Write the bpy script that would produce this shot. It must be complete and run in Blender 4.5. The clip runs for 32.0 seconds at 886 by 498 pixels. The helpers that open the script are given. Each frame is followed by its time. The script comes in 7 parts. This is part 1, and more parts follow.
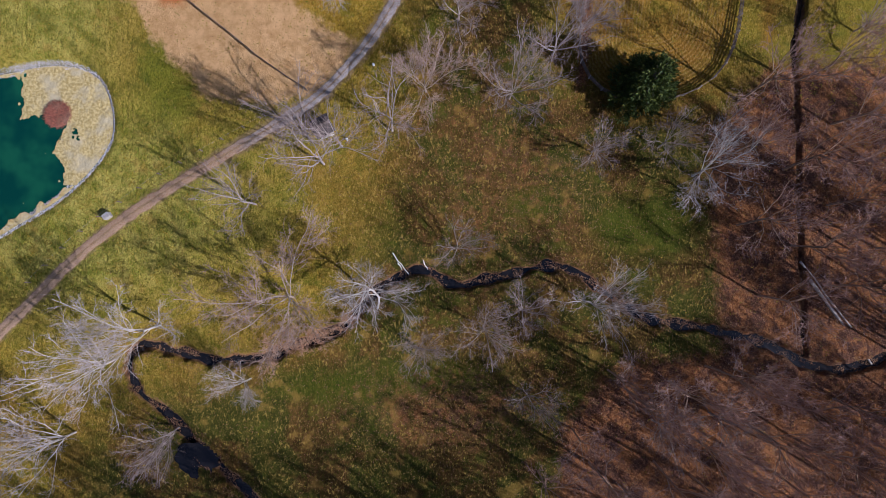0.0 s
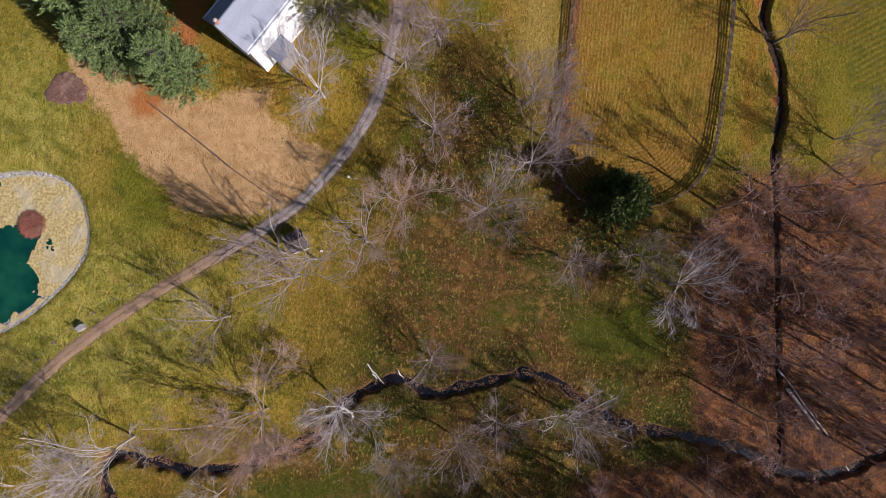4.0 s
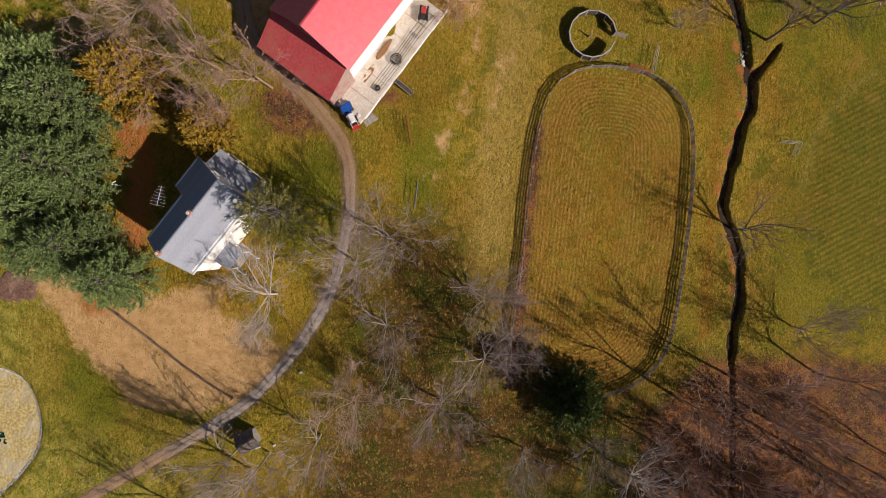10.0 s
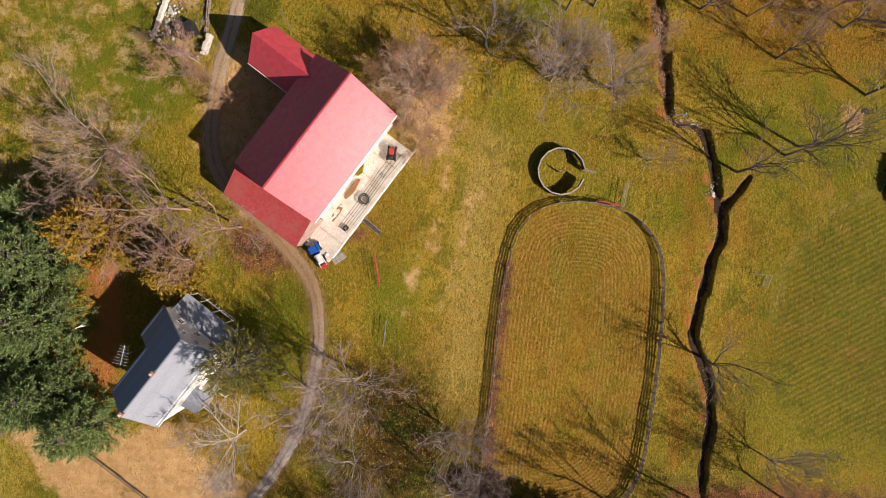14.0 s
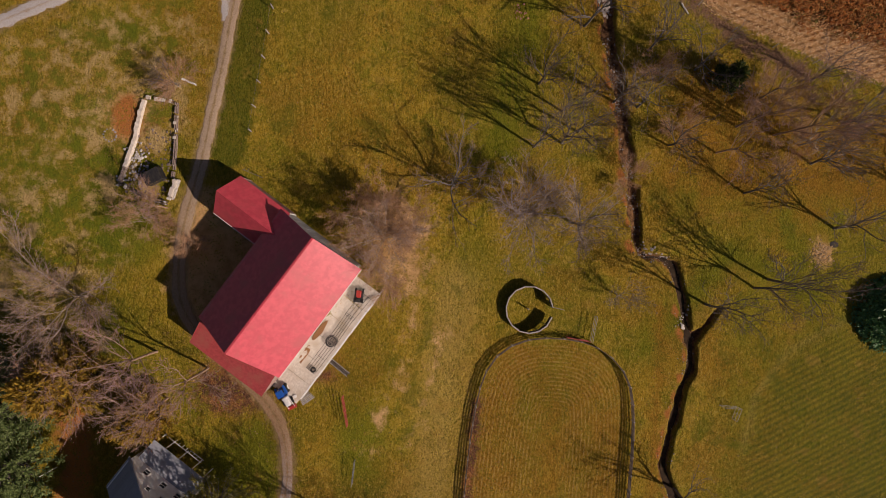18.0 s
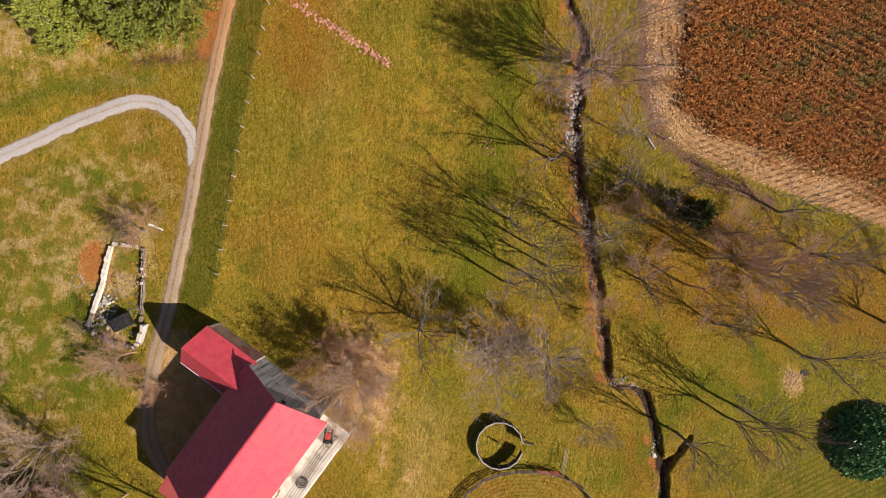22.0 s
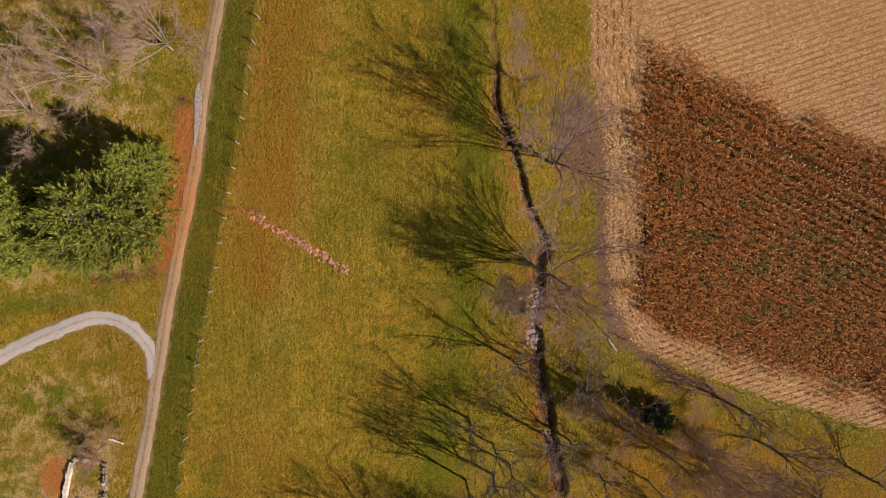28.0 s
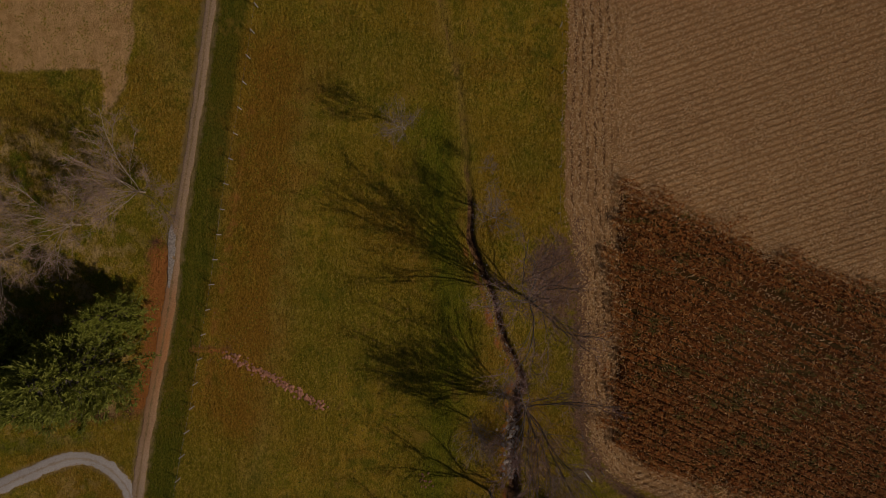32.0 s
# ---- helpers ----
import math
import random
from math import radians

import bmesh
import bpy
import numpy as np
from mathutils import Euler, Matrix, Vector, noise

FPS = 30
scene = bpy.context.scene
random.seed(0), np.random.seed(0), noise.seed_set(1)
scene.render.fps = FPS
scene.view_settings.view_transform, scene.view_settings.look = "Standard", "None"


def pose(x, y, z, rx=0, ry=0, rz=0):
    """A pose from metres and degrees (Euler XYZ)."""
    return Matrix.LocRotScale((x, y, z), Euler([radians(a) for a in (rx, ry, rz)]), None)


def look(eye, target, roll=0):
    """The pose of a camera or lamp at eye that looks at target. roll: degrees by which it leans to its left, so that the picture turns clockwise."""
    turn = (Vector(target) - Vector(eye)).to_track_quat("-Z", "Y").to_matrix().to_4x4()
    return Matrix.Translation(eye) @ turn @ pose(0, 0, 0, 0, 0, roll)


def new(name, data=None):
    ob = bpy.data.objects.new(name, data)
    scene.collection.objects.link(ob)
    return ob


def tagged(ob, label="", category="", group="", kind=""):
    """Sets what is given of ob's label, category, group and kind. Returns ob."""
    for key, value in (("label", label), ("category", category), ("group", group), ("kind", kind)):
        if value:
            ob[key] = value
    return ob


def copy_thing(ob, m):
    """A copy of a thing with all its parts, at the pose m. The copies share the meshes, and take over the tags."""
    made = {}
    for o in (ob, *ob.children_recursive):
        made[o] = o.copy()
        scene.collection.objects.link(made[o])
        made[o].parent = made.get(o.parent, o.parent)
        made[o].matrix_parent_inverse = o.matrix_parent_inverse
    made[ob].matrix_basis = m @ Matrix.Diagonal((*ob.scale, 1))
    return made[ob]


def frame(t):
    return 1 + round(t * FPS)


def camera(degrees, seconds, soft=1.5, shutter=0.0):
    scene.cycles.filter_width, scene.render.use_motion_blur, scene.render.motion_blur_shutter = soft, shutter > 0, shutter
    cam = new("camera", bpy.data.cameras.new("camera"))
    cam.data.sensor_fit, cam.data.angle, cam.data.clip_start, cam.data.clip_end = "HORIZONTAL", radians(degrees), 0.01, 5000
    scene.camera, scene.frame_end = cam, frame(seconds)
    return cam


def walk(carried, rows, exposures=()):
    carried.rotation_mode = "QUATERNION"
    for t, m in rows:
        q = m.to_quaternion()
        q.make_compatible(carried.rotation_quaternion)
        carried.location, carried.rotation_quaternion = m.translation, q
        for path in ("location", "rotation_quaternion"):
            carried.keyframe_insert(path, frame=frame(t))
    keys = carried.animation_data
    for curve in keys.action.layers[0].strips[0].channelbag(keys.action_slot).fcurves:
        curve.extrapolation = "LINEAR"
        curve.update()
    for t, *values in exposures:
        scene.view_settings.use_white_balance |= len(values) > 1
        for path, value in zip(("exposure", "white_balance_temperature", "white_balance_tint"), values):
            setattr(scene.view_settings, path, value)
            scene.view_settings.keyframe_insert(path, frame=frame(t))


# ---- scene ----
cam = camera(84.0, 32.0, soft=0.5)
PATH = [
    (0, 0.176, 0.020, 63.340, 1.791, -0.110, -0.274),
    (1, 1.019, 3.503, 63.406, 1.668, -0.051, -0.164),
    (2, 1.868, 7.163, 63.455, 1.563, -0.006, -0.072),
    (3, 2.730, 11.017, 63.497, 1.450, 0.024, 0.014),
    (4, 3.606, 15.059, 63.533, 1.310, 0.037, 0.098),
    (5, 4.505, 19.288, 63.565, 1.113, 0.036, 0.183),
    (6, 5.461, 23.690, 63.587, 0.854, 0.027, 0.262),
    (7, 6.461, 28.265, 63.595, 0.565, 0.017, 0.325),
    (8, 7.474, 32.853, 63.585, 0.281, 0.007, 0.362),
    (9, 8.482, 37.273, 63.556, 0.056, 0.001, 0.362),
    (10, 9.477, 41.576, 63.512, -0.064, -0.001, 0.331),
    (11, 10.449, 45.864, 63.471, -0.099, -0.001, 0.301),
    (12, 11.406, 50.176, 63.447, -0.088, -0.000, 0.299),
    (13, 12.360, 54.490, 63.444, -0.063, -0.000, 0.324),
    (14, 13.303, 58.787, 63.457, -0.028, 0.000, 0.356),
    (15, 14.239, 63.084, 63.482, 0.022, -0.000, 0.386),
    (16, 15.190, 67.396, 63.499, 0.085, -0.000, 0.378),
    (17, 16.190, 71.701, 63.500, 0.142, -0.000, 0.297),
    (18, 17.228, 75.995, 63.496, 0.181, -0.001, 0.165),
    (19, 18.266, 80.298, 63.497, 0.201, -0.001, 0.004),
    (20, 19.266, 84.612, 63.509, 0.199, -0.001, -0.160),
    (21, 20.234, 88.911, 63.526, 0.176, -0.001, -0.311),
    (22, 21.181, 93.205, 63.544, 0.135, -0.000, -0.453),
    (23, 22.107, 97.515, 63.561, 0.079, -0.000, -0.587),
    (24, 23.005, 101.837, 63.573, 0.012, -0.000, -0.712),
    (25, 23.885, 106.155, 63.576, -0.061, -0.001, -0.833),
    (26, 24.749, 110.448, 63.570, -0.133, -0.001, -0.960),
    (27, 25.594, 114.713, 63.550, -0.204, -0.002, -1.095),
    (28, 26.478, 118.998, 63.516, -0.295, -0.002, -1.220),
    (29, 27.382, 123.291, 63.474, -0.415, -0.000, -1.324),
    (30, 28.277, 127.585, 63.428, -0.564, 0.004, -1.413),
    (31, 29.153, 131.886, 63.388, -0.734, 0.012, -1.499),
    (32, 30.008, 136.210, 63.374, -0.910, 0.027, -1.601),
]
walk(cam, [(t, pose(*row)) for t, *row in PATH],
     exposures=[(0, -0.1, 5100, 24), (6, -0.07, 5850, 23), (9, -0.23, 6200, 19), (11, -0.18, 6300, 19), (12, 0.0, 6300, 18), (13, 0.31, 6300, 18),
                (14, 0.15, 6400, 18), (14.5, 0.05, 6400, 18), (16.5, -0.58, 6700, 26), (17.5, -0.73, 6800, 28), (19, -0.3, 6700, 21), (20.5, -0.03, 6350, 19),
                (21.5, 0.22, 6350, 18), (22.5, 0.18, 6350, 18), (24, -0.01, 6450, 20), (25, -0.16, 6700, 20), (31.4, -0.16, 6700, 21), (31.5, -0.16, 6900, 20),
                (31.6, -0.41, 6900, 20), (31.7, -0.76, 6900, 20), (31.8, -1.16, 6900, 20), (31.9, -1.61, 6900, 20), (32, -1.96, 6900, 20)])

# ---- light: low autumn sun and clear sky ----
SUN_EL = 30.0
world = bpy.data.worlds.new("sky")
scene.world = world
world.use_nodes = True
wn = world.node_tree
sky = wn.nodes.new("ShaderNodeTexSky")
sky.sky_type, sky.sun_disc = "NISHITA", False
sky.sun_elevation, sky.sun_rotation = radians(SUN_EL), radians(120.8)
wn.nodes["Background"].inputs["Strength"].default_value = 0.056
wn.links.new(sky.outputs[0], wn.nodes["Background"].inputs["Color"])
sun = bpy.data.lights.new("sun", "SUN")
sun.energy, sun.angle, sun.color = 6.6, radians(0.53), (1.0, 0.90, 0.74)
so = new("sun", sun)
so.matrix_world = look((84, -50, 57.5), (0, 0, 0))


# ---- materials ----
def nodes_of(name):
    m = bpy.data.materials.new(name)
    m.use_nodes = True
    return m, m.node_tree, m.node_tree.nodes["Principled BSDF"]


def nd(nt, kind, **kw):
    n = nt.nodes.new(kind)
    for k, v in kw.items():
        n.inputs[k].default_value = v
    return n


def noise_of(nt, scale, detail=4.0, rough=0.6, vec=None):
    n = nd(nt, "ShaderNodeTexNoise", Scale=scale, Detail=detail, Roughness=rough)
    if vec is None:
        vec = nt.nodes.new("ShaderNodeTexCoord").outputs["Object"]
    nt.links.new(vec, n.inputs["Vector"])
    return n.outputs["Fac"]


def math_of(nt, op, a, b=0.0, c=0.0, clamp=False):
    n = nt.nodes.new("ShaderNodeMath")
    n.operation, n.use_clamp = op, clamp
    for i, v in enumerate((a, b, c)):
        if isinstance(v, (int, float)):
            n.inputs[i].default_value = v
        else:
            nt.links.new(v, n.inputs[i])
    return n.outputs[0]


def mix_of(nt, fac, a, b, blend="MIX"):
    n = nt.nodes.new("ShaderNodeMix")
    n.data_type, n.blend_type = "RGBA", blend
    for sock, v in ((n.inputs[0], fac), (n.inputs[6], a), (n.inputs[7], b)):
        if isinstance(v, (int, float)):
            sock.default_value = v
        elif isinstance(v, tuple):
            sock.default_value = (*v, 1)
        else:
            nt.links.new(v, sock)
    return n.outputs[2]


def step_of(nt, v, lo, hi):
    n = nt.nodes.new("ShaderNodeMapRange")
    n.interpolation_type = "SMOOTHSTEP"
    n.inputs["From Min"].default_value, n.inputs["From Max"].default_value = lo, hi
    nt.links.new(v, n.inputs["Value"])
    return n.outputs[0]


def finish(nt, bsdf, colour, rough=0.85, metal=0.0, bump=None, height=0.02, strength=0.6, spec=0.3):
    if isinstance(colour, tuple):
        bsdf.inputs["Base Color"].default_value = (*colour, 1)
    else:
        nt.links.new(colour, bsdf.inputs["Base Color"])
    bsdf.inputs["Roughness"].default_value, bsdf.inputs["Metallic"].default_value = rough, metal
    bsdf.inputs["Specular IOR Level"].default_value = spec
    if bump is not None:
        b = nd(nt, "ShaderNodeBump", Strength=strength, Distance=height)
        nt.links.new(bump, b.inputs["Height"])
        nt.links.new(b.outputs[0], bsdf.inputs["Normal"])


def speckled(name, a, b, scale, c=None, big=0.2, rough=0.85, metal=0.0, height=0.02, spec=0.3, vary=0.0):
    """Two colours by fine grain, a third by broad stains, and optional shift from piece to piece."""
    m, nt, bs = nodes_of(name)
    fine = noise_of(nt, scale)
    col = mix_of(nt, step_of(nt, fine, 0.35, 0.65), a, b)
    if c:
        col = mix_of(nt, step_of(nt, noise_of(nt, big, 3), 0.45, 0.7), col, c)
    if vary:
        oi = nt.nodes.new("ShaderNodeObjectInfo")
        v = math_of(nt, "MULTIPLY_ADD", oi.outputs["Random"], vary, 1 - vary / 2)
        hsv = nt.nodes.new("ShaderNodeHueSaturation")
        nt.links.new(v, hsv.inputs["Value"])
        nt.links.new(col, hsv.inputs["Color"])
        col = hsv.outputs[0]
    finish(nt, bs, col, rough, metal, fine, height, 0.6, spec)
    return m


def leafy(name, cols, rough=0.6, trans=0.25):
    """Foliage: a colour from leaf to leaf, with a little light let through."""
    m, nt, bs = nodes_of(name)
    geo = nt.nodes.new("ShaderNodeNewGeometry")
    ramp = nt.nodes.new("ShaderNodeValToRGB")
    els = ramp.color_ramp.elements
    while len(els) < len(cols):
        els.new(0.5)
    for i, c in enumerate(cols):
        els[i].position, els[i].color = i / (len(cols) - 1), (*c, 1)
    nt.links.new(geo.outputs["Random Per Island"], ramp.inputs[0])
    oi = nt.nodes.new("ShaderNodeObjectInfo")
    hsv = nt.nodes.new("ShaderNodeHueSaturation")
    nt.links.new(math_of(nt, "MULTIPLY_ADD", oi.outputs["Random"], 0.35, 0.82), hsv.inputs["Value"])
    nt.links.new(ramp.outputs[0], hsv.inputs["Color"])
    finish(nt, bs, hsv.outputs[0], rough, spec=0.25)
    if trans:
        t = nt.nodes.new("ShaderNodeBsdfTranslucent")
        nt.links.new(hsv.outputs[0], t.inputs[0])
        mx = nd(nt, "ShaderNodeMixShader", Fac=trans)
        nt.links.new(bs.outputs[0], mx.inputs[1])
        nt.links.new(t.outputs[0], mx.inputs[2])
        nt.links.new(mx.outputs[0], nt.nodes["Material Output"].inputs[0])
    return m


BARK = {
    "w": speckled("pale_bark", (0.56, 0.51, 0.45), (0.37, 0.33, 0.28), 6, (0.47, 0.42, 0.36), 1.5, vary=0.25),
    "g": speckled("grey_bark", (0.42, 0.36, 0.32), (0.26, 0.215, 0.19), 6, (0.34, 0.285, 0.25), 1.5, vary=0.3),
    "t": speckled("tan_bark", (0.46, 0.37, 0.29), (0.30, 0.23, 0.17), 6, (0.38, 0.30, 0.23), 1.5, vary=0.2),
    "r": speckled("brown_bark", (0.43, 0.29, 0.20), (0.26, 0.17, 0.115), 6, (0.35, 0.25, 0.18), 1.5, vary=0.3),
    "d": speckled("dark_bark", (0.20, 0.175, 0.155), (0.10, 0.085, 0.075), 6, (0.15, 0.13, 0.11), 1.5, vary=0.3),
}
TWIG = {
    "w": speckled("pale_twigs", (0.45, 0.39, 0.36), (0.31, 0.26, 0.235), 4, vary=0.25),
    "g": speckled("grey_twigs", (0.31, 0.24, 0.215), (0.20, 0.15, 0.13), 4, vary=0.3),
    "t": speckled("tan_twigs", (0.42, 0.30, 0.235), (0.29, 0.20, 0.15), 4, vary=0.2),
    "r": speckled("brown_twigs", (0.37, 0.24, 0.205), (0.25, 0.155, 0.13), 4, vary=0.3),
    "d": speckled("dark_twigs", (0.23, 0.165, 0.13), (0.14, 0.10, 0.08), 4, vary=0.3),
}
SYCAMORE = speckled("white_sycamore_bark", (0.70, 0.66, 0.60), (0.48, 0.43, 0.37), 3, (0.58, 0.53, 0.46), 1.5)
NEEDLE = leafy("pine_needles", [(0.09, 0.145, 0.045), (0.19, 0.255, 0.080), (0.34, 0.41, 0.16)], trans=0.25)
SPRUCE = leafy("spruce_needles", [(0.15, 0.185, 0.025), (0.26, 0.29, 0.045), (0.40, 0.41, 0.09)], trans=0.25)
DARKFIR = leafy("dark_needles", [(0.025, 0.045, 0.010), (0.05, 0.075, 0.016), (0.13, 0.15, 0.025)], trans=0.1)
GOLD = leafy("golden_needles", [(0.30, 0.19, 0.02), (0.44, 0.27, 0.03), (0.26, 0.20, 0.035)], trans=0.2)
HOLLY = leafy("olive_leaves", [(0.17, 0.17, 0.04), (0.32, 0.28, 0.08), (0.10, 0.115, 0.025)], trans=0.2)
IVY = leafy("dark_green_leaves", [(0.03, 0.09, 0.025), (0.07, 0.17, 0.05), (0.11, 0.23, 0.08)], 0.45, 0.1)
BROWNLEAF = leafy("dead_leaves", [(0.34, 0.17, 0.07), (0.42, 0.24, 0.11), (0.26, 0.12, 0.05), (0.46, 0.30, 0.18)], 0.8, 0.2)
STUBBLE = leafy("maize_stubble", [(0.60, 0.34, 0.14), (0.80, 0.52, 0.26), (0.36, 0.17, 0.06), (0.85, 0.64, 0.37)], 0.8, 0.1)
MAIZE = leafy("brown_maize", [(0.26, 0.066, 0.011), (0.44, 0.155, 0.028), (0.11, 0.032, 0.007), (0.50, 0.25, 0.07), (0.19, 0.062, 0.013)], 0.8, 0.15)
LUSHTUFT = leafy("lush_grass_tufts", [(0.05, 0.085, 0.007), (0.10, 0.13, 0.012), (0.18, 0.19, 0.02), (0.07, 0.10, 0.008)], 0.8, 0.2)
GREENMAIZE = leafy("green_maize", [(0.13, 0.13, 0.022), (0.20, 0.17, 0.035), (0.24, 0.10, 0.02), (0.08, 0.08, 0.014), (0.38, 0.27, 0.09)], 0.8, 0.15)
TUFT = leafy("grass_tufts", [(0.22, 0.20, 0.013), (0.44, 0.29, 0.024), (0.11, 0.13, 0.007), (0.50, 0.35, 0.055)], 0.8, 0.2)
GRAVEL = speckled("grey_gravel", (0.40, 0.36, 0.33), (0.22, 0.19, 0.17), 5, (0.34, 0.24, 0.15), 0.35, height=0.03)
# one farm lane whose surface changes along its way: grey gravel, leafy brown dirt, pale gravel, tan and then red dirt
LANE, _nt, _b = nodes_of("lane_gravel")
_sep = _nt.nodes.new("ShaderNodeSeparateXYZ")
_co = _nt.nodes.new("ShaderNodeTexCoord").outputs["Object"]
_nt.links.new(_co, _sep.inputs[0])
_wav = math_of(_nt, "MULTIPLY_ADD", noise_of(_nt, 0.35, 4), 9.0, -4.5)
_ramp = _nt.nodes.new("ShaderNodeValToRGB")
_nt.links.new(math_of(_nt, "DIVIDE", math_of(_nt, "ADD", _sep.outputs["Y"], _wav), 180.0), _ramp.inputs[0])
_els = _ramp.color_ramp.elements
while len(_els) < 10:
    _els.new(0.5)
for _e, (_y, _c) in zip(_els, [(14, (0.42, 0.28, 0.18)), (20, (0.37, 0.34, 0.33)), (44, (0.36, 0.32, 0.31)), (54, (0.40, 0.26, 0.15)), (72, (0.36, 0.25, 0.16)), (84, (0.42, 0.32, 0.23)),
                               (108, (0.41, 0.30, 0.21)), (117, (0.47, 0.27, 0.145)), (126, (0.52, 0.225, 0.085)), (136, (0.41, 0.285, 0.185))]):
    _e.position, _e.color = _y / 180.0, (*_c, 1)
def rutted(nt, b, base, dark, crown):
    """Two packed wheel tracks with a rougher, half-grown crown and edges between and beside them."""
    fine = noise_of(nt, 6.5, 5, 0.8)
    at_ = nt.nodes.new("ShaderNodeAttribute")
    at_.attribute_name = "across"
    off = math_of(nt, "ABSOLUTE", math_of(nt, "SUBTRACT", at_.outputs["Fac"], 0.52))
    grown = step_of(nt, math_of(nt, "ADD", off, math_of(nt, "MULTIPLY", math_of(nt, "SUBTRACT", noise_of(nt, 1.1, 5, 0.7), 0.5), 0.85)), 0.22, 0.55)
    col = mix_of(nt, step_of(nt, fine, 0.32, 0.66), mix_of(nt, 0.5, base, dark), base)
    col = mix_of(nt, math_of(nt, "MULTIPLY", grown, 0.8), col, mix_of(nt, step_of(nt, fine, 0.38, 0.62), dark, crown))
    finish(nt, b, col, 0.95, bump=fine, height=0.05, strength=0.8)


rutted(_nt, _b, _ramp.outputs[0], (0.13, 0.085, 0.04), (0.33, 0.23, 0.10))
STONE = speckled("pale_stone", (0.54, 0.50, 0.46), (0.33, 0.30, 0.28), 9, vary=0.5, height=0.03)
BANKSTONE = speckled("stream_stone", (0.46, 0.41, 0.37), (0.27, 0.23, 0.21), 9, vary=0.5)
FIELDSTONE = speckled("reddish_fieldstone", (0.52, 0.26, 0.165), (0.36, 0.16, 0.10), 8, vary=0.7)
REDROOF = speckled("red_metal_roof", (0.60, 0.072, 0.098), (0.50, 0.052, 0.076), 1.5, (0.46, 0.068, 0.08), 0.35, rough=0.45, height=0.004, spec=0.5)
RUSTROOF = speckled("weathered_red_roof", (0.50, 0.085, 0.085), (0.40, 0.062, 0.065), 3, (0.43, 0.11, 0.09), 0.5, rough=0.55, height=0.004)
GREYROOF = speckled("grey_metal_roof", (0.40, 0.38, 0.36), (0.28, 0.26, 0.25), 3, (0.34, 0.28, 0.23), 0.6, rough=0.5, height=0.01, vary=0.3)
SHINGLE = speckled("grey_shingles", (0.30, 0.32, 0.37), (0.23, 0.245, 0.285), 8, (0.26, 0.275, 0.31), 0.5, rough=0.7, height=0.01, vary=0.12)
SIDING = speckled("white_siding", (0.87, 0.87, 0.86), (0.82, 0.82, 0.80), 3, (0.70, 0.69, 0.66), 0.6, rough=0.6, height=0.004)
BARNWOOD = speckled("barn_boards", (0.40, 0.30, 0.26), (0.30, 0.21, 0.18), 4, (0.36, 0.12, 0.10), 0.5, rough=0.8, vary=0.2)
WHITEWOOD = speckled("white_painted_wood", (0.80, 0.79, 0.76), (0.68, 0.66, 0.62), 5, rough=0.6, vary=0.1)
GREYWOOD = speckled("weathered_wood", (0.46, 0.42, 0.38), (0.28, 0.25, 0.22), 6, (0.36, 0.32, 0.28), 1.0, vary=0.35)
BLACKWOOD = speckled("dark_stained_wood", (0.05, 0.04, 0.035), (0.09, 0.075, 0.065), 6, vary=0.3)
CONCRETE = speckled("pale_concrete", (0.66, 0.60, 0.52), (0.54, 0.48, 0.41), 4, (0.50, 0.42, 0.33), 0.6, height=0.01)
STEEL = speckled("grey_steel", (0.30, 0.30, 0.31), (0.20, 0.20, 0.21), 5, rough=0.45, metal=0.8)
BLACKSTEEL = speckled("black_steel", (0.03, 0.03, 0.035), (0.06, 0.055, 0.05), 5, rough=0.5, metal=0.4)
REDSTEEL = speckled("red_painted_steel", (0.42, 0.07, 0.05), (0.32, 0.06, 0.04), 5, rough=0.5)
BRICK = speckled("chimney_brick", (0.42, 0.20, 0.14), (0.30, 0.14, 0.10), 8, (0.55, 0.45, 0.40), 3.0)
BLUE = speckled("blue_paint", (0.015, 0.10, 0.42), (0.012, 0.08, 0.34), 4, rough=0.35, spec=0.5)
RUBBER = speckled("black_rubber", (0.025, 0.025, 0.025), (0.045, 0.042, 0.04), 8, rough=0.8)
WHITEPAINT = speckled("white_paint", (0.75, 0.74, 0.72), (0.66, 0.65, 0.62), 5, rough=0.4)
REDPAINT = speckled("red_paint", (0.45, 0.05, 0.04), (0.36, 0.045, 0.035), 5, rough=0.4)
ALGAE = speckled("floating_algae", (0.58, 0.46, 0.20), (0.36, 0.27, 0.095), 3.0, (0.48, 0.41, 0.25), 0.35, height=0.12)
MULCH = speckled("bark_mulch", (0.20, 0.11, 0.075), (0.11, 0.06, 0.045), 5, (0.27, 0.17, 0.12), 0.8, height=0.08)
HOLE_SHADE = speckled("hole_shade", (0.035, 0.03, 0.028), (0.07, 0.055, 0.045), 2.5, height=0.05)
DARKGLASS, _nt, _b = nodes_of("dark_window_glass")
finish(_nt, _b, (0.02, 0.025, 0.03), 0.08, spec=0.6)
WATER, _nt, _b = nodes_of("pond_water")
finish(_nt, _b, mix_of(_nt, step_of(_nt, noise_of(_nt, 0.16, 3), 0.38, 0.66), (0.003, 0.040, 0.030), (0.010, 0.080, 0.042)), 0.12,
       bump=noise_of(_nt, 1.6, 3), height=0.01, strength=0.15)
DITCH = speckled("wet_ditch_bed", (0.030, 0.022, 0.016), (0.075, 0.050, 0.032), 2.2, (0.045, 0.032, 0.022), 0.5, rough=0.95, spec=0.02)
BROOK, _nt, _b = nodes_of("dark_stream_water")
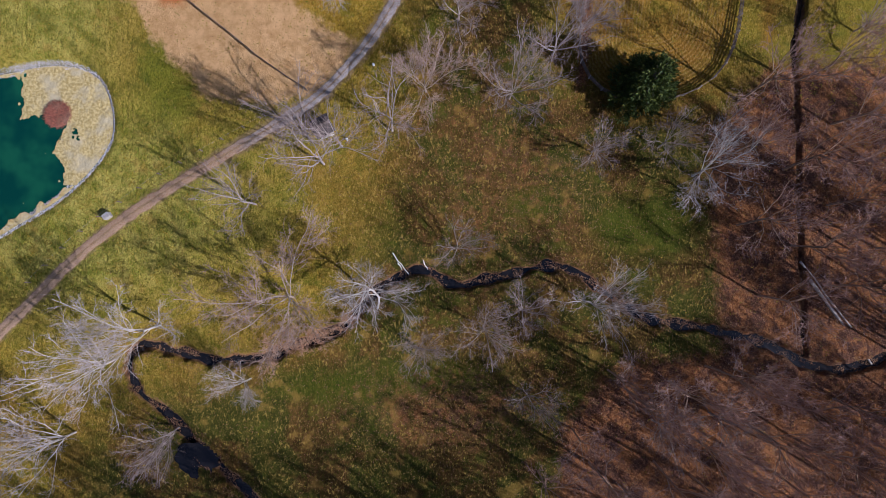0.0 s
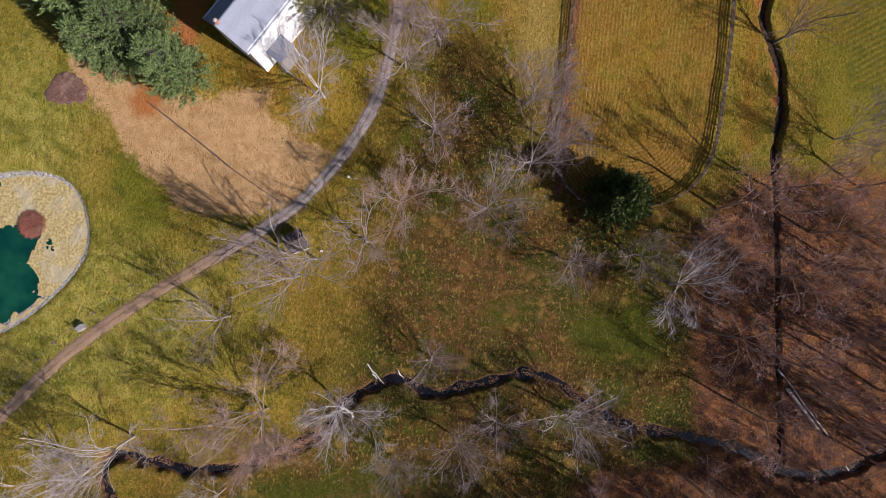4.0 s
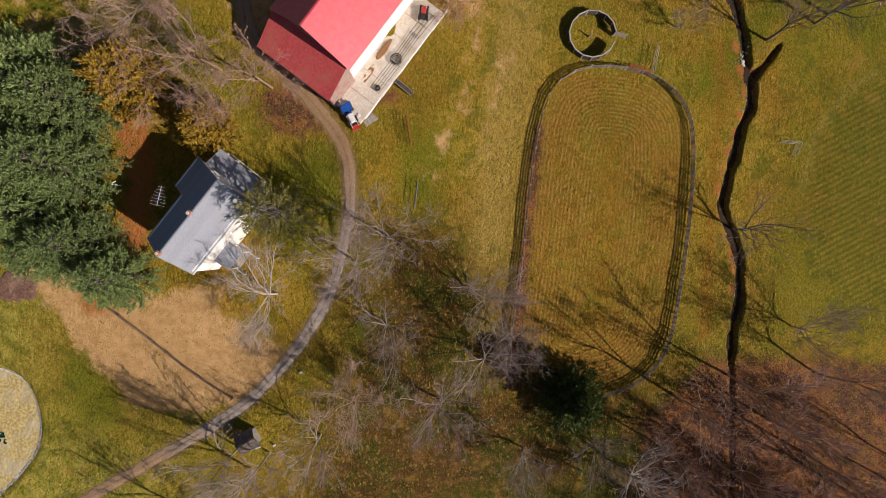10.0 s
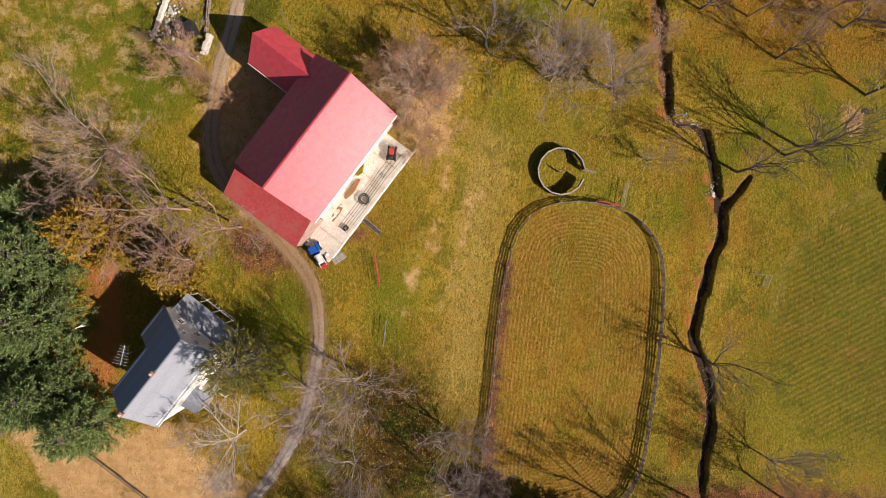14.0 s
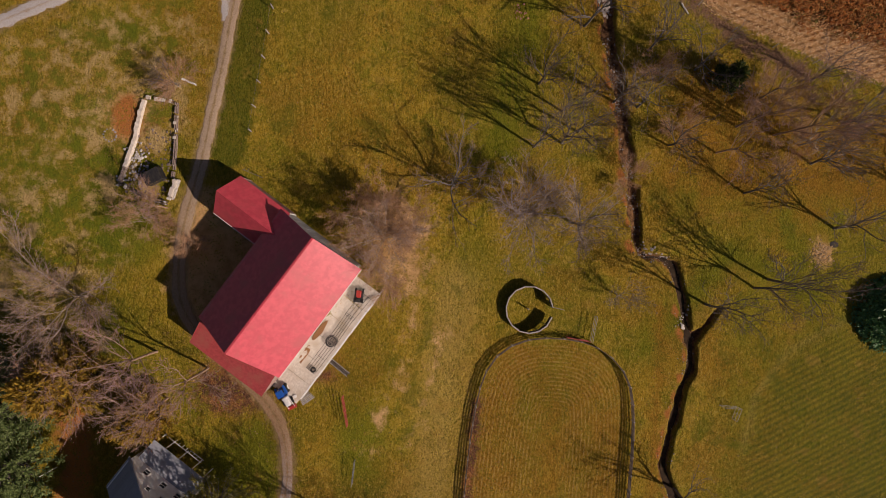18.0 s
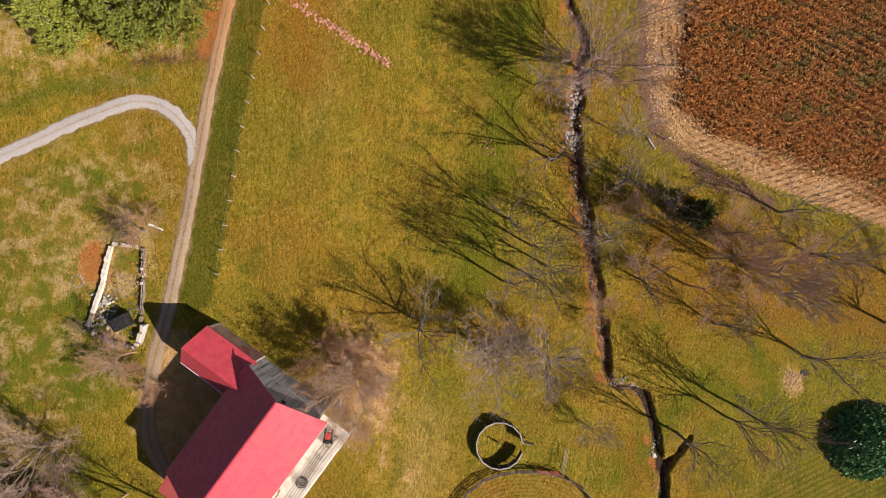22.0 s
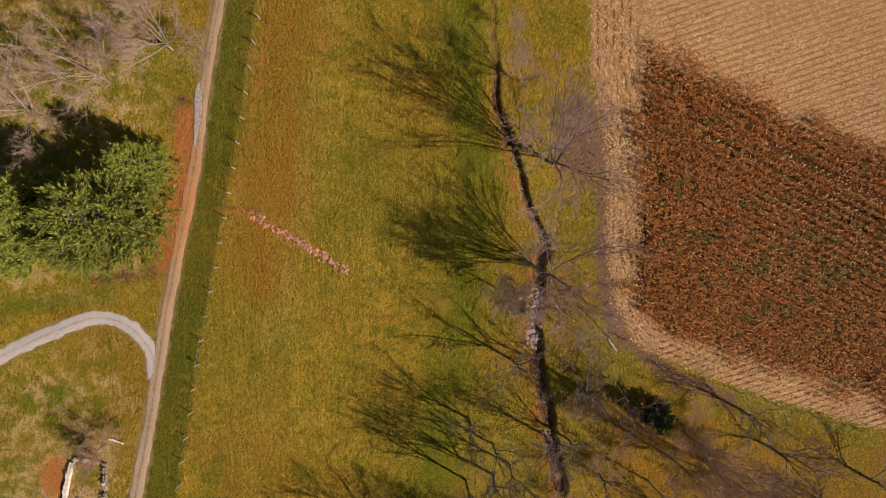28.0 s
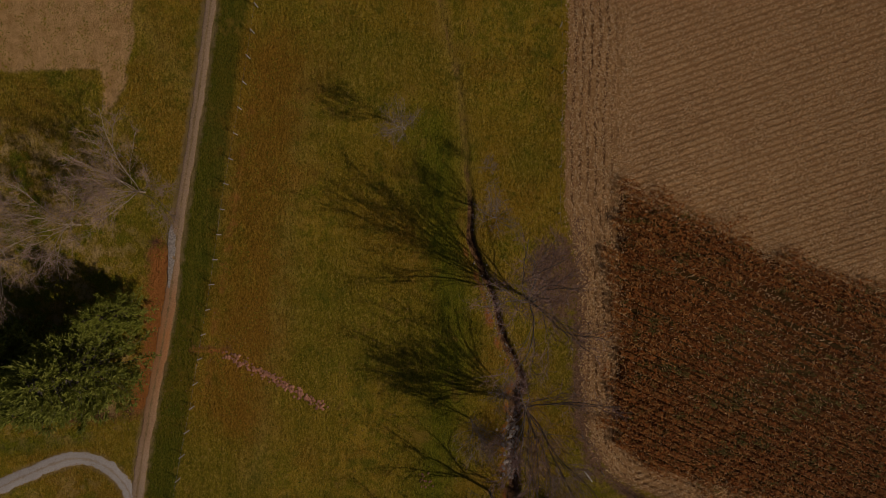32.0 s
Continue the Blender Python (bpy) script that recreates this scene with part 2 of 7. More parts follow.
finish(_nt, _b, mix_of(_nt, noise_of(_nt, 0.7, 3), (0.006, 0.008, 0.012), (0.022, 0.018, 0.017)), 0.15, bump=noise_of(_nt, 3, 3), height=0.01, strength=0.15, spec=0.5)


# ---- mesh helpers ----
def mesh_of(name, verts, faces, material, smooth=False):
    me = bpy.data.meshes.new(name)
    me.from_pydata(verts, [], faces)
    me.materials.append(material)
    if smooth:
        me.polygons.foreach_set("use_smooth", [True] * len(me.polygons))
    me.update()
    return me


def hang(name, me, parent=None, m=None, label=""):
    """An object on a mesh, under a thing."""
    ob = new(name, me)
    ob.parent = parent
    if m is not None:
        ob.matrix_basis = m
    return tagged(ob, label)


def empty(name, m, label, category, group="", kind=""):
    ob = new(name)
    ob.matrix_basis = m
    return tagged(ob, label, category, group, kind)


def box(bm, x0, x1, y0, y1, z0, z1, bevel=0.0, m=None):
    """A box, with its edges taken off."""
    r = bmesh.ops.create_cube(bm, size=1.0)
    bmesh.ops.scale(bm, vec=(x1 - x0, y1 - y0, z1 - z0), verts=r["verts"])
    bmesh.ops.translate(bm, vec=((x0 + x1) / 2, (y0 + y1) / 2, (z0 + z1) / 2), verts=r["verts"])
    vs = r["verts"]
    if bevel:
        es = {e for v in vs for e in v.link_edges}
        r2 = bmesh.ops.bevel(bm, geom=list(es), offset=bevel, segments=1, affect="EDGES")
        vs = list({v for f in r2["faces"] for v in f.verts} | {v for v in vs if v.is_valid})
    if m is not None:
        bmesh.ops.transform(bm, matrix=m, verts=vs)
    return vs


def part(name, bm, material, parent, label="", m=None):
    me = bpy.data.meshes.new(name)
    bm.to_mesh(me)
    bm.free()
    me.materials.append(material)
    return hang(name, me, parent, m, label)


def box_part(name, dims, material, parent, bevel=0.01, m=None, label=""):
    bm = bmesh.new()
    box(bm, *dims, bevel)
    return part(name, bm, material, parent, label, m)


def tube(V, F, pts, r0, r1, n=3):
    """A tapered tube along pts, added to the lists V and F."""
    base, k = len(V), len(pts)
    d = (Vector(pts[-1]) - Vector(pts[0])).normalized()
    a = d.orthogonal().normalized()
    b = d.cross(a)
    for i, p in enumerate(pts):
        r = r0 + (r1 - r0) * i / (k - 1)
        for j in range(n):
            g = 2 * math.pi * j / n
            V.append(tuple(Vector(p) + r * (math.cos(g) * a + math.sin(g) * b)))
    for i in range(k - 1):
        for j in range(n):
            F.append((base + i * n + j, base + i * n + (j + 1) % n, base + (i + 1) * n + (j + 1) % n, base + (i + 1) * n + j))


def spline(pts, step=0.5, closed=False):
    """Evenly spaced points on a smooth curve through pts."""
    P = [np.array(p, float) for p in pts]
    P = [P[-1], *P, P[0], P[1]] if closed else [2 * P[0] - P[1], *P, 2 * P[-1] - P[-2]]
    out = []
    for a, b, c, d in zip(P, P[1:], P[2:], P[3:]):
        n = max(2, int(np.linalg.norm(c - b) / step))
        for i in range(n):
            t = i / n
            out.append(0.5 * (2 * b + (c - a) * t + (2 * a - 5 * b + 4 * c - d) * t * t + (3 * b - a - 3 * c + d) * t ** 3))
    if not closed:
        out.append(P[-2])
    return np.array(out)


def off_line(x, y, line):
    """Distance of many places from a polyline."""
    best = np.full(np.shape(x), 1e9)
    for (ax, ay), (bx, by) in zip(line, line[1:]):
        dx, dy = bx - ax, by - ay
        t = np.clip(((x - ax) * dx + (y - ay) * dy) / (dx * dx + dy * dy + 1e-9), 0, 1)
        best = np.minimum(best, (x - ax - t * dx) ** 2 + (y - ay - t * dy) ** 2)
    return np.sqrt(best)


def inside(x, y, loop):
    """Which of many places lie in a closed outline."""
    res = np.zeros(np.shape(x), bool)
    for (ax, ay), (bx, by) in zip(loop, np.roll(loop, -1, 0)):
        hit = (ay > y) != (by > y)
        res ^= hit & (x < (bx - ax) * (y - ay) / (by - ay + 1e-12) + ax)
    return res


def within(x, y, loop, soft=0.5):
    """0 to 1: how far inside an outline, over a soft edge."""
    d = off_line(x, y, np.vstack([loop, loop[:1]]))
    return np.clip(0.5 + np.where(inside(x, y, loop), d, -d) / (2 * soft), 0, 1)


def lumps(x, y, s, seed=0):
    """Smooth noise over the plan, about -1 to 1."""
    rs = np.random.RandomState(seed)
    v = 0.0
    for k in range(7):
        a, p, q = rs.uniform(0, 2 * math.pi), rs.uniform(0, 6.3), rs.uniform(0.6, 1.7)
        v = v + np.sin((x * math.cos(a) + y * math.sin(a)) * q * 2 * math.pi / s + p)
    return v / 3.2


# ---- the lie of the land ----
SOUTH_BROOK = spline([(-20, -36), (-30.2, -25.3), (-35.1, -20), (-39.3, -16.3), (-40.5, -12.6), (-38.5, -10.1), (-33.5, -11.4), (-26, -12.3),
                      (-18.4, -10.3), (-12.6, -7.8), (-9.6, -4.1), (-5.9, -1.6), (-2.2, -0.6), (2.3, -2.6), (9.1, -1.3), (16.4, -0.2), (22.2, -3.7),
                      (28.5, -7.6), (36.3, -8.9), (44.2, -10.9), (51.5, -14.1), (59.5, -14.2), (75, -6)], 1.0)
EAST_BROOK = spline([(50.5, -13), (49.8, -4), (49.4, 5), (48.8, 17.7), (48.4, 28.6), (49.2, 36.9), (48.7, 41.4), (46.9, 45.9), (46.9, 50.3), (48.6, 57), (50.0, 62),
                     (48.9, 67.5), (47.8, 72.9), (46.2, 74.9), (42.8, 75.8), (42.1, 80.1), (41.4, 84.4), (39.8, 94), (38.4, 102), (37.8, 108.8),
                     (38.6, 115.8), (39.2, 119.3), (37.2, 124), (35.6, 130.4), (33.5, 136), (33.4, 141), (32.9, 147), (32.5, 154), (31.3, 160), (29, 172), (26, 190)], 1.0)
BROOK_FORK = spline([(49.5, 64.0), (51.2, 65.6), (52.4, 67.1), (53.5, 68.5)], 0.5)
POND = spline([(-44.8, 12.4), (-49.1, 8.4), (-54.2, 5.2), (-60, 2), (-68, 0), (-76, 4), (-79, 13), (-75, 21), (-66, 25), (-57.2, 25), (-52.2, 26),
               (-47.3, 26), (-43.8, 24.2), (-42.3, 20.7), (-42.3, 16.4)], 0.8, True)
BUMPS = [(-45, 18, -0.49), (-15, 22, 0.55), (16, -2, -0.56), (30, 28, -0.22), (48, 42, 0.19), (12, 60, 1.38), (34, 68, -0.16), (50, 68, -0.47), (-18, 88, 0.21),
         (27, 105, -0.5), (40, 110, -0.27), (53, 107, 1.11), (3, 122, 0.26), (34, 130, -0.66), (50, 140, 0.95), (-35, -15, 0.4)]


def lie(x, y):
    """Height of the open ground, without the streams and the pond."""
    x, y = np.clip(np.asarray(x, float), -75, 105), np.clip(np.asarray(y, float), -50, 190)
    u, v = x / 60, (y - 65) / 90
    z = (1.671 - 3.299 * u + 4.147 * v - 0.019 * u * u + 0.186 * u * v - 0.605 * v * v + 0.815 * u ** 3 + 0.634 * u * u * v + 0.402 * u * v * v)
    for a, b, h in BUMPS:
        z = z + h * np.exp(-((x - a) ** 2 + (y - b) ** 2) / 392)
    return z


def brook_off(x, y):
    wob = 0.45 * lumps(x, y, 4.5, 3) + 0.20 * lumps(x, y, 2.3, 31)
    south = off_line(x, y, SOUTH_BROOK) / 0.60
    east = off_line(x, y, EAST_BROOK) / np.where(np.asarray(y) > 118, 0.36, np.where(np.asarray(y) > 80, 0.60, np.interp(np.asarray(y, float), [20, 30], [0.28, 0.44])))
    return np.minimum(np.minimum(south, east), off_line(x, y, BROOK_FORK) / np.interp(y, [64.5, 68.5], [0.55, 0.16])) + wob


def brook_cut(d, x, y):
    deep = np.where((x > 45) & (y > -8) & (y < 26), 0.5, 1.0) * np.where(y < 0.35 * np.minimum(x, 46) - 4 + 16 * (x < 40), 1.0, np.interp(y, [20, 60, 80, 118, 134, 142, 160], [0.95, 0.9, 0.72, 0.62, 0.55, 0.25, 0.1]))
    return -deep * np.clip(1.55 - d, 0, 1) ** 0.6


POND_Z = float(lie(-47, 16)) - 0.5


def land(x, y):
    """Height of the ground as built."""
    z = lie(x, y) + 0.05 * lumps(x, y, 5, 1) + 0.10 * lumps(x, y, 17, 2)
    z = z + brook_cut(brook_off(x, y), np.asarray(x, float), np.asarray(y, float))
    wet = within(x, y, POND, 0.9)
    return z * (1 - wet) + (POND_Z - 0.5) * wet


def at(x, y):
    return float(land(np.array([x]), np.array([y]))[0])


def grid_lines(lo, hi, step, far):
    mid = list(np.arange(lo, hi + 1e-6, step))
    out, d = [], 2.0
    v = hi
    while v < far:
        v += d
        d *= 1.35
        out.append(v)
    low, d, v = [], 2.0, lo
    while v > -far:
        v -= d
        d *= 1.35
        low.append(v)
    return np.array(low[::-1] + mid + out)


SAND = spline([(-43, 38.6), (-41.5, 41.8), (-35.4, 38), (-27, 35.5), (-19.6, 37), (-17.1, 32.5), (-10.7, 28.2), (-12.9, 24.6), (-17.9, 21.4), (-25.7, 20.6),
               (-30.7, 22.7), (-36.3, 28.8), (-39.3, 33.7)], 1.0, True)
ARENA = spline([(18.4, 29), (19.5, 39), (20.6, 51), (22, 59), (24.2, 62.9), (28, 64.7), (32.4, 64.8), (36.4, 63.9), (39.4, 61.9), (41.4, 58.8), (42, 54),
                (41.7, 47), (40.8, 38), (39.5, 29.5), (36.4, 24.6), (30.5, 22), (24, 22.2), (20, 24.5)], 0.8, True)
STUBBLE_EDGE = np.array([(45.6, 190), (45.8, 160.4), (45.0, 150.4), (44.9, 140.4), (46.6, 132.1), (46.9, 125.1), (46.7, 118.1), (48, 109.5), (50.8, 106), (55, 104), (66, 99.6), (78.3, 95.7),
                         (120, 84), (300, 60), (300, 400), (46, 400)], float)
MAIZE_EDGE = np.array([(51.6, 141.5), (50.9, 133.4), (51.6, 125), (50.4, 116.6), (50.6, 111), (54, 107.8), (62, 105), (78, 100), (100, 94), (140, 85), (140, 112), (105, 121), (83.3, 128.2),
                       (71.7, 132.4), (59.8, 138.2)], float)
WOODS = np.array([(14, -60), (16, -22), (24, -14), (38.5, -12), (36.8, 8), (36.5, 18), (41, 22.5), (45, 27), (62, 27), (120, 22), (140, -60)], float)
RED_FIELD = np.array([(-60, 157), (-22, 157.3), (-9.3, 157.3), (-9.3, 152.1), (-6.9, 154.6), (-5.3, 161), (-4, 200), (-60, 200)], float)
GREENFIELD = np.array([(76, 65.5), (66.9, 64.6), (61.5, 60.5), (58.5, 55), (57, 48), (58, 40), (64, 34), (110, 30), (110, 66)], float)
BARNYARD = np.array([(-8, 60), (-13, 64), (-16.5, 70), (-16.5, 76), (-12, 84), (-7, 82), (-3, 75)], float)
SOUTH_DRIVE = spline([(-62, -14), (-52.9, -4.9), (-47.8, 0.1), (-41.3, 5.5), (-34.7, 10.0), (-28.5, 13.6)], 0.5)
DRIVE = spline([(-28.5, 13.6), (-22.9, 16.9), (-16.4, 21), (-12.2, 25), (-8.2, 30), (-5, 35.7), (-3.2, 42), (-2.2, 48.7), (-3.1, 54.4), (-6.2, 58.8), (-10, 63), (-13.5, 66.5), (-15.2, 71),
                (-14.6, 78), (-12.2, 87)], 0.5)
NORTH_LANE = spline([(-12.2, 87), (-9.9, 97), (-8.5, 104.4), (-5.9, 116.7), (-3.1, 128.9), (-1.2, 140), (1.5, 153.5), (3.7, 165.2), (8, 190)], 0.5)
LOOP = spline([(-60, 97), (-40, 101.5), (-31.8, 104.6), (-25.2, 107.6), (-19.9, 109.9), (-15.3, 111.3), (-11.6, 110.3), (-9.2, 107.3), (-8.7, 103.5)], 0.5)

def finer(lines, lo, hi, step):
    return np.concatenate([lines[lines < lo - 0.1], np.arange(lo, hi, step), lines[lines > hi + 0.1]])


GX, GY = finer(grid_lines(-62, 92, 0.45, 1500), 28, 55, 0.2), finer(grid_lines(-36, 182, 0.45, 1500), -18, 2, 0.22)
X, Y = np.meshgrid(GX, GY)
Z = land(X, Y)
nx, ny = len(GX), len(GY)
me = bpy.data.meshes.new("ground")
me.vertices.add(nx * ny)
me.vertices.foreach_set("co", np.stack([X, Y, Z], -1).astype(np.float32).ravel())
idx = np.arange(nx * ny).reshape(ny, nx)
quads = np.stack([idx[:-1, :-1], idx[:-1, 1:], idx[1:, 1:], idx[1:, :-1]], -1).reshape(-1, 4)
me.loops.add(quads.size)
me.polygons.add(len(quads))
me.loops.foreach_set("vertex_index", quads.ravel().astype(np.int32))
me.polygons.foreach_set("loop_start", np.arange(0, quads.size, 4, dtype=np.int32))
me.update(calc_edges=True)
me.polygons.foreach_set("use_smooth", np.ones(len(quads), bool))
ground = tagged(new("ground", me), "rolling autumn pasture with yellow-green grass, fallen leaves and bare earth", "ground", kind="structure")


def leaf_and_shade_share(x, y):
    """Where fallen leaves lie: the woods, the tree belt and along the paddock fence; a dark southern patch stands in
    for shade.
    """
    v = 1.0 * within(x, y, WOODS, 3)
    # broad southern patch: litter colour that darkens the ground in place of tree shade
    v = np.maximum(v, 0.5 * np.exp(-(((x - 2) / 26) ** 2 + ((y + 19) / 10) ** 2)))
    v = np.maximum(v, 0.42 * np.exp(-(((x - 10) / 24) ** 2 + ((y - 12) / 24) ** 2)))
    v = np.maximum(v, 0.9 * np.exp(-off_line(x, y, [(18.9, 24), (20.2, 42), (21.6, 57)]) / 1.2) * (y < 60))
    v = np.maximum(v, 0.9 * np.exp(-(((x + 9) / 6) ** 2 + ((y - 59) / 4.5) ** 2)))
    v = np.maximum(v, 0.95 * np.exp(-off_line(x, y, [(-33, 36), (-29, 45), (-28, 52), (-31, 62)]) / 1.8))
    v = np.maximum(v, 0.8 * np.exp(-off_line(x, y, [(-4, 137), (-5, 124), (-7, 117), (-15, 116)]) / 1.6))
    v = np.maximum(v, 0.6 * np.exp(-off_line(x, y, [(-0.5, 124.2), (4, 124)]) / 0.9))
    v = np.maximum(v, 0.75 * np.exp(-off_line(x, y, [(1.0, 60), (3.2, 60.5)]) / 1.5))
    v = np.maximum(v, 0.6 * np.exp(-(((x + 20) / 5) ** 2 + ((y - 91) / 5) ** 2)))
    v = np.maximum(v, 0.55 * np.exp(-(((x - 10) / 5) ** 2 + ((y - 75) / 8) ** 2)))
    return v


def rust_share(x, y):
    """Bare red earth and needle litter under the evergreens."""
    v = np.exp(-off_line(x, y, [(-34, 35), (-29.5, 42), (-27.5, 49), (-29, 56), (-30, 62)]) / 2.9)
    v = np.maximum(v, 1.0 * np.exp(-off_line(x, y, [(-3.6, 135), (-4.9, 126), (-7, 118)]) / 2.0))
    v = np.maximum(v, 0.7 * np.exp(-off_line(x, y, [(-0.5, 124.0), (3.2, 123.6)]) / 0.8))
    v = np.maximum(v, 0.50 * np.exp(-off_line(x, y, [(0.6, 118), (4.2, 136), (7.4, 152)]) / 2.2))
    v = np.maximum(v, 0.45 * np.exp(-off_line(x, y, [(-7.5, 108), (-5.8, 118), (-4.4, 126)]) / 1.6))
    v = np.maximum(v, (0.62 + 0.3 * lumps(x, y, 4.0, 71)) * np.exp(-off_line(x, y, EAST_BROOK + np.array([[-1.1, 0.0]])) / 0.8) * np.interp(y, [34, 36, 134, 142], [0, 1, 1, 0.25]))
    return np.maximum(v, 0.9 * np.exp(-(((x + 20.8) / 2.4) ** 2 + ((y - 92) / 4) ** 2)))


def worn_share(x, y):
    """Trodden margins of the drives."""
    v = 0.0
    for line, w in ((DRIVE, 1.3), (NORTH_LANE, 1.25), (LOOP, 1.25), (SOUTH_DRIVE, 1.1)):
        v = np.maximum(v, np.clip(1.5 - off_line(x, y, line[::4]) / w, 0, 1))
    return v


def shaded_meadow_share(x, y):
    """Rough unmown meadowland under the southern trees, its colour darkened to stand in for their shade."""
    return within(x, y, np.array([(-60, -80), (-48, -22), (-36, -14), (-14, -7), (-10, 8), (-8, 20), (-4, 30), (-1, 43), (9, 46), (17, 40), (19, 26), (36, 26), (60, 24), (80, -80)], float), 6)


def dry_share(x, y):
    v = 1.0 * np.exp(-off_line(x, y, [(15.5, 42), (16.8, 55), (18, 64), (19, 72)]) / 4.2)
    v = np.maximum(v, 0.55 * np.exp(-off_line(x, y, [(-6, 165), (4, 150), (3, 140)]) / 3.5))
    v = np.maximum(v, 0.6 * np.exp(-off_line(x, y, EAST_BROOK) / 2.0))
    v = np.maximum(v, 0.75 * np.exp(-off_line(x, y, [(57, 50), (58.5, 57), (63, 63), (70, 67)]) / 1.1))
    v = np.maximum(v, 0.5 * np.exp(-(((x + 24) / 14) ** 2 + ((y - 95) / 14) ** 2)))
    v = np.maximum(v, 0.55 * np.exp(-off_line(x, y, [(6, 108), (10, 130), (14, 155)]) / 4.0))
    v = np.maximum(v, 0.7 * np.exp(-(((x - 66) / 2.4) ** 2 + ((y - 76) / 2.4) ** 2)))
    return v


def lush_share(x, y):
    v = 0.8 * np.exp(-(((x - 28) / 9) ** 2 + ((y - 5) / 6) ** 2))
    return np.maximum(v, more_lush_and_shade(x, y))


def russet_share(x, y):
    """Dead orange-brown grass: the pasture's west margin, the ring, the stream banks and the rough ground under the eastern trees."""
    v = 0.8 * np.exp(-np.maximum(off_line(x, y, [(4.0, 116), (7.4, 136), (11, 158)]) - 1.5, 0) / 4.5)
    v = np.maximum(v, 0.7 * np.exp(-off_line(x, y, [(21.8, 28), (23.0, 50)]) / 3.0) * inside(x, y, ARENA))
    v = np.maximum(v, 0.75 * np.exp(-(((x - 30) / 10) ** 2 + ((y - 30) / 11) ** 2)))
    v = np.maximum(v, 0.62 * within(x, y, ARENA, 1.5))
    v = np.maximum(v, 0.75 * within(x, y, np.array([(44, 84), (54, 79), (66, 80), (95, 74), (95, 90), (70, 96), (52, 103), (43, 100)], float), 5))
    v = np.maximum(v, 0.8 * np.exp(-off_line(x, y, [(44.5, 30), (44.8, 46), (45.5, 58), (45.6, 68)]) / 1.8))
    v = np.maximum(v, 0.55 * np.exp(-off_line(x, y, [(40, 84), (37, 100), (36, 112)]) / 4.0))
    v = np.maximum(v, 0.6 * np.exp(-(((x - 6) / 6) ** 2 + ((y - 62) / 8) ** 2)))
    return np.maximum(v, 0.6 * np.exp(-(((x - 25) / 9) ** 2 + ((y - 84) / 5) ** 2)))


def verge_share(x, y):
    """The dark unmown strip between lane and pasture fence."""
    return np.clip(2.0 - off_line(x, y, [(-9.2, 88), (-7.3, 96), (-5.4, 107), (-3.1, 118), (0.0, 133), (2.4, 146), (5.0, 160), (9, 182)]) / 1.35, 0, 1)


def more_lush_and_shade(x, y):
    v = 0.9 * np.exp(-(((x - 28) / 9) ** 2 + ((y - 5) / 6) ** 2))
    v = np.maximum(v, 0.8 * np.exp(-(((x + 1) / 14) ** 2 + ((y + 15) / 4) ** 2)))
    v = np.maximum(v, 0.75 * np.exp(-off_line(x, y, [(44, 64), (55, 76), (66, 70), (60, 84)]) / 5.0))
    v = np.maximum(v, 0.75 * np.exp(-(((x + 36) / 4) ** 2 + ((y - 25) / 6) ** 2)))
    v = np.maximum(v, 0.7 * np.exp(-(((x - 7) / 5) ** 2 + ((y - 52) / 9) ** 2)))
    v = np.maximum(v, (0.58 + 0.35 * lumps(x, y, 4.5, 61)) * np.exp(-(((x + 27) / 10) ** 2 + ((y - 84) / 13) ** 2)))
    v = np.maximum(v, 0.5 * within(x, y, np.array([(50, 27), (95, 27), (95, 92), (56, 90), (47, 78), (52, 64)], float), 4))
    v = np.maximum(v, 0.6 * np.exp(-(((x + 24) / 8) ** 2 + ((y - 66) / 8) ** 2)))
    v = np.maximum(v, 0.5 * np.exp(-(((x - 21) / 5) ** 2 + ((y - 76) / 8) ** 2)))
    v = np.maximum(v, 0.7 * np.exp(-(((x - 31) / 6) ** 2 + ((y - 57) / 6) ** 2)))
    v = np.maximum(v, 0.6 * np.exp(-(((x + 22) / 8) ** 2 + ((y - 102) / 4) ** 2)))
    v = np.maximum(v, 0.8 * np.exp(-off_line(x, y, [(-40, 107), (-24, 113), (-14, 114)]) / 1.8))
    v = np.maximum(v, 0.8 * np.exp(-(((x - 12) / 5) ** 2 + ((y - 8) / 3.5) ** 2)))
    v = np.maximum(v, 0.8 * np.exp(-(((x + 13) / 12) ** 2 + ((y + 16) / 3.0) ** 2)))
    v = np.maximum(v, 0.7 * np.exp(-(((x + 34) / 6) ** 2 + ((y - 22) / 6) ** 2)))
    v = np.maximum(v, 0.8 * np.exp(-(((x + 6) / 4) ** 2 + ((y - 52) / 5) ** 2)))
    v = np.maximum(v, 0.8 * np.exp(-(((x + 22) / 7) ** 2 + ((y - 78) / 6) ** 2)))
    # green lawn by the house, its dark tone also standing in for tree shade
    v = np.maximum(v, 0.95 * np.exp(-(((x + 8) / 7) ** 2 + ((y - 47) / 8) ** 2)))
    v = np.maximum(v, 0.52 * within(x, y, GREENFIELD, 5))
    v = np.maximum(v, 0.85 * np.exp(-off_line(x, y, [(24, 88), (28, 105), (31, 125), (29, 150)]) / 5.0))
    v = np.maximum(v, 0.55 * np.exp(-(((x - 50) / 8) ** 2 + ((y - 84) / 6) ** 2)))
    return v


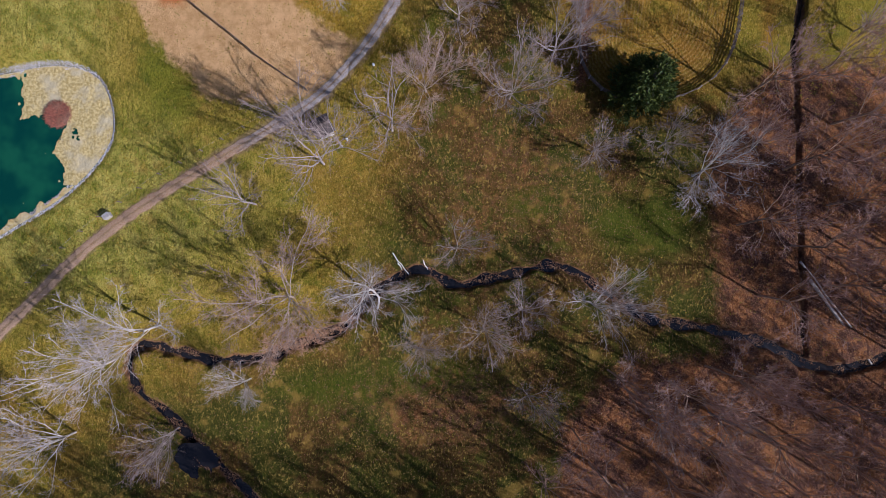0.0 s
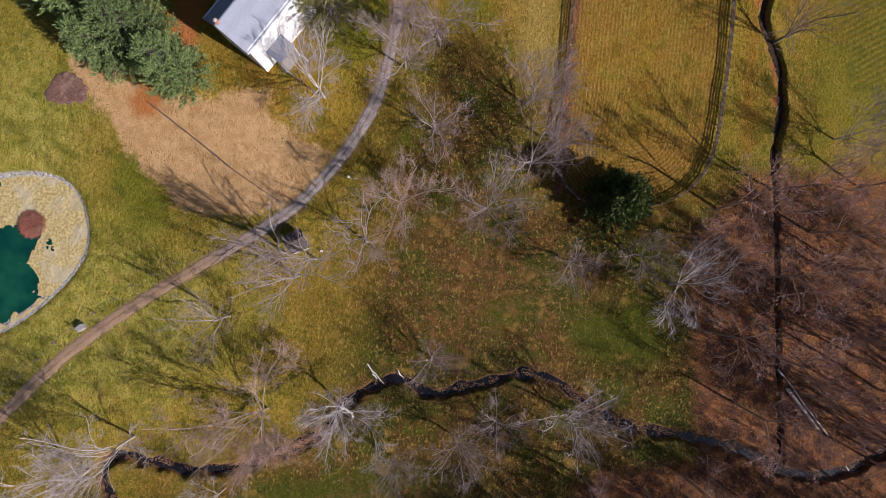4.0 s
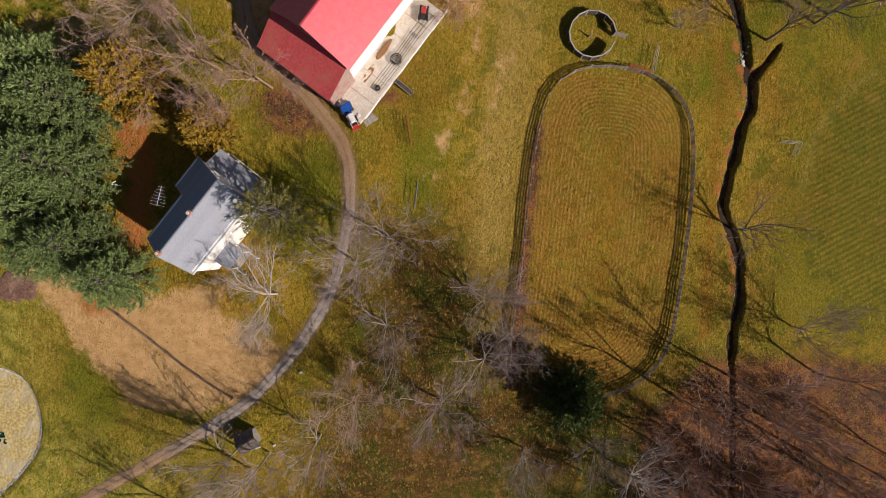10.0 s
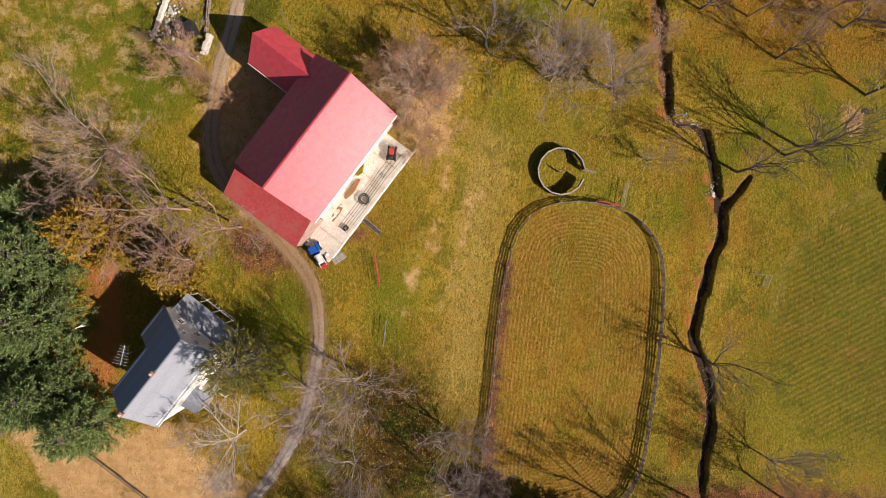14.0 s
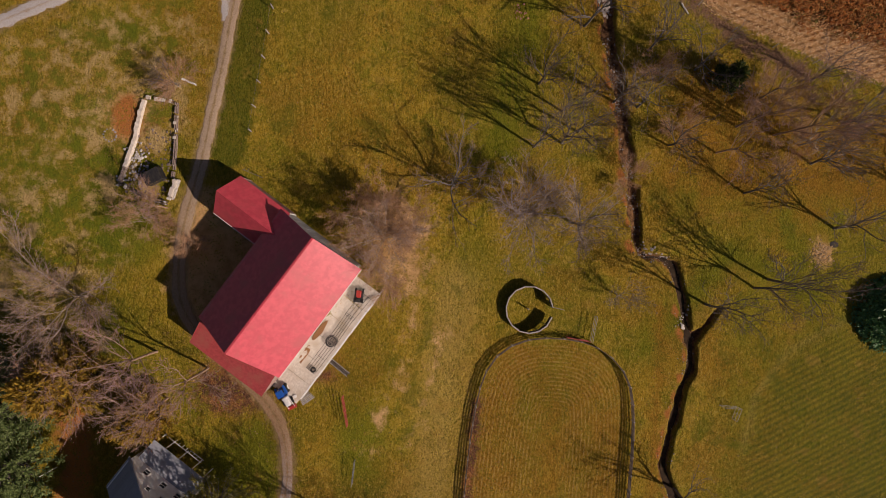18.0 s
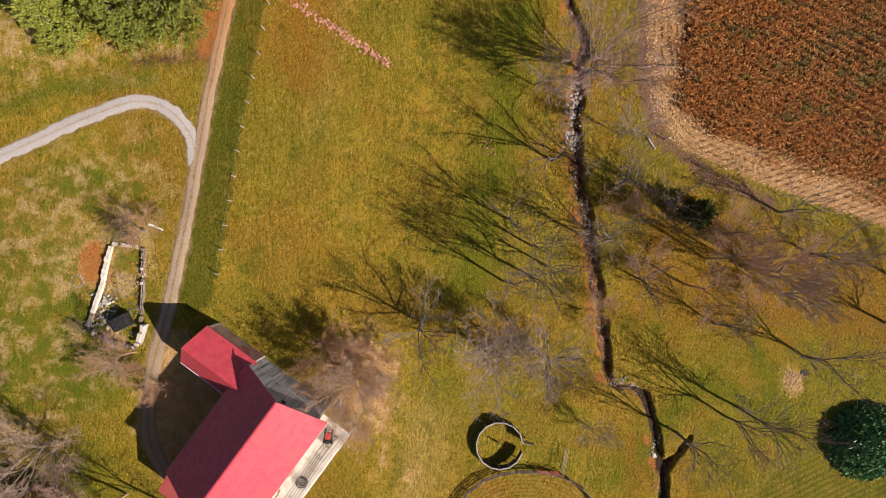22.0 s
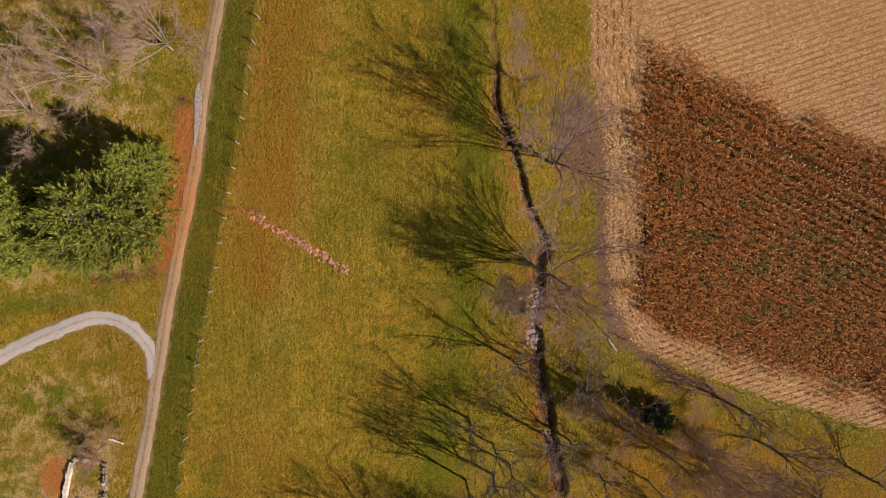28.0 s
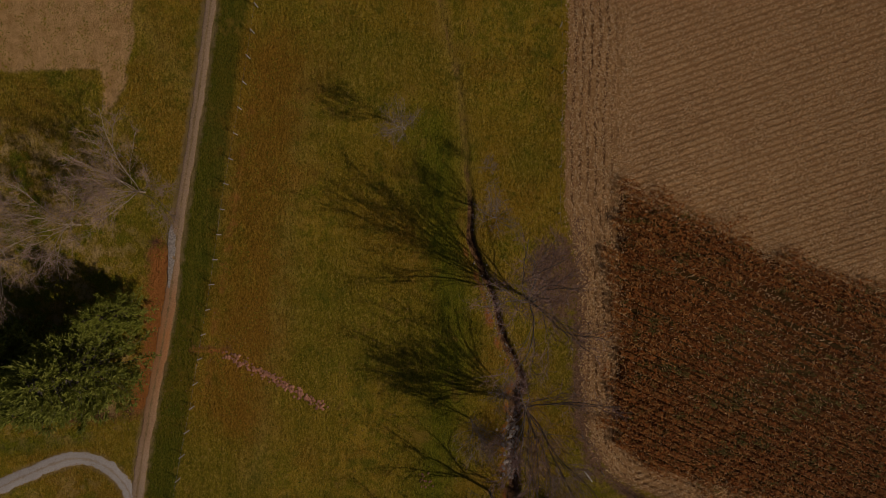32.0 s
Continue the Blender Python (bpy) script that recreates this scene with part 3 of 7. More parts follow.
def bare_share(x, y):
    v = within(x, y, SAND, 1.6)
    v = np.maximum(v, 0.9 * within(x, y, RED_FIELD, 0.6))
    v = np.maximum(v, 0.95 * np.exp(-(((x - 11.5) / 4.8) ** 2 + ((y - 77) / 7.5) ** 2)))
    v = np.maximum(v, 0.85 * np.exp(-(((x + 21) / 3.6) ** 2 + ((y - 92) / 4) ** 2)))
    v = np.maximum(v, 0.5 * np.exp(-off_line(x, y, [(-34, 117), (-20, 116.5)]) / 3.0))
    for track in ([(13.8, 69), (12.2, 61), (9.5, 55), (8.2, 50)], [(17, 66), (16, 60), (13.2, 52)]):
        v = np.maximum(v, 0.50 * np.exp(-off_line(x, y, track) / 2.0))
    v = np.maximum(v, 0.85 * within(x, y, BARNYARD, 1.5))
    v = np.maximum(v, 0.9 * np.exp(-(((x - 66.6) / 1.6) ** 2 + ((y - 75.8) / 1.9) ** 2)))
    return v


SHARES = {
    "leaf": leaf_and_shade_share(X, Y), "rust": rust_share(X, Y), "worn": worn_share(X, Y), "dry": dry_share(X, Y), "lush": lush_share(X, Y), "russet": russet_share(X, Y), "verge": verge_share(X, Y), "scrub": np.maximum(0.95 * np.exp(-(((X - 44) / 4.2) ** 2 + ((Y - 131) / 6.5) ** 2)), 0.9 * np.exp(-off_line(X, Y, [(46.4, 138), (46.5, 124), (46.3, 114), (48.5, 107), (55, 102), (62, 99)]) / 1.5)), "bare": bare_share(X, Y),
    "mud": np.clip(1.85 - brook_off(X, Y), 0, 1) * np.interp(Y, [136, 146], [1, 0.55]), "edge": np.where(inside(X, Y, STUBBLE_EDGE), off_line(X, Y, np.vstack([STUBBLE_EDGE, STUBBLE_EDGE[:1]])), -1.0), "stubble": within(X, Y, STUBBLE_EDGE, 0.7), "maize": within(X, Y, MAIZE_EDGE, 0.9) * (1 - 0.35 * np.exp(-(((X - 72.5) / 9.5) ** 2 + ((Y - 119) / 5.5) ** 2))),
    "ring": np.where(inside(X, Y, ARENA), off_line(X, Y, np.vstack([ARENA, ARENA[:1]])), -1.0),
    "mown": within(X, Y, GREENFIELD, 1.5), "hay": within(X, Y, np.array([(-6, 92), (30, 88), (36, 110), (30, 190), (8, 190)], float), 4), "shaded_meadow": shaded_meadow_share(X, Y), "lawn": np.clip(1.7 * np.exp(-(((X + 44) / 17) ** 2 + ((Y - 7) / 11.5) ** 2)) + 1.2 * np.exp(-(((X + 50) / 10) ** 2 + ((Y - 33) / 10) ** 2)), 0, 1), "bed": within(X, Y, POND, 0.3),
    "patchy": np.maximum(within(X, Y, np.array([(-62, 66), (-30, 68), (-18, 78), (-14.5, 88), (-11.5, 101), (-14, 108), (-22, 106), (-40, 99), (-62, 94)], float), 2.5), within(X, Y, np.array([(-62, 107), (-22, 114), (-8, 116), (-6, 150), (-62, 152)], float), 2.5)),
}
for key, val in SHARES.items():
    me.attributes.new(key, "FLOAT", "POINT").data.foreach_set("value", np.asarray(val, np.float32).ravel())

TURF, nt, bs = nodes_of("pasture")
obj = nt.nodes.new("ShaderNodeTexCoord").outputs["Object"]


def share(key):
    n = nt.nodes.new("ShaderNodeAttribute")
    n.attribute_name = key
    return n.outputs["Fac"]


def ragged(key, noise_fac, lo=0.35, hi=0.65, amount=0.9):
    return step_of(nt, math_of(nt, "ADD", share(key), math_of(nt, "MULTIPLY", math_of(nt, "SUBTRACT", noise_fac, 0.5), amount)), lo, hi)


tawny = noise_of(nt, 0.065, 5, 0.62, obj)
blades = nd(nt, "ShaderNodeMapping", Rotation=(0, 0, radians(-9)), Scale=(7.5, 3.0, 1))
nt.links.new(obj, blades.inputs["Vector"])
grain = noise_of(nt, 1.0, 6, 0.82, blades.outputs[0])
grit = noise_of(nt, 6.0, 4, 0.75, obj)
tussock = nd(nt, "ShaderNodeMapping", Rotation=(0, 0, radians(-9)), Scale=(2.6, 1.7, 1))
nt.links.new(obj, tussock.inputs["Vector"])
clump = noise_of(nt, 1.0, 5, 0.72, tussock.outputs[0])
mid = noise_of(nt, 0.55, 6, 0.7, obj)
broad = noise_of(nt, 0.09, 4, 0.55, obj)
col = mix_of(nt, step_of(nt, mid, 0.40, 0.60), (0.290, 0.255, 0.014), (0.560, 0.360, 0.032))
col = mix_of(nt, step_of(nt, broad, 0.42, 0.62), col, (0.480, 0.275, 0.020))
col = mix_of(nt, math_of(nt, "MULTIPLY", step_of(nt, noise_of(nt, 0.045, 5, 0.6, obj), 0.46, 0.60), 0.65), col, mix_of(nt, mid, (0.135, 0.175, 0.010), (0.30, 0.285, 0.020)))
col = mix_of(nt, math_of(nt, "MULTIPLY", step_of(nt, tawny, 0.50, 0.62), 0.6), col, mix_of(nt, mid, (0.28, 0.130, 0.014), (0.52, 0.265, 0.030)))
# brown and green of the rough grass, darkened in place of crown shade
shaded_meadow = mix_of(nt, step_of(nt, noise_of(nt, 0.12, 6, 0.65, obj), 0.47, 0.55), mix_of(nt, step_of(nt, mid, 0.38, 0.62), (0.055, 0.026, 0.010), (0.145, 0.066, 0.022)), mix_of(nt, step_of(nt, mid, 0.35, 0.65), (0.018, 0.037, 0.006), (0.070, 0.080, 0.012)))
col = mix_of(nt, math_of(nt, "MULTIPLY", share("shaded_meadow"), 0.95), col, shaded_meadow)
col = mix_of(nt, math_of(nt, "MULTIPLY", share("lawn"), 0.9), col, mix_of(nt, step_of(nt, mid, 0.35, 0.65), (0.30, 0.33, 0.03), (0.70, 0.62, 0.13)))
col = mix_of(nt, math_of(nt, "MULTIPLY", ragged("dry", mid, 0.2, 0.85), 0.75), col, mix_of(nt, grain, (0.42, 0.28, 0.05), (0.74, 0.53, 0.17)))
col = mix_of(nt, math_of(nt, "MULTIPLY", step_of(nt, grain, 0.51, 0.60), math_of(nt, "MULTIPLY_ADD", share("shaded_meadow"), -0.45, 0.72)), col, (0.54, 0.37, 0.065))
col = mix_of(nt, math_of(nt, "MULTIPLY", step_of(nt, grain, 0.49, 0.41), 0.50), col, (0.085, 0.085, 0.006))
col = mix_of(nt, math_of(nt, "MULTIPLY", step_of(nt, grit, 0.48, 0.40), 0.25), col, (0.06, 0.05, 0.007))
col = mix_of(nt, math_of(nt, "MULTIPLY", step_of(nt, clump, 0.54, 0.66), 0.6), col, (0.64, 0.45, 0.09))
col = mix_of(nt, math_of(nt, "MULTIPLY", step_of(nt, clump, 0.47, 0.37), 0.50), col, (0.10, 0.105, 0.007))
patch = noise_of(nt, 0.28, 5, 0.62, obj)
# lush grass turns darker under the southern trees, painting in their shade
col = mix_of(nt, math_of(nt, "MULTIPLY", ragged("lush", mid, 0.25, 0.75), 0.82), col, mix_of(nt, math_of(nt, "MULTIPLY", share("shaded_meadow"), 0.6), mix_of(nt, step_of(nt, grain, 0.36, 0.62), (0.085, 0.115, 0.005), (0.260, 0.275, 0.016)), (0.022, 0.042, 0.004)))
col = mix_of(nt, math_of(nt, "MULTIPLY", ragged("verge", noise_of(nt, 0.6, 6, 0.72, obj), 0.25, 0.85, 1.5), 0.78), col, mix_of(nt, step_of(nt, grain, 0.36, 0.62), (0.030, 0.060, 0.004), (0.150, 0.165, 0.012)))
col = mix_of(nt, math_of(nt, "MULTIPLY", step_of(nt, patch, 0.58, 0.68), 0.5), col, mix_of(nt, grain, (0.34, 0.19, 0.025), (0.58, 0.37, 0.08)))
col = mix_of(nt, math_of(nt, "MULTIPLY", step_of(nt, patch, 0.44, 0.34), 0.5), col, mix_of(nt, grain, (0.06, 0.09, 0.006), (0.17, 0.19, 0.016)))
lanes = nd(nt, "ShaderNodeMapping", Rotation=(0, 0, radians(-11)), Scale=(2.2, 0.10, 1))
nt.links.new(obj, lanes.inputs["Vector"])
swath = noise_of(nt, 1.0, 5, 0.65, lanes.outputs[0])
col = mix_of(nt, math_of(nt, "MULTIPLY", step_of(nt, swath, 0.5, 0.68), math_of(nt, "MULTIPLY_ADD", share("hay"), 0.18, 0.08)), col, (0.46, 0.30, 0.05))
col = mix_of(nt, math_of(nt, "MULTIPLY", step_of(nt, swath, 0.5, 0.32), math_of(nt, "MULTIPLY_ADD", share("hay"), 0.18, 0.10)), col, (0.10, 0.10, 0.008))
col = mix_of(nt, math_of(nt, "MULTIPLY", ragged("russet", noise_of(nt, 0.3, 6, 0.7, obj), 0.2, 0.9, 1.5), 0.75), col, mix_of(nt, step_of(nt, grain, 0.36, 0.62), (0.20, 0.085, 0.010), (0.50, 0.245, 0.030)))
ring = share("ring")
furrow = math_of(nt, "SINE", math_of(nt, "MULTIPLY", ring, 12.5))
furrow = math_of(nt, "MULTIPLY", math_of(nt, "MULTIPLY", step_of(nt, furrow, 0.0, 0.9), math_of(nt, "MULTIPLY", step_of(nt, ring, 0.3, 1.2), step_of(nt, ring, 10.5, 7.5))), step_of(nt, clump, 0.40, 0.58))
col = mix_of(nt, math_of(nt, "MULTIPLY", math_of(nt, "MULTIPLY", furrow, step_of(nt, patch, 0.30, 0.52)), 0.75), col, (0.48, 0.31, 0.09))
col = mix_of(nt, math_of(nt, "MULTIPLY", math_of(nt, "MULTIPLY", step_of(nt, math_of(nt, "SINE", math_of(nt, "MULTIPLY", ring, 12.5)), -0.1, -0.8), math_of(nt, "MULTIPLY", step_of(nt, ring, 0.3, 1.2), step_of(nt, ring, 10.5, 7.5))), math_of(nt, "MULTIPLY", step_of(nt, mid, 0.42, 0.60), 0.28)), col, (0.14, 0.10, 0.012))
rows_vec = nd(nt, "ShaderNodeMapping", Rotation=(0, 0, radians(62)))
nt.links.new(obj, rows_vec.inputs["Vector"])
wave = nd(nt, "ShaderNodeTexWave", Scale=0.42, Distortion=1.2, Detail=2.0)
nt.links.new(rows_vec.outputs[0], wave.inputs["Vector"])
col = mix_of(nt, math_of(nt, "MULTIPLY", math_of(nt, "MULTIPLY", share("mown"), wave.outputs["Fac"]), 0.5), col, (0.075, 0.095, 0.018))
# litter colours; on the southern patch their dark tone stands in for shade
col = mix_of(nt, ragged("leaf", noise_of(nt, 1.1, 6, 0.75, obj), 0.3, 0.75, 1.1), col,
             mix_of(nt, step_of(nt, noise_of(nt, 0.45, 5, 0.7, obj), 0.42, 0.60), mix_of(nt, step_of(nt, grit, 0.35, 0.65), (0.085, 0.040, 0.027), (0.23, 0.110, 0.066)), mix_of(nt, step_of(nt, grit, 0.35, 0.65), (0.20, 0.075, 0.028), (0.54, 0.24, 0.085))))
col = mix_of(nt, ragged("bare", noise_of(nt, 0.4, 6, 0.72, obj), 0.3, 0.75, 1.7), col, mix_of(nt, step_of(nt, noise_of(nt, 0.8, 5, 0.7, obj), 0.3, 0.7), (0.58, 0.335, 0.13), (0.77, 0.49, 0.225)))
blot = noise_of(nt, 0.42, 6, 0.68, obj)
col = mix_of(nt, math_of(nt, "MULTIPLY", share("patchy"), step_of(nt, blot, 0.47, 0.64)), col, mix_of(nt, grit, (0.50, 0.34, 0.12), (0.76, 0.54, 0.25)))
col = mix_of(nt, math_of(nt, "MULTIPLY", math_of(nt, "MULTIPLY", share("patchy"), step_of(nt, blot, 0.52, 0.38)), 0.8), col, mix_of(nt, grain, (0.080, 0.120, 0.008), (0.26, 0.30, 0.022)))
col = mix_of(nt, math_of(nt, "MULTIPLY", ragged("worn", noise_of(nt, 0.9, 6, 0.75, obj), 0.45, 1.0, 1.5), 0.8), col, mix_of(nt, grit, (0.30, 0.21, 0.09), (0.52, 0.37, 0.19)))
col = mix_of(nt, ragged("rust", mid, 0.35, 0.75, 0.8), col, mix_of(nt, grain, (0.42, 0.14, 0.032), (0.72, 0.29, 0.085)))
col = mix_of(nt, ragged("stubble", mid, 0.35, 0.65, 0.5), col, mix_of(nt, grit, (0.36, 0.175, 0.065), (0.70, 0.42, 0.19)))
edge = share("edge")
row_line = math_of(nt, "SINE", math_of(nt, "MULTIPLY", math_of(nt, "ADD", edge, math_of(nt, "MULTIPLY", mid, 0.8)), 6.6))
row_line = math_of(nt, "MULTIPLY", math_of(nt, "MULTIPLY", step_of(nt, row_line, 0.1, 0.8), step_of(nt, edge, 0.2, 0.8)), step_of(nt, edge, 6.5, 4.5))
col = mix_of(nt, math_of(nt, "MULTIPLY", row_line, 0.7), col, (0.17, 0.085, 0.035))
col = mix_of(nt, ragged("scrub", noise_of(nt, 0.9, 6, 0.75, obj), 0.28, 0.7, 1.5), col, mix_of(nt, step_of(nt, grit, 0.3, 0.7), (0.20, 0.105, 0.060), (0.40, 0.235, 0.145)))
col = mix_of(nt, ragged("maize", mid, 0.3, 0.7, 0.7), col, mix_of(nt, grit, (0.05, 0.018, 0.006), mix_of(nt, step_of(nt, noise_of(nt, 0.25, 4, 0.6, obj), 0.45, 0.6), (0.20, 0.070, 0.016), (0.10, 0.075, 0.016))))
col = mix_of(nt, ragged("mud", mid, 0.45, 0.9, 0.9), col, mix_of(nt, step_of(nt, noise_of(nt, 1.3, 5, 0.7, obj), 0.35, 0.65), (0.11, 0.055, 0.032), (0.40, 0.21, 0.095)))
col = mix_of(nt, share("bed"), col, (0.05, 0.07, 0.04))
relief = math_of(nt, "ADD", math_of(nt, "ADD", grain, math_of(nt, "MULTIPLY", grit, 0.5)), math_of(nt, "MULTIPLY", clump, math_of(nt, "MULTIPLY_ADD", math_of(nt, "MINIMUM", math_of(nt, "ADD", share("bare"), share("stubble")), 1.0), -2.6, 3.3)))
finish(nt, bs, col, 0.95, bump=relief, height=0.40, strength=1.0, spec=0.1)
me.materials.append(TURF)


# ---- roads and water ----
def strip(name, line, width, material, label, category, lift=0.05, rag=0.2, seed=0, kind="structure", level=None):
    """A road or brook laid along a line: a road's uneven edges sink into the grass, a brook lies level from bank to bank."""
    rs = np.random.RandomState(seed)
    line = spaced_line(line, 0.3)
    d = np.gradient(line, axis=0)
    d /= np.linalg.norm(d, axis=1)[:, None] + 1e-9
    side = np.stack([d[:, 1], -d[:, 0]], -1)
    us = np.array([-1.25, -1.0, -0.78, -0.5, -0.25, 0, 0.25, 0.5, 0.78, 1.0, 1.25])
    lift_at = np.array([-3.0, -0.5, 0.6, 0.7, 1.0, 1.1, 1.0, 0.7, 0.6, -0.5, -3.0])
    n, k = len(line), len(us)
    wob = [np.convolve(rs.uniform(-1, 1, n + 8), np.ones(3) / 3, "same")[4:-4] + np.convolve(rs.uniform(-1, 1, n + 40), np.ones(15) / 12, "same")[20:-20] for _ in range(2)]
    w = np.where(us[None] < 0, wob[0][:, None], wob[1][:, None]) * rag * (np.abs(us) > 0.7)[None]
    P = line[:, None] + side[:, None] * (us[None] * (np.interp(line[:, 1], *width) if isinstance(width, tuple) else np.full(n, width))[:, None] / 2 * (1 + w))[..., None]
    x, y = P[..., 0].ravel(), P[..., 1].ravel()
    if level is None:
        jit = np.convolve(rs.uniform(-1, 1, n * k), np.ones(2) / 2, "same").reshape(n, k) * 0.035 * (np.abs(us) > 0.7)[None]
        z = land(x, y) + 0.012 + (lift_at[None] * lift + jit).ravel()
    else:
        z = np.repeat(np.convolve(np.pad(lie(line[:, 0], line[:, 1]) - level, 6, "edge"), np.ones(13) / 13, "valid"), k)
    i, j = np.meshgrid(np.arange(n - 1), np.arange(k - 1), indexing="ij")
    a = (i * k + j).ravel()
    F = np.stack([a, a + k, a + k + 1, a + 1], -1)
    ob = tagged(new(name, mesh_of(name, np.stack([x, y, z], -1).tolist(), F.tolist(), material, True)), label, category, kind=kind)
    ob.data.attributes.new("across", "FLOAT", "POINT").data.foreach_set("value", np.tile(np.abs(us), n).astype(np.float32))
    return ob


def spaced_line(line, step):
    s = np.r_[0, np.cumsum(np.linalg.norm(np.diff(line, axis=0), axis=1))]
    t = np.arange(0, s[-1], step)
    return np.stack([np.interp(t, s, line[:, 0]), np.interp(t, s, line[:, 1])], -1)


PALEGRAVEL, _nt, _b = nodes_of("pale_gravel")
rutted(_nt, _b, mix_of(_nt, noise_of(_nt, 0.5, 4), (0.42, 0.40, 0.40), (0.52, 0.49, 0.47)), (0.26, 0.20, 0.15), (0.44, 0.35, 0.25))
strip("dirt_track", SOUTH_DRIVE, 1.5, LANE, "rutted brown dirt track across the lawn beside the pond", "track", seed=1)
strip("farm_lane", np.vstack([DRIVE, NORTH_LANE]), ([10, 48, 58, 92, 112, 128, 136], [1.45, 1.45, 1.8, 1.65, 1.45, 1.5, 1.25]), LANE, "narrow farm lane of grey gravel and bare dirt past house and barn", "road", seed=2)
strip("curving_drive", LOOP, 1.7, PALEGRAVEL, "pale grey gravel drive curving off across the lawn", "road", lift=0.03, seed=9)
strip("south_brook", SOUTH_BROOK, 1.8, BROOK, "slow dark creek winding under the trees", "stream", rag=0, level=0.76)
strip("east_brook", EAST_BROOK[: int(len(EAST_BROOK) * 0.44)], 0.8, DITCH, "narrow dark ditch stream with eroded earth banks", "stream", rag=0, level=0.68)

pv = [(float(p[0]), float(p[1]), POND_Z) for p in POND]
tagged(new("pond", mesh_of("pond", pv, [tuple(range(len(pv)))], WATER)), "dark green farm pond with clear still water", "pond", kind="structure")


# ---- trees ----
def bend(p, d, length, n, rnd, up=0.25, wild=0.35):
    """Points of a crooked branch that starts at p along d and turns upward."""
    pts, q, d = [tuple(p)], Vector(p), Vector(d).normalized()
    for i in range(n):
        d = (d + Vector((rnd.uniform(-wild, wild), rnd.uniform(-wild, wild), rnd.uniform(-wild, wild) + up)) * 0.5).normalized()
        q = q + d * (length / n)
        pts.append(tuple(q))
    return pts


def along(pts, f):
    i = min(int(f * (len(pts) - 1)), len(pts) - 2)
    g = f * (len(pts) - 1) - i
    a, b = Vector(pts[i]), Vector(pts[i + 1])
    return a.lerp(b, g), (b - a).normalized()


def aside(d, rnd, spread):
    o = d.orthogonal().normalized()
    o.rotate(Matrix.Rotation(rnd.uniform(0, 6.283), 3, d))
    return (d * math.cos(spread) + o * math.sin(spread)).normalized()


def spike(V, F, pts, r):
    """A thin twig of three sides that runs out to a point."""
    tube(V, F, pts[:-1], r, r * 0.75, 3) if len(pts) > 2 else None
    a, b = Vector(pts[-2]), Vector(pts[-1])
    d = (b - a).normalized()
    o = d.orthogonal().normalized()
    q = d.cross(o)
    i = len(V)
    V += [tuple(a + o * r), tuple(a - o * r * 0.5 + q * r * 0.87), tuple(a - o * r * 0.5 - q * r * 0.87), tuple(b)]
    F += [(i, i + 1, i + 3), (i + 1, i + 2, i + 3), (i + 2, i, i + 3)]


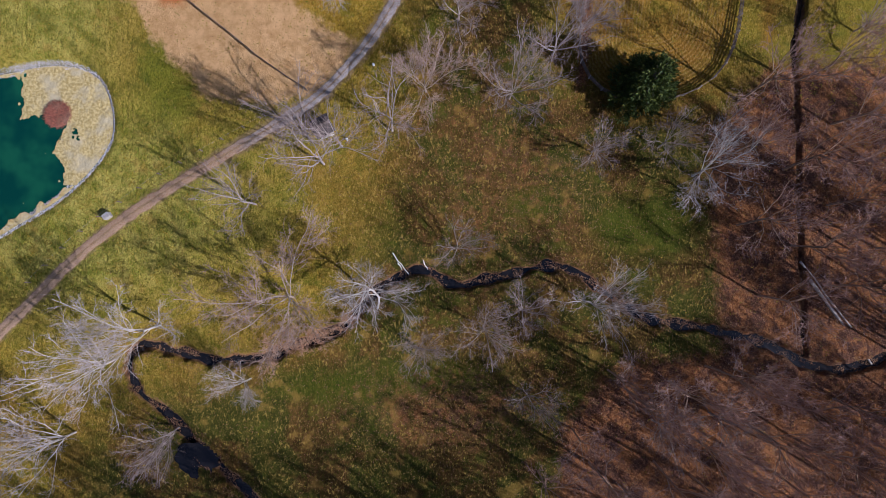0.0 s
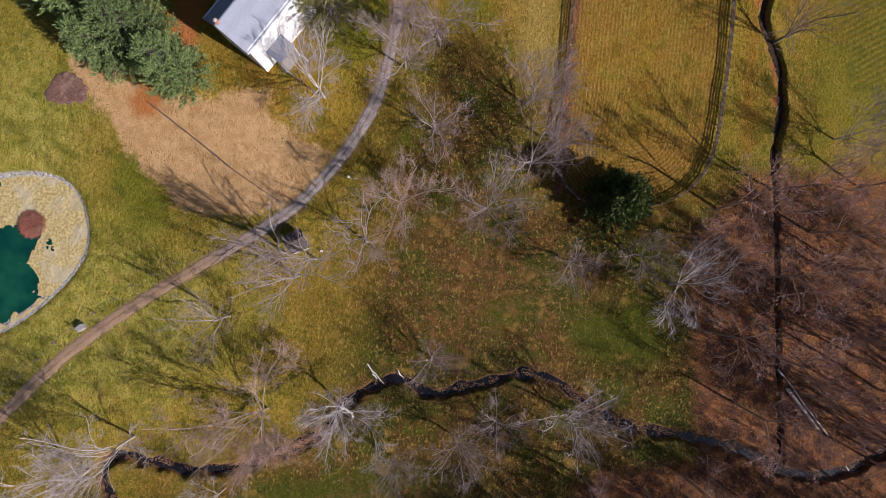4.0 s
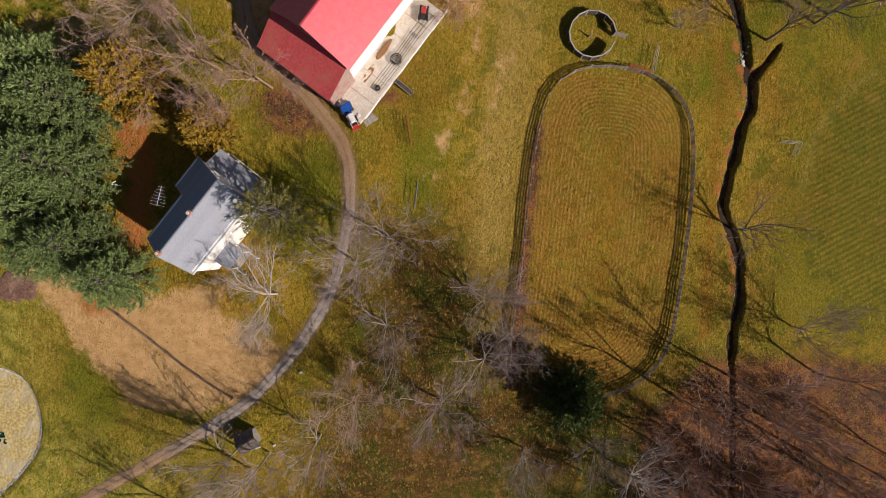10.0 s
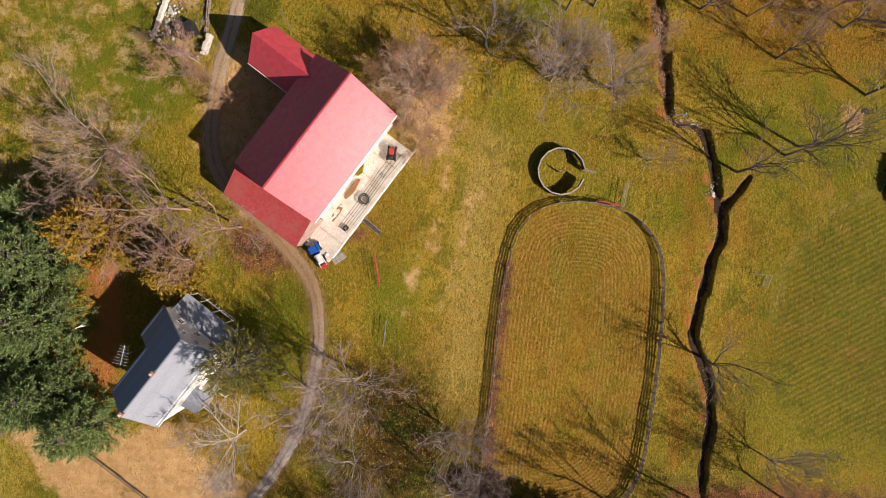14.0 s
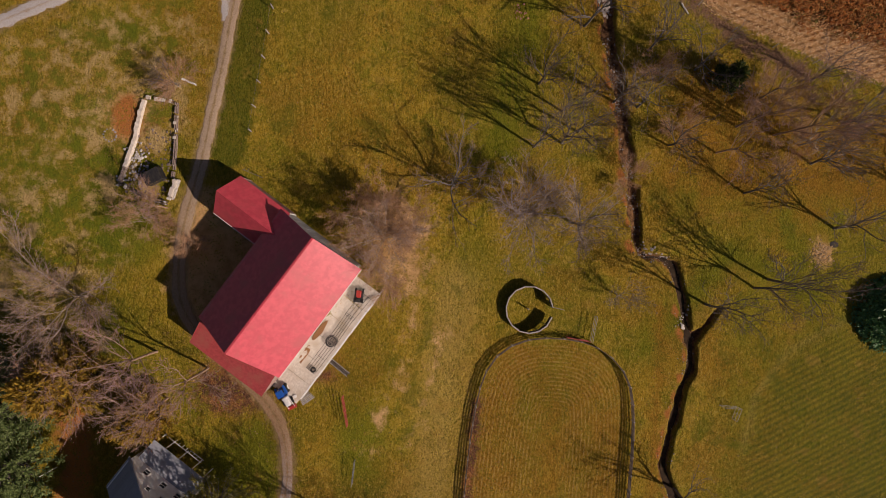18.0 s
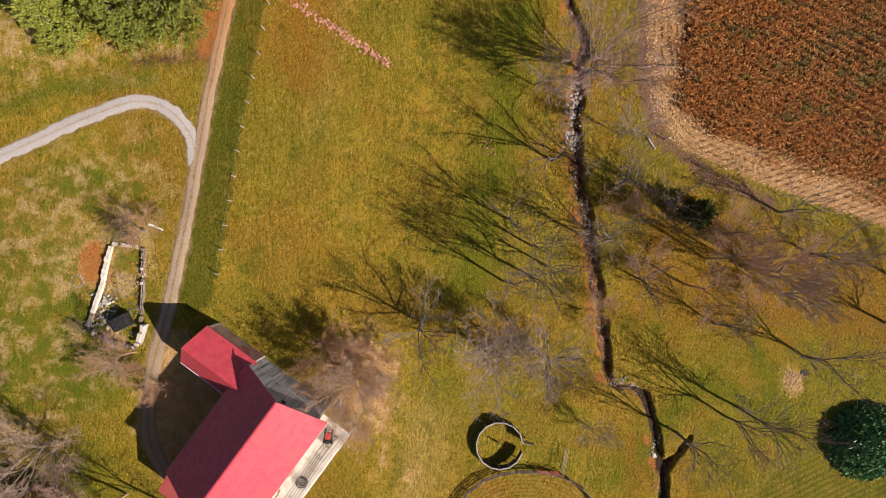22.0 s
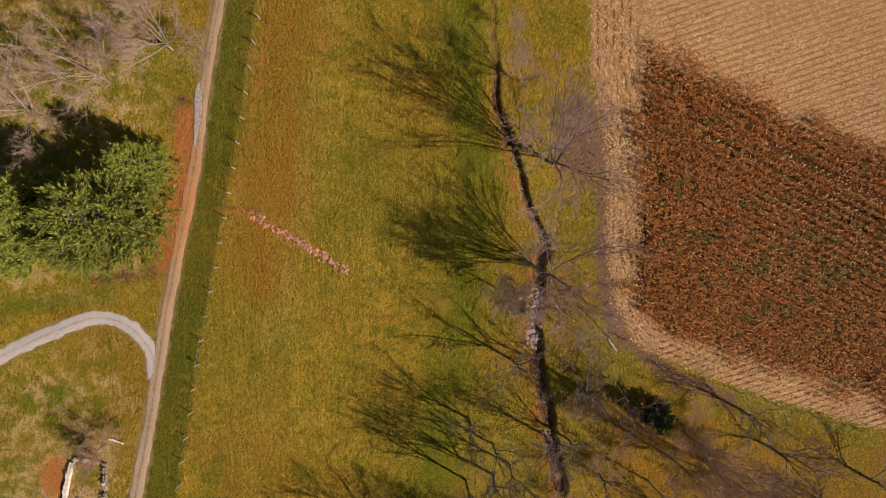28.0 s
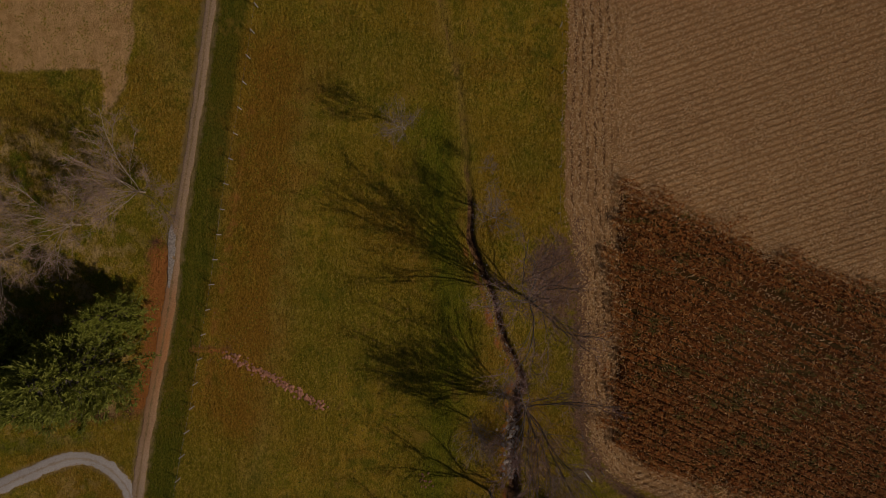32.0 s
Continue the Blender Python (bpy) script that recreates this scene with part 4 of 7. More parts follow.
def bare_tree_parts(seed, H=10.0, R=4.5, fork=0.30, limbs=6, seconds=3, steep=(14, 40), branches=7, twigs=6, tips=2, stems=1, thick=0.016, stem=None, fine=1.0, crook=0.40):
    """Trunk, ascending limbs that fork again, and fine twigs of a leafless tree."""
    rnd = random.Random(seed)
    tv, tf, lv, lf, wv, wf, leaves = [], [], [], [], [], [], []
    for s in range(stems):
        lean = Vector((rnd.uniform(-1, 1), rnd.uniform(-1, 1), 0)) * (0.10 if stems == 1 else 0.45)
        top = H * fork * rnd.uniform(0.85, 1.2)
        trunk = stem or bend((0, 0, -0.3), Vector((0, 0, 1)) + lean, top + 0.3, 5, rnd, 0.15, 0.14)
        r0 = H * thick / stems ** 0.5
        tube(tv, tf, trunk, r0, r0 * 0.72, 7)
        count = max(3, limbs // stems)
        axes = []
        for i in range(count):
            p, _ = along(trunk, 0.99 if i < 3 else rnd.uniform(0.55, 0.98))
            lower = i / max(1, count - 1)
            el = radians(90 - rnd.uniform(*steep) * (0.45 + 0.75 * lower))
            az = i * 2.4 + rnd.uniform(-0.45, 0.45)
            up = Vector((math.cos(az) * math.cos(el), math.sin(az) * math.cos(el), math.sin(el)))
            length = min((H - p.z) / max(0.35, math.sin(el)), R / max(0.2, math.cos(el)) * 1.05) * rnd.uniform(0.78, 1.0)
            limb = bend(p, up, length, 9, rnd, 0.04, crook)
            r = r0 * rnd.uniform(0.30, 0.50)
            tube(lv, lf, limb, r, 0.018, 5)
            axes.append((limb, length, r, 0.28))
            for j in range(seconds):
                g = 0.12 + 0.55 * (j + rnd.random() * 0.8) / seconds
                bp, bd = along(limb, g)
                d2 = aside(bd, rnd, rnd.uniform(0.35, 0.8))
                d2 = (d2 + Vector((0, 0, 0.10))).normalized()
                l2 = length * (1.02 - g) * rnd.uniform(0.6, 0.92)
                sub = bend(bp, d2, l2, 7, rnd, 0.06, crook * 1.15)
                r2 = r * (0.62 - 0.3 * g)
                tube(lv, lf, sub, r2, 0.014, 4)
                axes.append((sub, l2, r2, 0.22))
        for pts, length, r, start in axes:
            n = max(4, round(branches * (0.55 + 0.45 * length / (0.6 * H))))
            for j in range(n):
                g = start + (0.99 - start) * (j + rnd.random() * 0.8) / n
                bp, bd = along(pts, min(g, 0.99))
                l3 = (0.45 + 0.26 * length * (1.15 - g)) * rnd.uniform(0.7, 1.25)
                br = bend(bp, aside(bd, rnd, rnd.uniform(0.4, 0.95)), l3, 3, rnd, 0.12, 0.5)
                tube(wv, wf, br, max(0.014, r * 0.30 * (1.1 - 0.7 * g)), 0.010, 3)
                for k in range(twigs):
                    tp, td = along(br, min(0.15 + 0.85 * (k + rnd.random()) / twigs, 0.99))
                    tw = bend(tp, aside(td, rnd, rnd.uniform(0.3, 0.85)), rnd.uniform(0.45, 1.0), 2, rnd, 0.12, 0.45)
                    spike(wv, wf, tw, 0.0115 * fine)
                    for q in range(tips):
                        sp, sd = along(tw, rnd.uniform(0.15, 0.99))
                        spike(wv, wf, bend(sp, aside(sd, rnd, rnd.uniform(0.3, 0.8)), rnd.uniform(0.3, 0.7), 1, rnd, 0.12, 0.3), 0.0085 * fine)
                        leaves.append(sp)
    return (tv, tf), (lv, lf), (wv, wf), leaves


def leaf_cards(places, size, rnd, per=1, spread=0.1, flat=0.0):
    """Small bent leaves, each of two triangles, about the places."""
    V, F = [], []
    for p in places:
        for _ in range(per):
            c = Vector(p) + Vector((rnd.gauss(0, spread), rnd.gauss(0, spread), rnd.gauss(0, spread) * (1 - flat)))
            a = Vector((rnd.gauss(0, 1), rnd.gauss(0, 1), rnd.gauss(0, 1) * (1 - flat))).normalized()
            b = a.orthogonal().normalized()
            b.rotate(Matrix.Rotation(rnd.uniform(-0.6, 0.6) if flat else rnd.uniform(0, 6.28), 3, a))
            s = size * rnd.uniform(0.7, 1.4)
            i = len(V)
            V += [tuple(c - a * s), tuple(c + b * s * 0.45 + Vector((0, 0, s * 0.1))), tuple(c + a * s), tuple(c - b * s * 0.45)]
            F.append((i, i + 1, i + 2, i + 3))
    return V, F


VARIANTS = {}
SPEC = {"w": dict(fork=0.22, limbs=8, seconds=3, steep=(16, 60), branches=7, twigs=5, tips=2, thick=0.0122, fine=0.8), "g": dict(fork=0.22, limbs=8, seconds=3, steep=(18, 60), branches=7, twigs=5, tips=2, thick=0.0115, fine=0.8),
        "t": dict(fork=0.20, limbs=9, seconds=3, steep=(20, 66), branches=8, twigs=6, tips=3, thick=0.0105, fine=0.85), "r": dict(fork=0.40, limbs=6, seconds=2, steep=(16, 58), branches=6, twigs=5, tips=2, thick=0.013),
        "d": dict(fork=0.28, limbs=6, seconds=3, steep=(12, 52), branches=4, twigs=4, tips=1, thick=0.0175, crook=0.62),
        "p": dict(fork=0.30, limbs=7, seconds=3, steep=(14, 54), branches=5, twigs=5, tips=1, thick=0.0135, crook=0.55, fine=0.8),
        "v": dict(fork=0.10, limbs=11, seconds=2, steep=(10, 44), branches=7, twigs=5, tips=3, thick=0.0125, fine=0.9),
        "b": dict(fork=0.10, limbs=15, seconds=1, steep=(20, 75), branches=7, twigs=7, tips=3, stems=5, thick=0.010)}
BARK["p"], TWIG["p"] = BARK["g"], TWIG["g"]
BARK["v"], TWIG["v"] = BARK["d"], speckled("mauve_twigs", (0.36, 0.24, 0.21), (0.24, 0.15, 0.13), 4, vary=0.2)
BARK["b"], TWIG["b"] = BARK["t"], speckled("russet_twigs", (0.52, 0.32, 0.19), (0.36, 0.20, 0.11), 4, vary=0.25)
for kind, count in (("w", 3), ("g", 4), ("t", 2), ("r", 3), ("d", 4), ("p", 3), ("v", 2), ("b", 2)):
    for s in range(count):
        tr, li, tw, lv = bare_tree_parts(hash_seed := 100 * ord(kind) + s, **SPEC[kind])
        rnd = random.Random(hash_seed)
        kept = rnd.sample(lv, int(len(lv) * {"r": 0.26, "t": 0.05, "b": 0.22}.get(kind, 0.0)))
        VARIANTS[kind, s] = (mesh_of("trunk", *tr, BARK[kind], True), mesh_of("limb_work", *li, BARK[kind], True), mesh_of("twig_crown", *tw, TWIG[kind]),
                             mesh_of("leaves", *leaf_cards(kept, 0.09, rnd), BROWNLEAF) if kept else None)

WORDS = {"w": "leafless tree with pale grey-white bark and spreading limbs", "g": "leafless grey-barked tree with a fine twiggy crown",
         "t": "leafless tan tree with a dense fuzzy crown of twigs", "r": "leafless reddish-brown woodland tree with thin branches",
         "p": "tall leafless grey tree with long open limbs", "v": "broad leafless tree with many ascending stems and mauve twigs", "d": "tall leafless tree with dark bark and open branches", "b": "tangled tan thicket of leafless brush"}
TREES = [
    (-19.2, -4.2, 13, 6.6, "t"), (-36.0, -7.6, 13.6, 5.4, "w"), (-41.9, -12.0, 12, 5.2, "w"), (-24.6, -14.6, 8, 2.9, "w"), (-3.2, -10.8, 9, 3.4, "g"),
    (5.2, -8.4, 10, 4.1, "g"), (10.5, -5.8, 9, 3.8, "g"), (11.5, -17.4, 9, 3.4, "g"), (20.0, -5.1, 11, 4.8, "w"), (28.8, -21.4, 10, 4.3, "g"), (36.7, -20.5, 10, 4.6, "g"),
    (2.2, 2.2, 9, 3.4, "g"), (-23.8, 7.9, 11.4, 4.4, "p"), (-16.4, 16.0, 13, 4.4, "p"), (-15.0, 13.0, 14, 5.0, "p"), (-12.6, 15.2, 12, 3.8, "p"), (-1.8, 22.5, 11, 4.5, "t"),
    (-6.2, 17.4, 11, 4.8, "p"), (9.2, 21.9, 11, 5.3, "g"), (14.9, 27.6, 11, 5.0, "g"), (20.3, 15.0, 9, 3.6, "g"), (34.2, 11.8, 11, 5.5, "w"), (29.5, 15.7, 9, 3.8, "g"),
    (-47.2, -21.4, 11, 5.0, "w"), (-34.3, -21.1, 10, 4.1, "g")]
WOOD_AND_SHADE_TREES = [
    (40.6, 22.0, 13, 5.7), (48.1, 24.7, 13, 5.3), (53.3, 18.9, 12, 5.1), (39.4, 14.8, 11, 4.1), (46.7, 12.7, 12, 5.5), (53.2, 7.9, 12, 4.8), (40.5, 5.2, 12, 4.8), (48.1, 2.4, 11, 4.9),
    (43.5, -4.4, 12, 4.8), (52.7, -3.1, 12, 4.9), (40.2, -14.5, 10, 4.3), (47.1, -19.3, 11, 5.0), (54.3, -18.8, 11, 5.0), (22.6, -14.4, 9, 4.3), (17.7, -22.3, 8, 3.6),
    (59, 14, 13, 5), (60, 2, 13, 5), (60, 25, 12, 5), (62, -9, 13, 5), (34, -29, 12, 5), (24, -30, 12, 5), (46, -29, 13, 5)]
WOOD_AND_SHADE_TREES += [(25, -17, 13, 4.6), (31, -16, 14, 4.8), (36, -14, 13, 4.5), (33, -23, 14, 5), (42, -22, 14, 5), (20, -27, 14, 5), (29, -27, 15, 5), (39, -29, 15, 5), (50, -25, 15, 5), (58, -24, 15, 5), (13, -28, 13, 4.5)]
# unseen trees added beyond the woods to the south and east, to cast shade
_r = random.Random(4)
WOOD_AND_SHADE_TREES += [(62 + 7 * i + _r.uniform(-2, 2), -40 + 6.5 * j + _r.uniform(-2, 2), _r.uniform(15, 20), _r.uniform(4.6, 6)) for i in range(4) for j in range(8)]
WOOD_AND_SHADE_TREES += [(-32 + 6.5 * i + _r.uniform(-2, 2), -39 - 7 * j + _r.uniform(-2, 2), _r.uniform(15, 20), _r.uniform(4.6, 6)) for i in range(15) for j in range(2)]
HOUSE_TREES = [
    (-11.5, 35.7, 11, 5.1, "w"), (3.2, 42.8, 13, 5.6, "g"), (-1.3, 39.8, 12, 5.1, "g"), (2.5, 31.8, 10, 4.3, "g"), (14.3, 35.5, 11, 4.9, "g"), (18.0, 30.1, 9, 3.7, "g"),
    (48.2, 44.4, 11, 4.4, "d"), (56.3, 31.4, 11, 4.1, "g"), (-26.2, 70.2, 10, 6.0, "t"), (-18.0, 63.4, 10.5, 5.6, "r"), (-11.8, 61.4, 11, 5.0, "r"), (-16.9, 57.6, 9.5, 5.0, "r"),
    (-16.4, 81.1, 6, 2.9, "r"), (26.8, 80.1, 10, 5.5, "g"), (33.7, 79.6, 9, 4.6, "g"), (39.8, 70.3, 6, 2.6, "g"), (-25.5, 61.6, 9, 5.7, "r"), (10.2, 77.6, 10, 4.0, "t")]
NORTH_TREES = [
    (40.3, 128.9, 16.6, 6.6, "v"), (36.3, 138.9, 8.8, 2.9, "g"), (25.8, 149.8, 8.6, 2.6, "g"), (35.4, 144.8, 4.9, 1.2, "g"), (39.4, 115.3, 15.2, 6.4, "v"), (36.8, 117.4, 8.0, 2.6, "g"),
    (32.9, 113.8, 9.0, 3.4, "g"), (35.0, 104.4, 12.6, 4.2, "d"), (29.3, 97.2, 11.2, 3.4, "d"), (32.3, 93.8, 11.8, 3.4, "d"), (28.8, 89.2, 12.0, 3.6, "d"), (18.6, 84.2, 11.4, 5.0, "d"),
    (32.3, 89.7, 13.2, 4.2, "d"), (34.4, 91.1, 14.0, 3.6, "d"), (38.8, 94.9, 10.6, 3.6, "d"), (27.6, 82.6, 9.0, 4.4, "g"), (34.6, 79.4, 7.5, 4.2, "d"), (41.8, 94.2, 10.0, 3.8, "d"), (56.0, 83.5, 8.8, 3.2, "d"),
    (54.4, 91.8, 12.5, 4.2, "r"), (59.2, 90.8, 14, 4.4, "r"), (62.5, 89.5, 12.5, 4.2, "g"), (56.5, 95.0, 11, 4.0, "r"), (48.8, 98.8, 9, 3.9, "d"), (64.2, 87.2, 9, 4.0, "d"), (68.0, 92.4, 9, 5.0, "d"), (63.5, 97.7, 8, 3.9, "d"), (52.0, 88.6, 10, 4.0, "r"),
    (77.8, 83.5, 9, 4.6, "d"), (79.2, 88.8, 9, 4.6, "d"), (51.6, 69.1, 12, 4.2, "d"), (59.6, 72.4, 14.5, 4.4, "d"), (57.8, 71.2, 12.5, 3.8, "d"), (67.9, 79.0, 13.0, 4.6, "d"), (43.0, 101.2, 9, 3.8, "d"),
    (43.8, 107.4, 8, 3.0, "g"), (45.9, 89.5, 8, 3.4, "d"), (-14.8, 95.8, 5.5, 2.3, "d"), (-5.1, 143.0, 10, 5.0, "t"), (-12.7, 139.3, 10, 4.6, "t"), (-20.5, 135.7, 10, 4.8, "t")]
BRUSH = [(40.6, 85.4, 4, 2.4), (-14.5, 95.6, 4, 2.8), (-18.2, 79.9, 5, 3.4), (-13.2, 76.9, 4, 1.9), (8.9, 77.9, 7.5, 4.6), (10.6, 72.7, 5, 3.6), (12.6, 79.4, 6, 3.6), (10.2, 82, 6, 3), (6.5, 81, 7.5, 2.6),
         (-17, -9.3, 3, 2.6), (-21.5, -11.6, 2.6, 2.4), (-12.6, -7.2, 2.4, 1.8), (47, 92, 3, 2.6), (44, 99, 3, 2.5), (57, 96, 3.5, 3), (61, 90, 3.5, 3.2)]


def tree_name(kind):
    return {"b": "brush", "r": "woodland_tree"}.get(kind, "bare_tree")


FIRST = {}


def plant(x, y, H, R, kind, n):
    rnd = random.Random(n * 77 + 5)
    s = n % sum(1 for k in VARIANTS if k[0] == kind)
    k = 1.12 * R / 4.5
    m = pose(x, y, at(x, y) - 0.05, 0, 0, rnd.uniform(0, 360)) @ Matrix.Diagonal((k, k, 1.06 * H / 10, 1))
    if (kind, s) not in FIRST:
        t = empty(tree_name(kind), Matrix(), WORDS[kind], "shrub" if kind == "b" else "tree", "woodland" if kind == "r" else "")
        for name, me in zip(("trunk", "limb_work", "twig_crown", "dead_foliage"), VARIANTS[kind, s]):
            if me:
                ob = hang(name, me, t)
                if kind == "b" or name == "twig_crown":
                    tagged(ob, kind="stuff")
        FIRST[kind, s] = t
        t.matrix_basis = m
        return t
    t = copy_thing(FIRST[kind, s], m)
    t.matrix_basis = m
    return t


_i = 0
for spot in (*TREES, *[(w[0], w[1], w[2] * 1.2, w[3], "r") for w in WOOD_AND_SHADE_TREES], *HOUSE_TREES, *NORTH_TREES, *[(*b, "b") for b in BRUSH]):
    plant(*spot, _i)
    _i += 1


# the white sycamore that leans out over the creek
_base = Vector((-8.4, -5.9, at(-8.4, -5.9)))
_stem = [tuple(Vector(p) - Vector((-8.4, -5.9, -1.5))) for p in ((-8.4, -5.9, -1.9), (-7.9, -4.9, 0.4), (-7.7, -4.0, 1.9), (-8.2, -3.2, 3.0), (-9.1, -2.6, 3.8))]
_tr, _li, _tw, _ = bare_tree_parts(77, 12.0, 5.4, limbs=12, seconds=3, steep=(20, 88), branches=8, twigs=5, tips=2, thick=0.0125, stem=_stem)
_t = empty("sycamore", Matrix.Translation(_base), "white-barked sycamore leaning out over the creek, leafless", "tree")
hang("trunk", mesh_of("trunk", *_tr, SYCAMORE, True), _t)
hang("limb_work", mesh_of("limb_work", *_li, SYCAMORE, True), _t)
hang("twig_crown", mesh_of("twig_crown", *_tw, TWIG["w"]), _t)


def conifer_parts(seed, H=10.0, R=4.0, tiers=24, per=13, full=1.0, size=0.2, blunt=1.5):
    """Trunk and foliage of an evergreen: tiers of boughs that carry side shoots set with upturned sprays."""
    rnd = random.Random(seed)
    tv, tf, V, F = [], [], [], []
    tube(tv, tf, [(0, 0, -0.3), (0.05, 0, H * 0.5), (0, 0.05, H * 0.97)], H * 0.02, 0.03, 7)
    for i in range(tiers):
        f = i / (tiers - 1)
        z, reach = H * (0.12 + 0.85 * f), R * (1 - f) ** (0.75 / blunt) * rnd.uniform(0.86, 1.06) + 0.25
        n = max(4, int(per * (1.15 - 0.6 * f)))
        for j in range(n):
            az = i * 1.3 + j * 6.283 / n + rnd.uniform(-0.3, 0.3)
            length = reach * rnd.uniform(0.62, 1.12)
            limb = bend((0, 0, z + rnd.uniform(-0.25, 0.25)), (math.cos(az), math.sin(az), 0.28 - 0.3 * (1 - f)), length, 4, rnd, 0.06, 0.3)
            tube(tv, tf, limb, 0.05 + 0.01 * length, 0.012, 3)
            for k in range(int(length * 2.6 * full) + 3):
                p, d = along(limb, min(0.99, rnd.uniform(0.15, 1.0) ** 0.6))
                shoot = aside(d, rnd, rnd.uniform(0.3, 1.0))
                shoot = (shoot + Vector((0, 0, 0.3))).normalized()
                sl = rnd.uniform(0.35, 0.8) * (0.6 + 0.12 * R)
                for q in range(11):
                    c = p + shoot * sl * (q + rnd.random()) / 11
                    out = (aside(shoot, rnd, rnd.uniform(0.3, 1.1)) + Vector((0, 0, 0.25))).normalized()
                    side = shoot.cross(out)
                    if side.length < 0.05:
                        continue
                    side.normalize()
                    s = size * rnd.uniform(0.7, 1.4)
                    m = len(V)
                    V += [tuple(c), tuple(c + out * s * 0.9 + side * s * 0.30), tuple(c + out * s * 1.9), tuple(c + out * s * 0.9 - side * s * 0.30)]
                    F.append((m, m + 1, m + 2, m + 3))
    return (tv, tf), (V, F)


GROWN = {}


def evergreen(name, x, y, H, R, seed, leaf, label, unit=None, **kw):
    """An evergreen of its own, or, with unit, a turned and scaled copy of one of a few."""
    if unit in GROWN:
        h0, r0, first = GROWN[unit]
        m = pose(x, y, at(x, y) - 0.05, 0, 0, (seed * 67) % 360) @ Matrix.Diagonal((R / r0, R / r0, H / h0, 1))
        t = copy_thing(first, m)
        t.matrix_basis = m
        return t
    tr, fo = conifer_parts(seed, H, R, **kw)
    t = empty(name, pose(x, y, at(x, y) - 0.05), label, "tree")
    hang("trunk", mesh_of("trunk", *tr, BARK["d"], True), t)
    hang("crown", mesh_of("crown", *fo, leaf), t)
    if unit:
        GROWN[unit] = (H, R, t)
    return t


PINES = [(-37.2, 60.6, 14, 5.8), (-32.5, 58.0, 12, 4.6), (-38.1, 52.1, 14, 5.8), (-33.0, 50.4, 13, 4.9), (-37.8, 45.4, 12, 4.7), (-32.6, 41.7, 11, 4.7), (-28.5, 37.8, 10, 4.2), (-36.9, 40.4, 9, 3.5),
         (-43, 57, 13, 5), (-43, 49, 12, 5)]
for _i, (x, y, H, R) in enumerate(PINES):
    evergreen("pine", x, y, H, R, 300 + _i, NEEDLE, "dense blue-green pine in the windbreak beside the house", ("pine", _i % 3), full=1.15, size=0.165)
for _i, (x, y, H, R) in enumerate([(-10.4, 123.1, 12, 6.4), (-18.6, 124.2, 10, 4.8), (-6.9, 129.0, 9, 2.8), (-22.4, 119.4, 8, 3.0), (-14.5, 119.8, 9, 3.6)]):
    evergreen("spruce", x, y, H, R, 320 + _i, SPRUCE, "large bright green spruce beside the farm lane", ("spruce", _i % 2), full=1.1)
evergreen("fir", 26.0, 22.7, 9, 4.0, 340, DARKFIR, "dark rounded evergreen in the shade by the paddock fence")
evergreen("cedar", -27.0, 60.6, 9, 4.3, 341, GOLD, "golden-yellow cedar beside the house")
evergreen("cedar", -18.4, 55.9, 7, 3.0, 342, GOLD, "small golden cedar behind the house", tiers=15)
evergreen("holly", -10.0, 45.6, 12, 4.4, 343, HOLLY, "olive-green leafy tree shading the house roof", tiers=17, per=9, full=1.25, size=0.13, blunt=1.9)
evergreen("cedar", 52.5, 97.5, 3.6, 1.6, 344, DARKFIR, "small dark cedar in the stream-side brush", tiers=10, per=9)


def mound(name, x, y, R, h, leaf, size, n, seed, label):
    """A low leafy bush, its leaves over an uneven dome of stems."""
    rnd = random.Random(seed)
    sv, sf, spots = [], [], []
    for _ in range(n):
        az, r = rnd.uniform(0, 6.283), R * math.sqrt(rnd.random()) * (1 + 0.12 * math.sin(5 * rnd.random()))
        top = h * (1 - (r / R) ** 2.4) * rnd.uniform(0.75, 1.1) + 0.25
        spots.append((r * math.cos(az), r * math.sin(az), top))
    for p in spots[::12]:
        tube(sv, sf, [(p[0] * 0.3, p[1] * 0.3, -0.2), (p[0] * 0.8, p[1] * 0.8, p[2] * 0.6), p], 0.03, 0.01, 3)
    t = empty(name, pose(x, y, at(x, y)), label, "shrub")
    hang("stem_work", mesh_of("stem_work", sv, sf, BARK["d"]), t)
    hang("leaf_crown", mesh_of("leaf_crown", *leaf_cards(spots, size, rnd, 3, 0.15, 0.35), leaf), t)
    return t


mound("shrub", 76.0, 68.2, 5.0, 2.2, IVY, 0.24, 2600, 350, "broad dark green leafy shrub mound at the field edge")


# ---- the barn ----
BU, BV = Vector((0.602, 0.7985, 0)), Vector((0.7985, -0.602, 0))
BARN_O = Vector((-5.55, 65.32, 0))
BARN_Z = 1.7


def frame_of(o, u, v, z):
    """A pose whose x runs along u, y along -v and z up."""
    w = -v
    return Matrix(((u.x, w.x, 0, o.x), (u.y, w.y, 0, o.y), (0, 0, 1, z), (0, 0, 0, 1)))


def slab(bm, quad, t):
    """A sheet of thickness t below four corners."""
    a = [bm.verts.new(p) for p in quad]
    n = (Vector(quad[1]) - Vector(quad[0])).cross(Vector(quad[3]) - Vector(quad[0])).normalized()
    if n.z < 0:
        n = -n
    b = [bm.verts.new(Vector(p) - n * t) for p in quad]
    bm.faces.new(a)
    bm.faces.new(b[::-1])
    for i in range(4):
        j = (i + 1) % 4
        bm.faces.new((a[i], b[i], b[j], a[j]))
    bmesh.ops.recalc_face_normals(bm, faces=bm.faces)


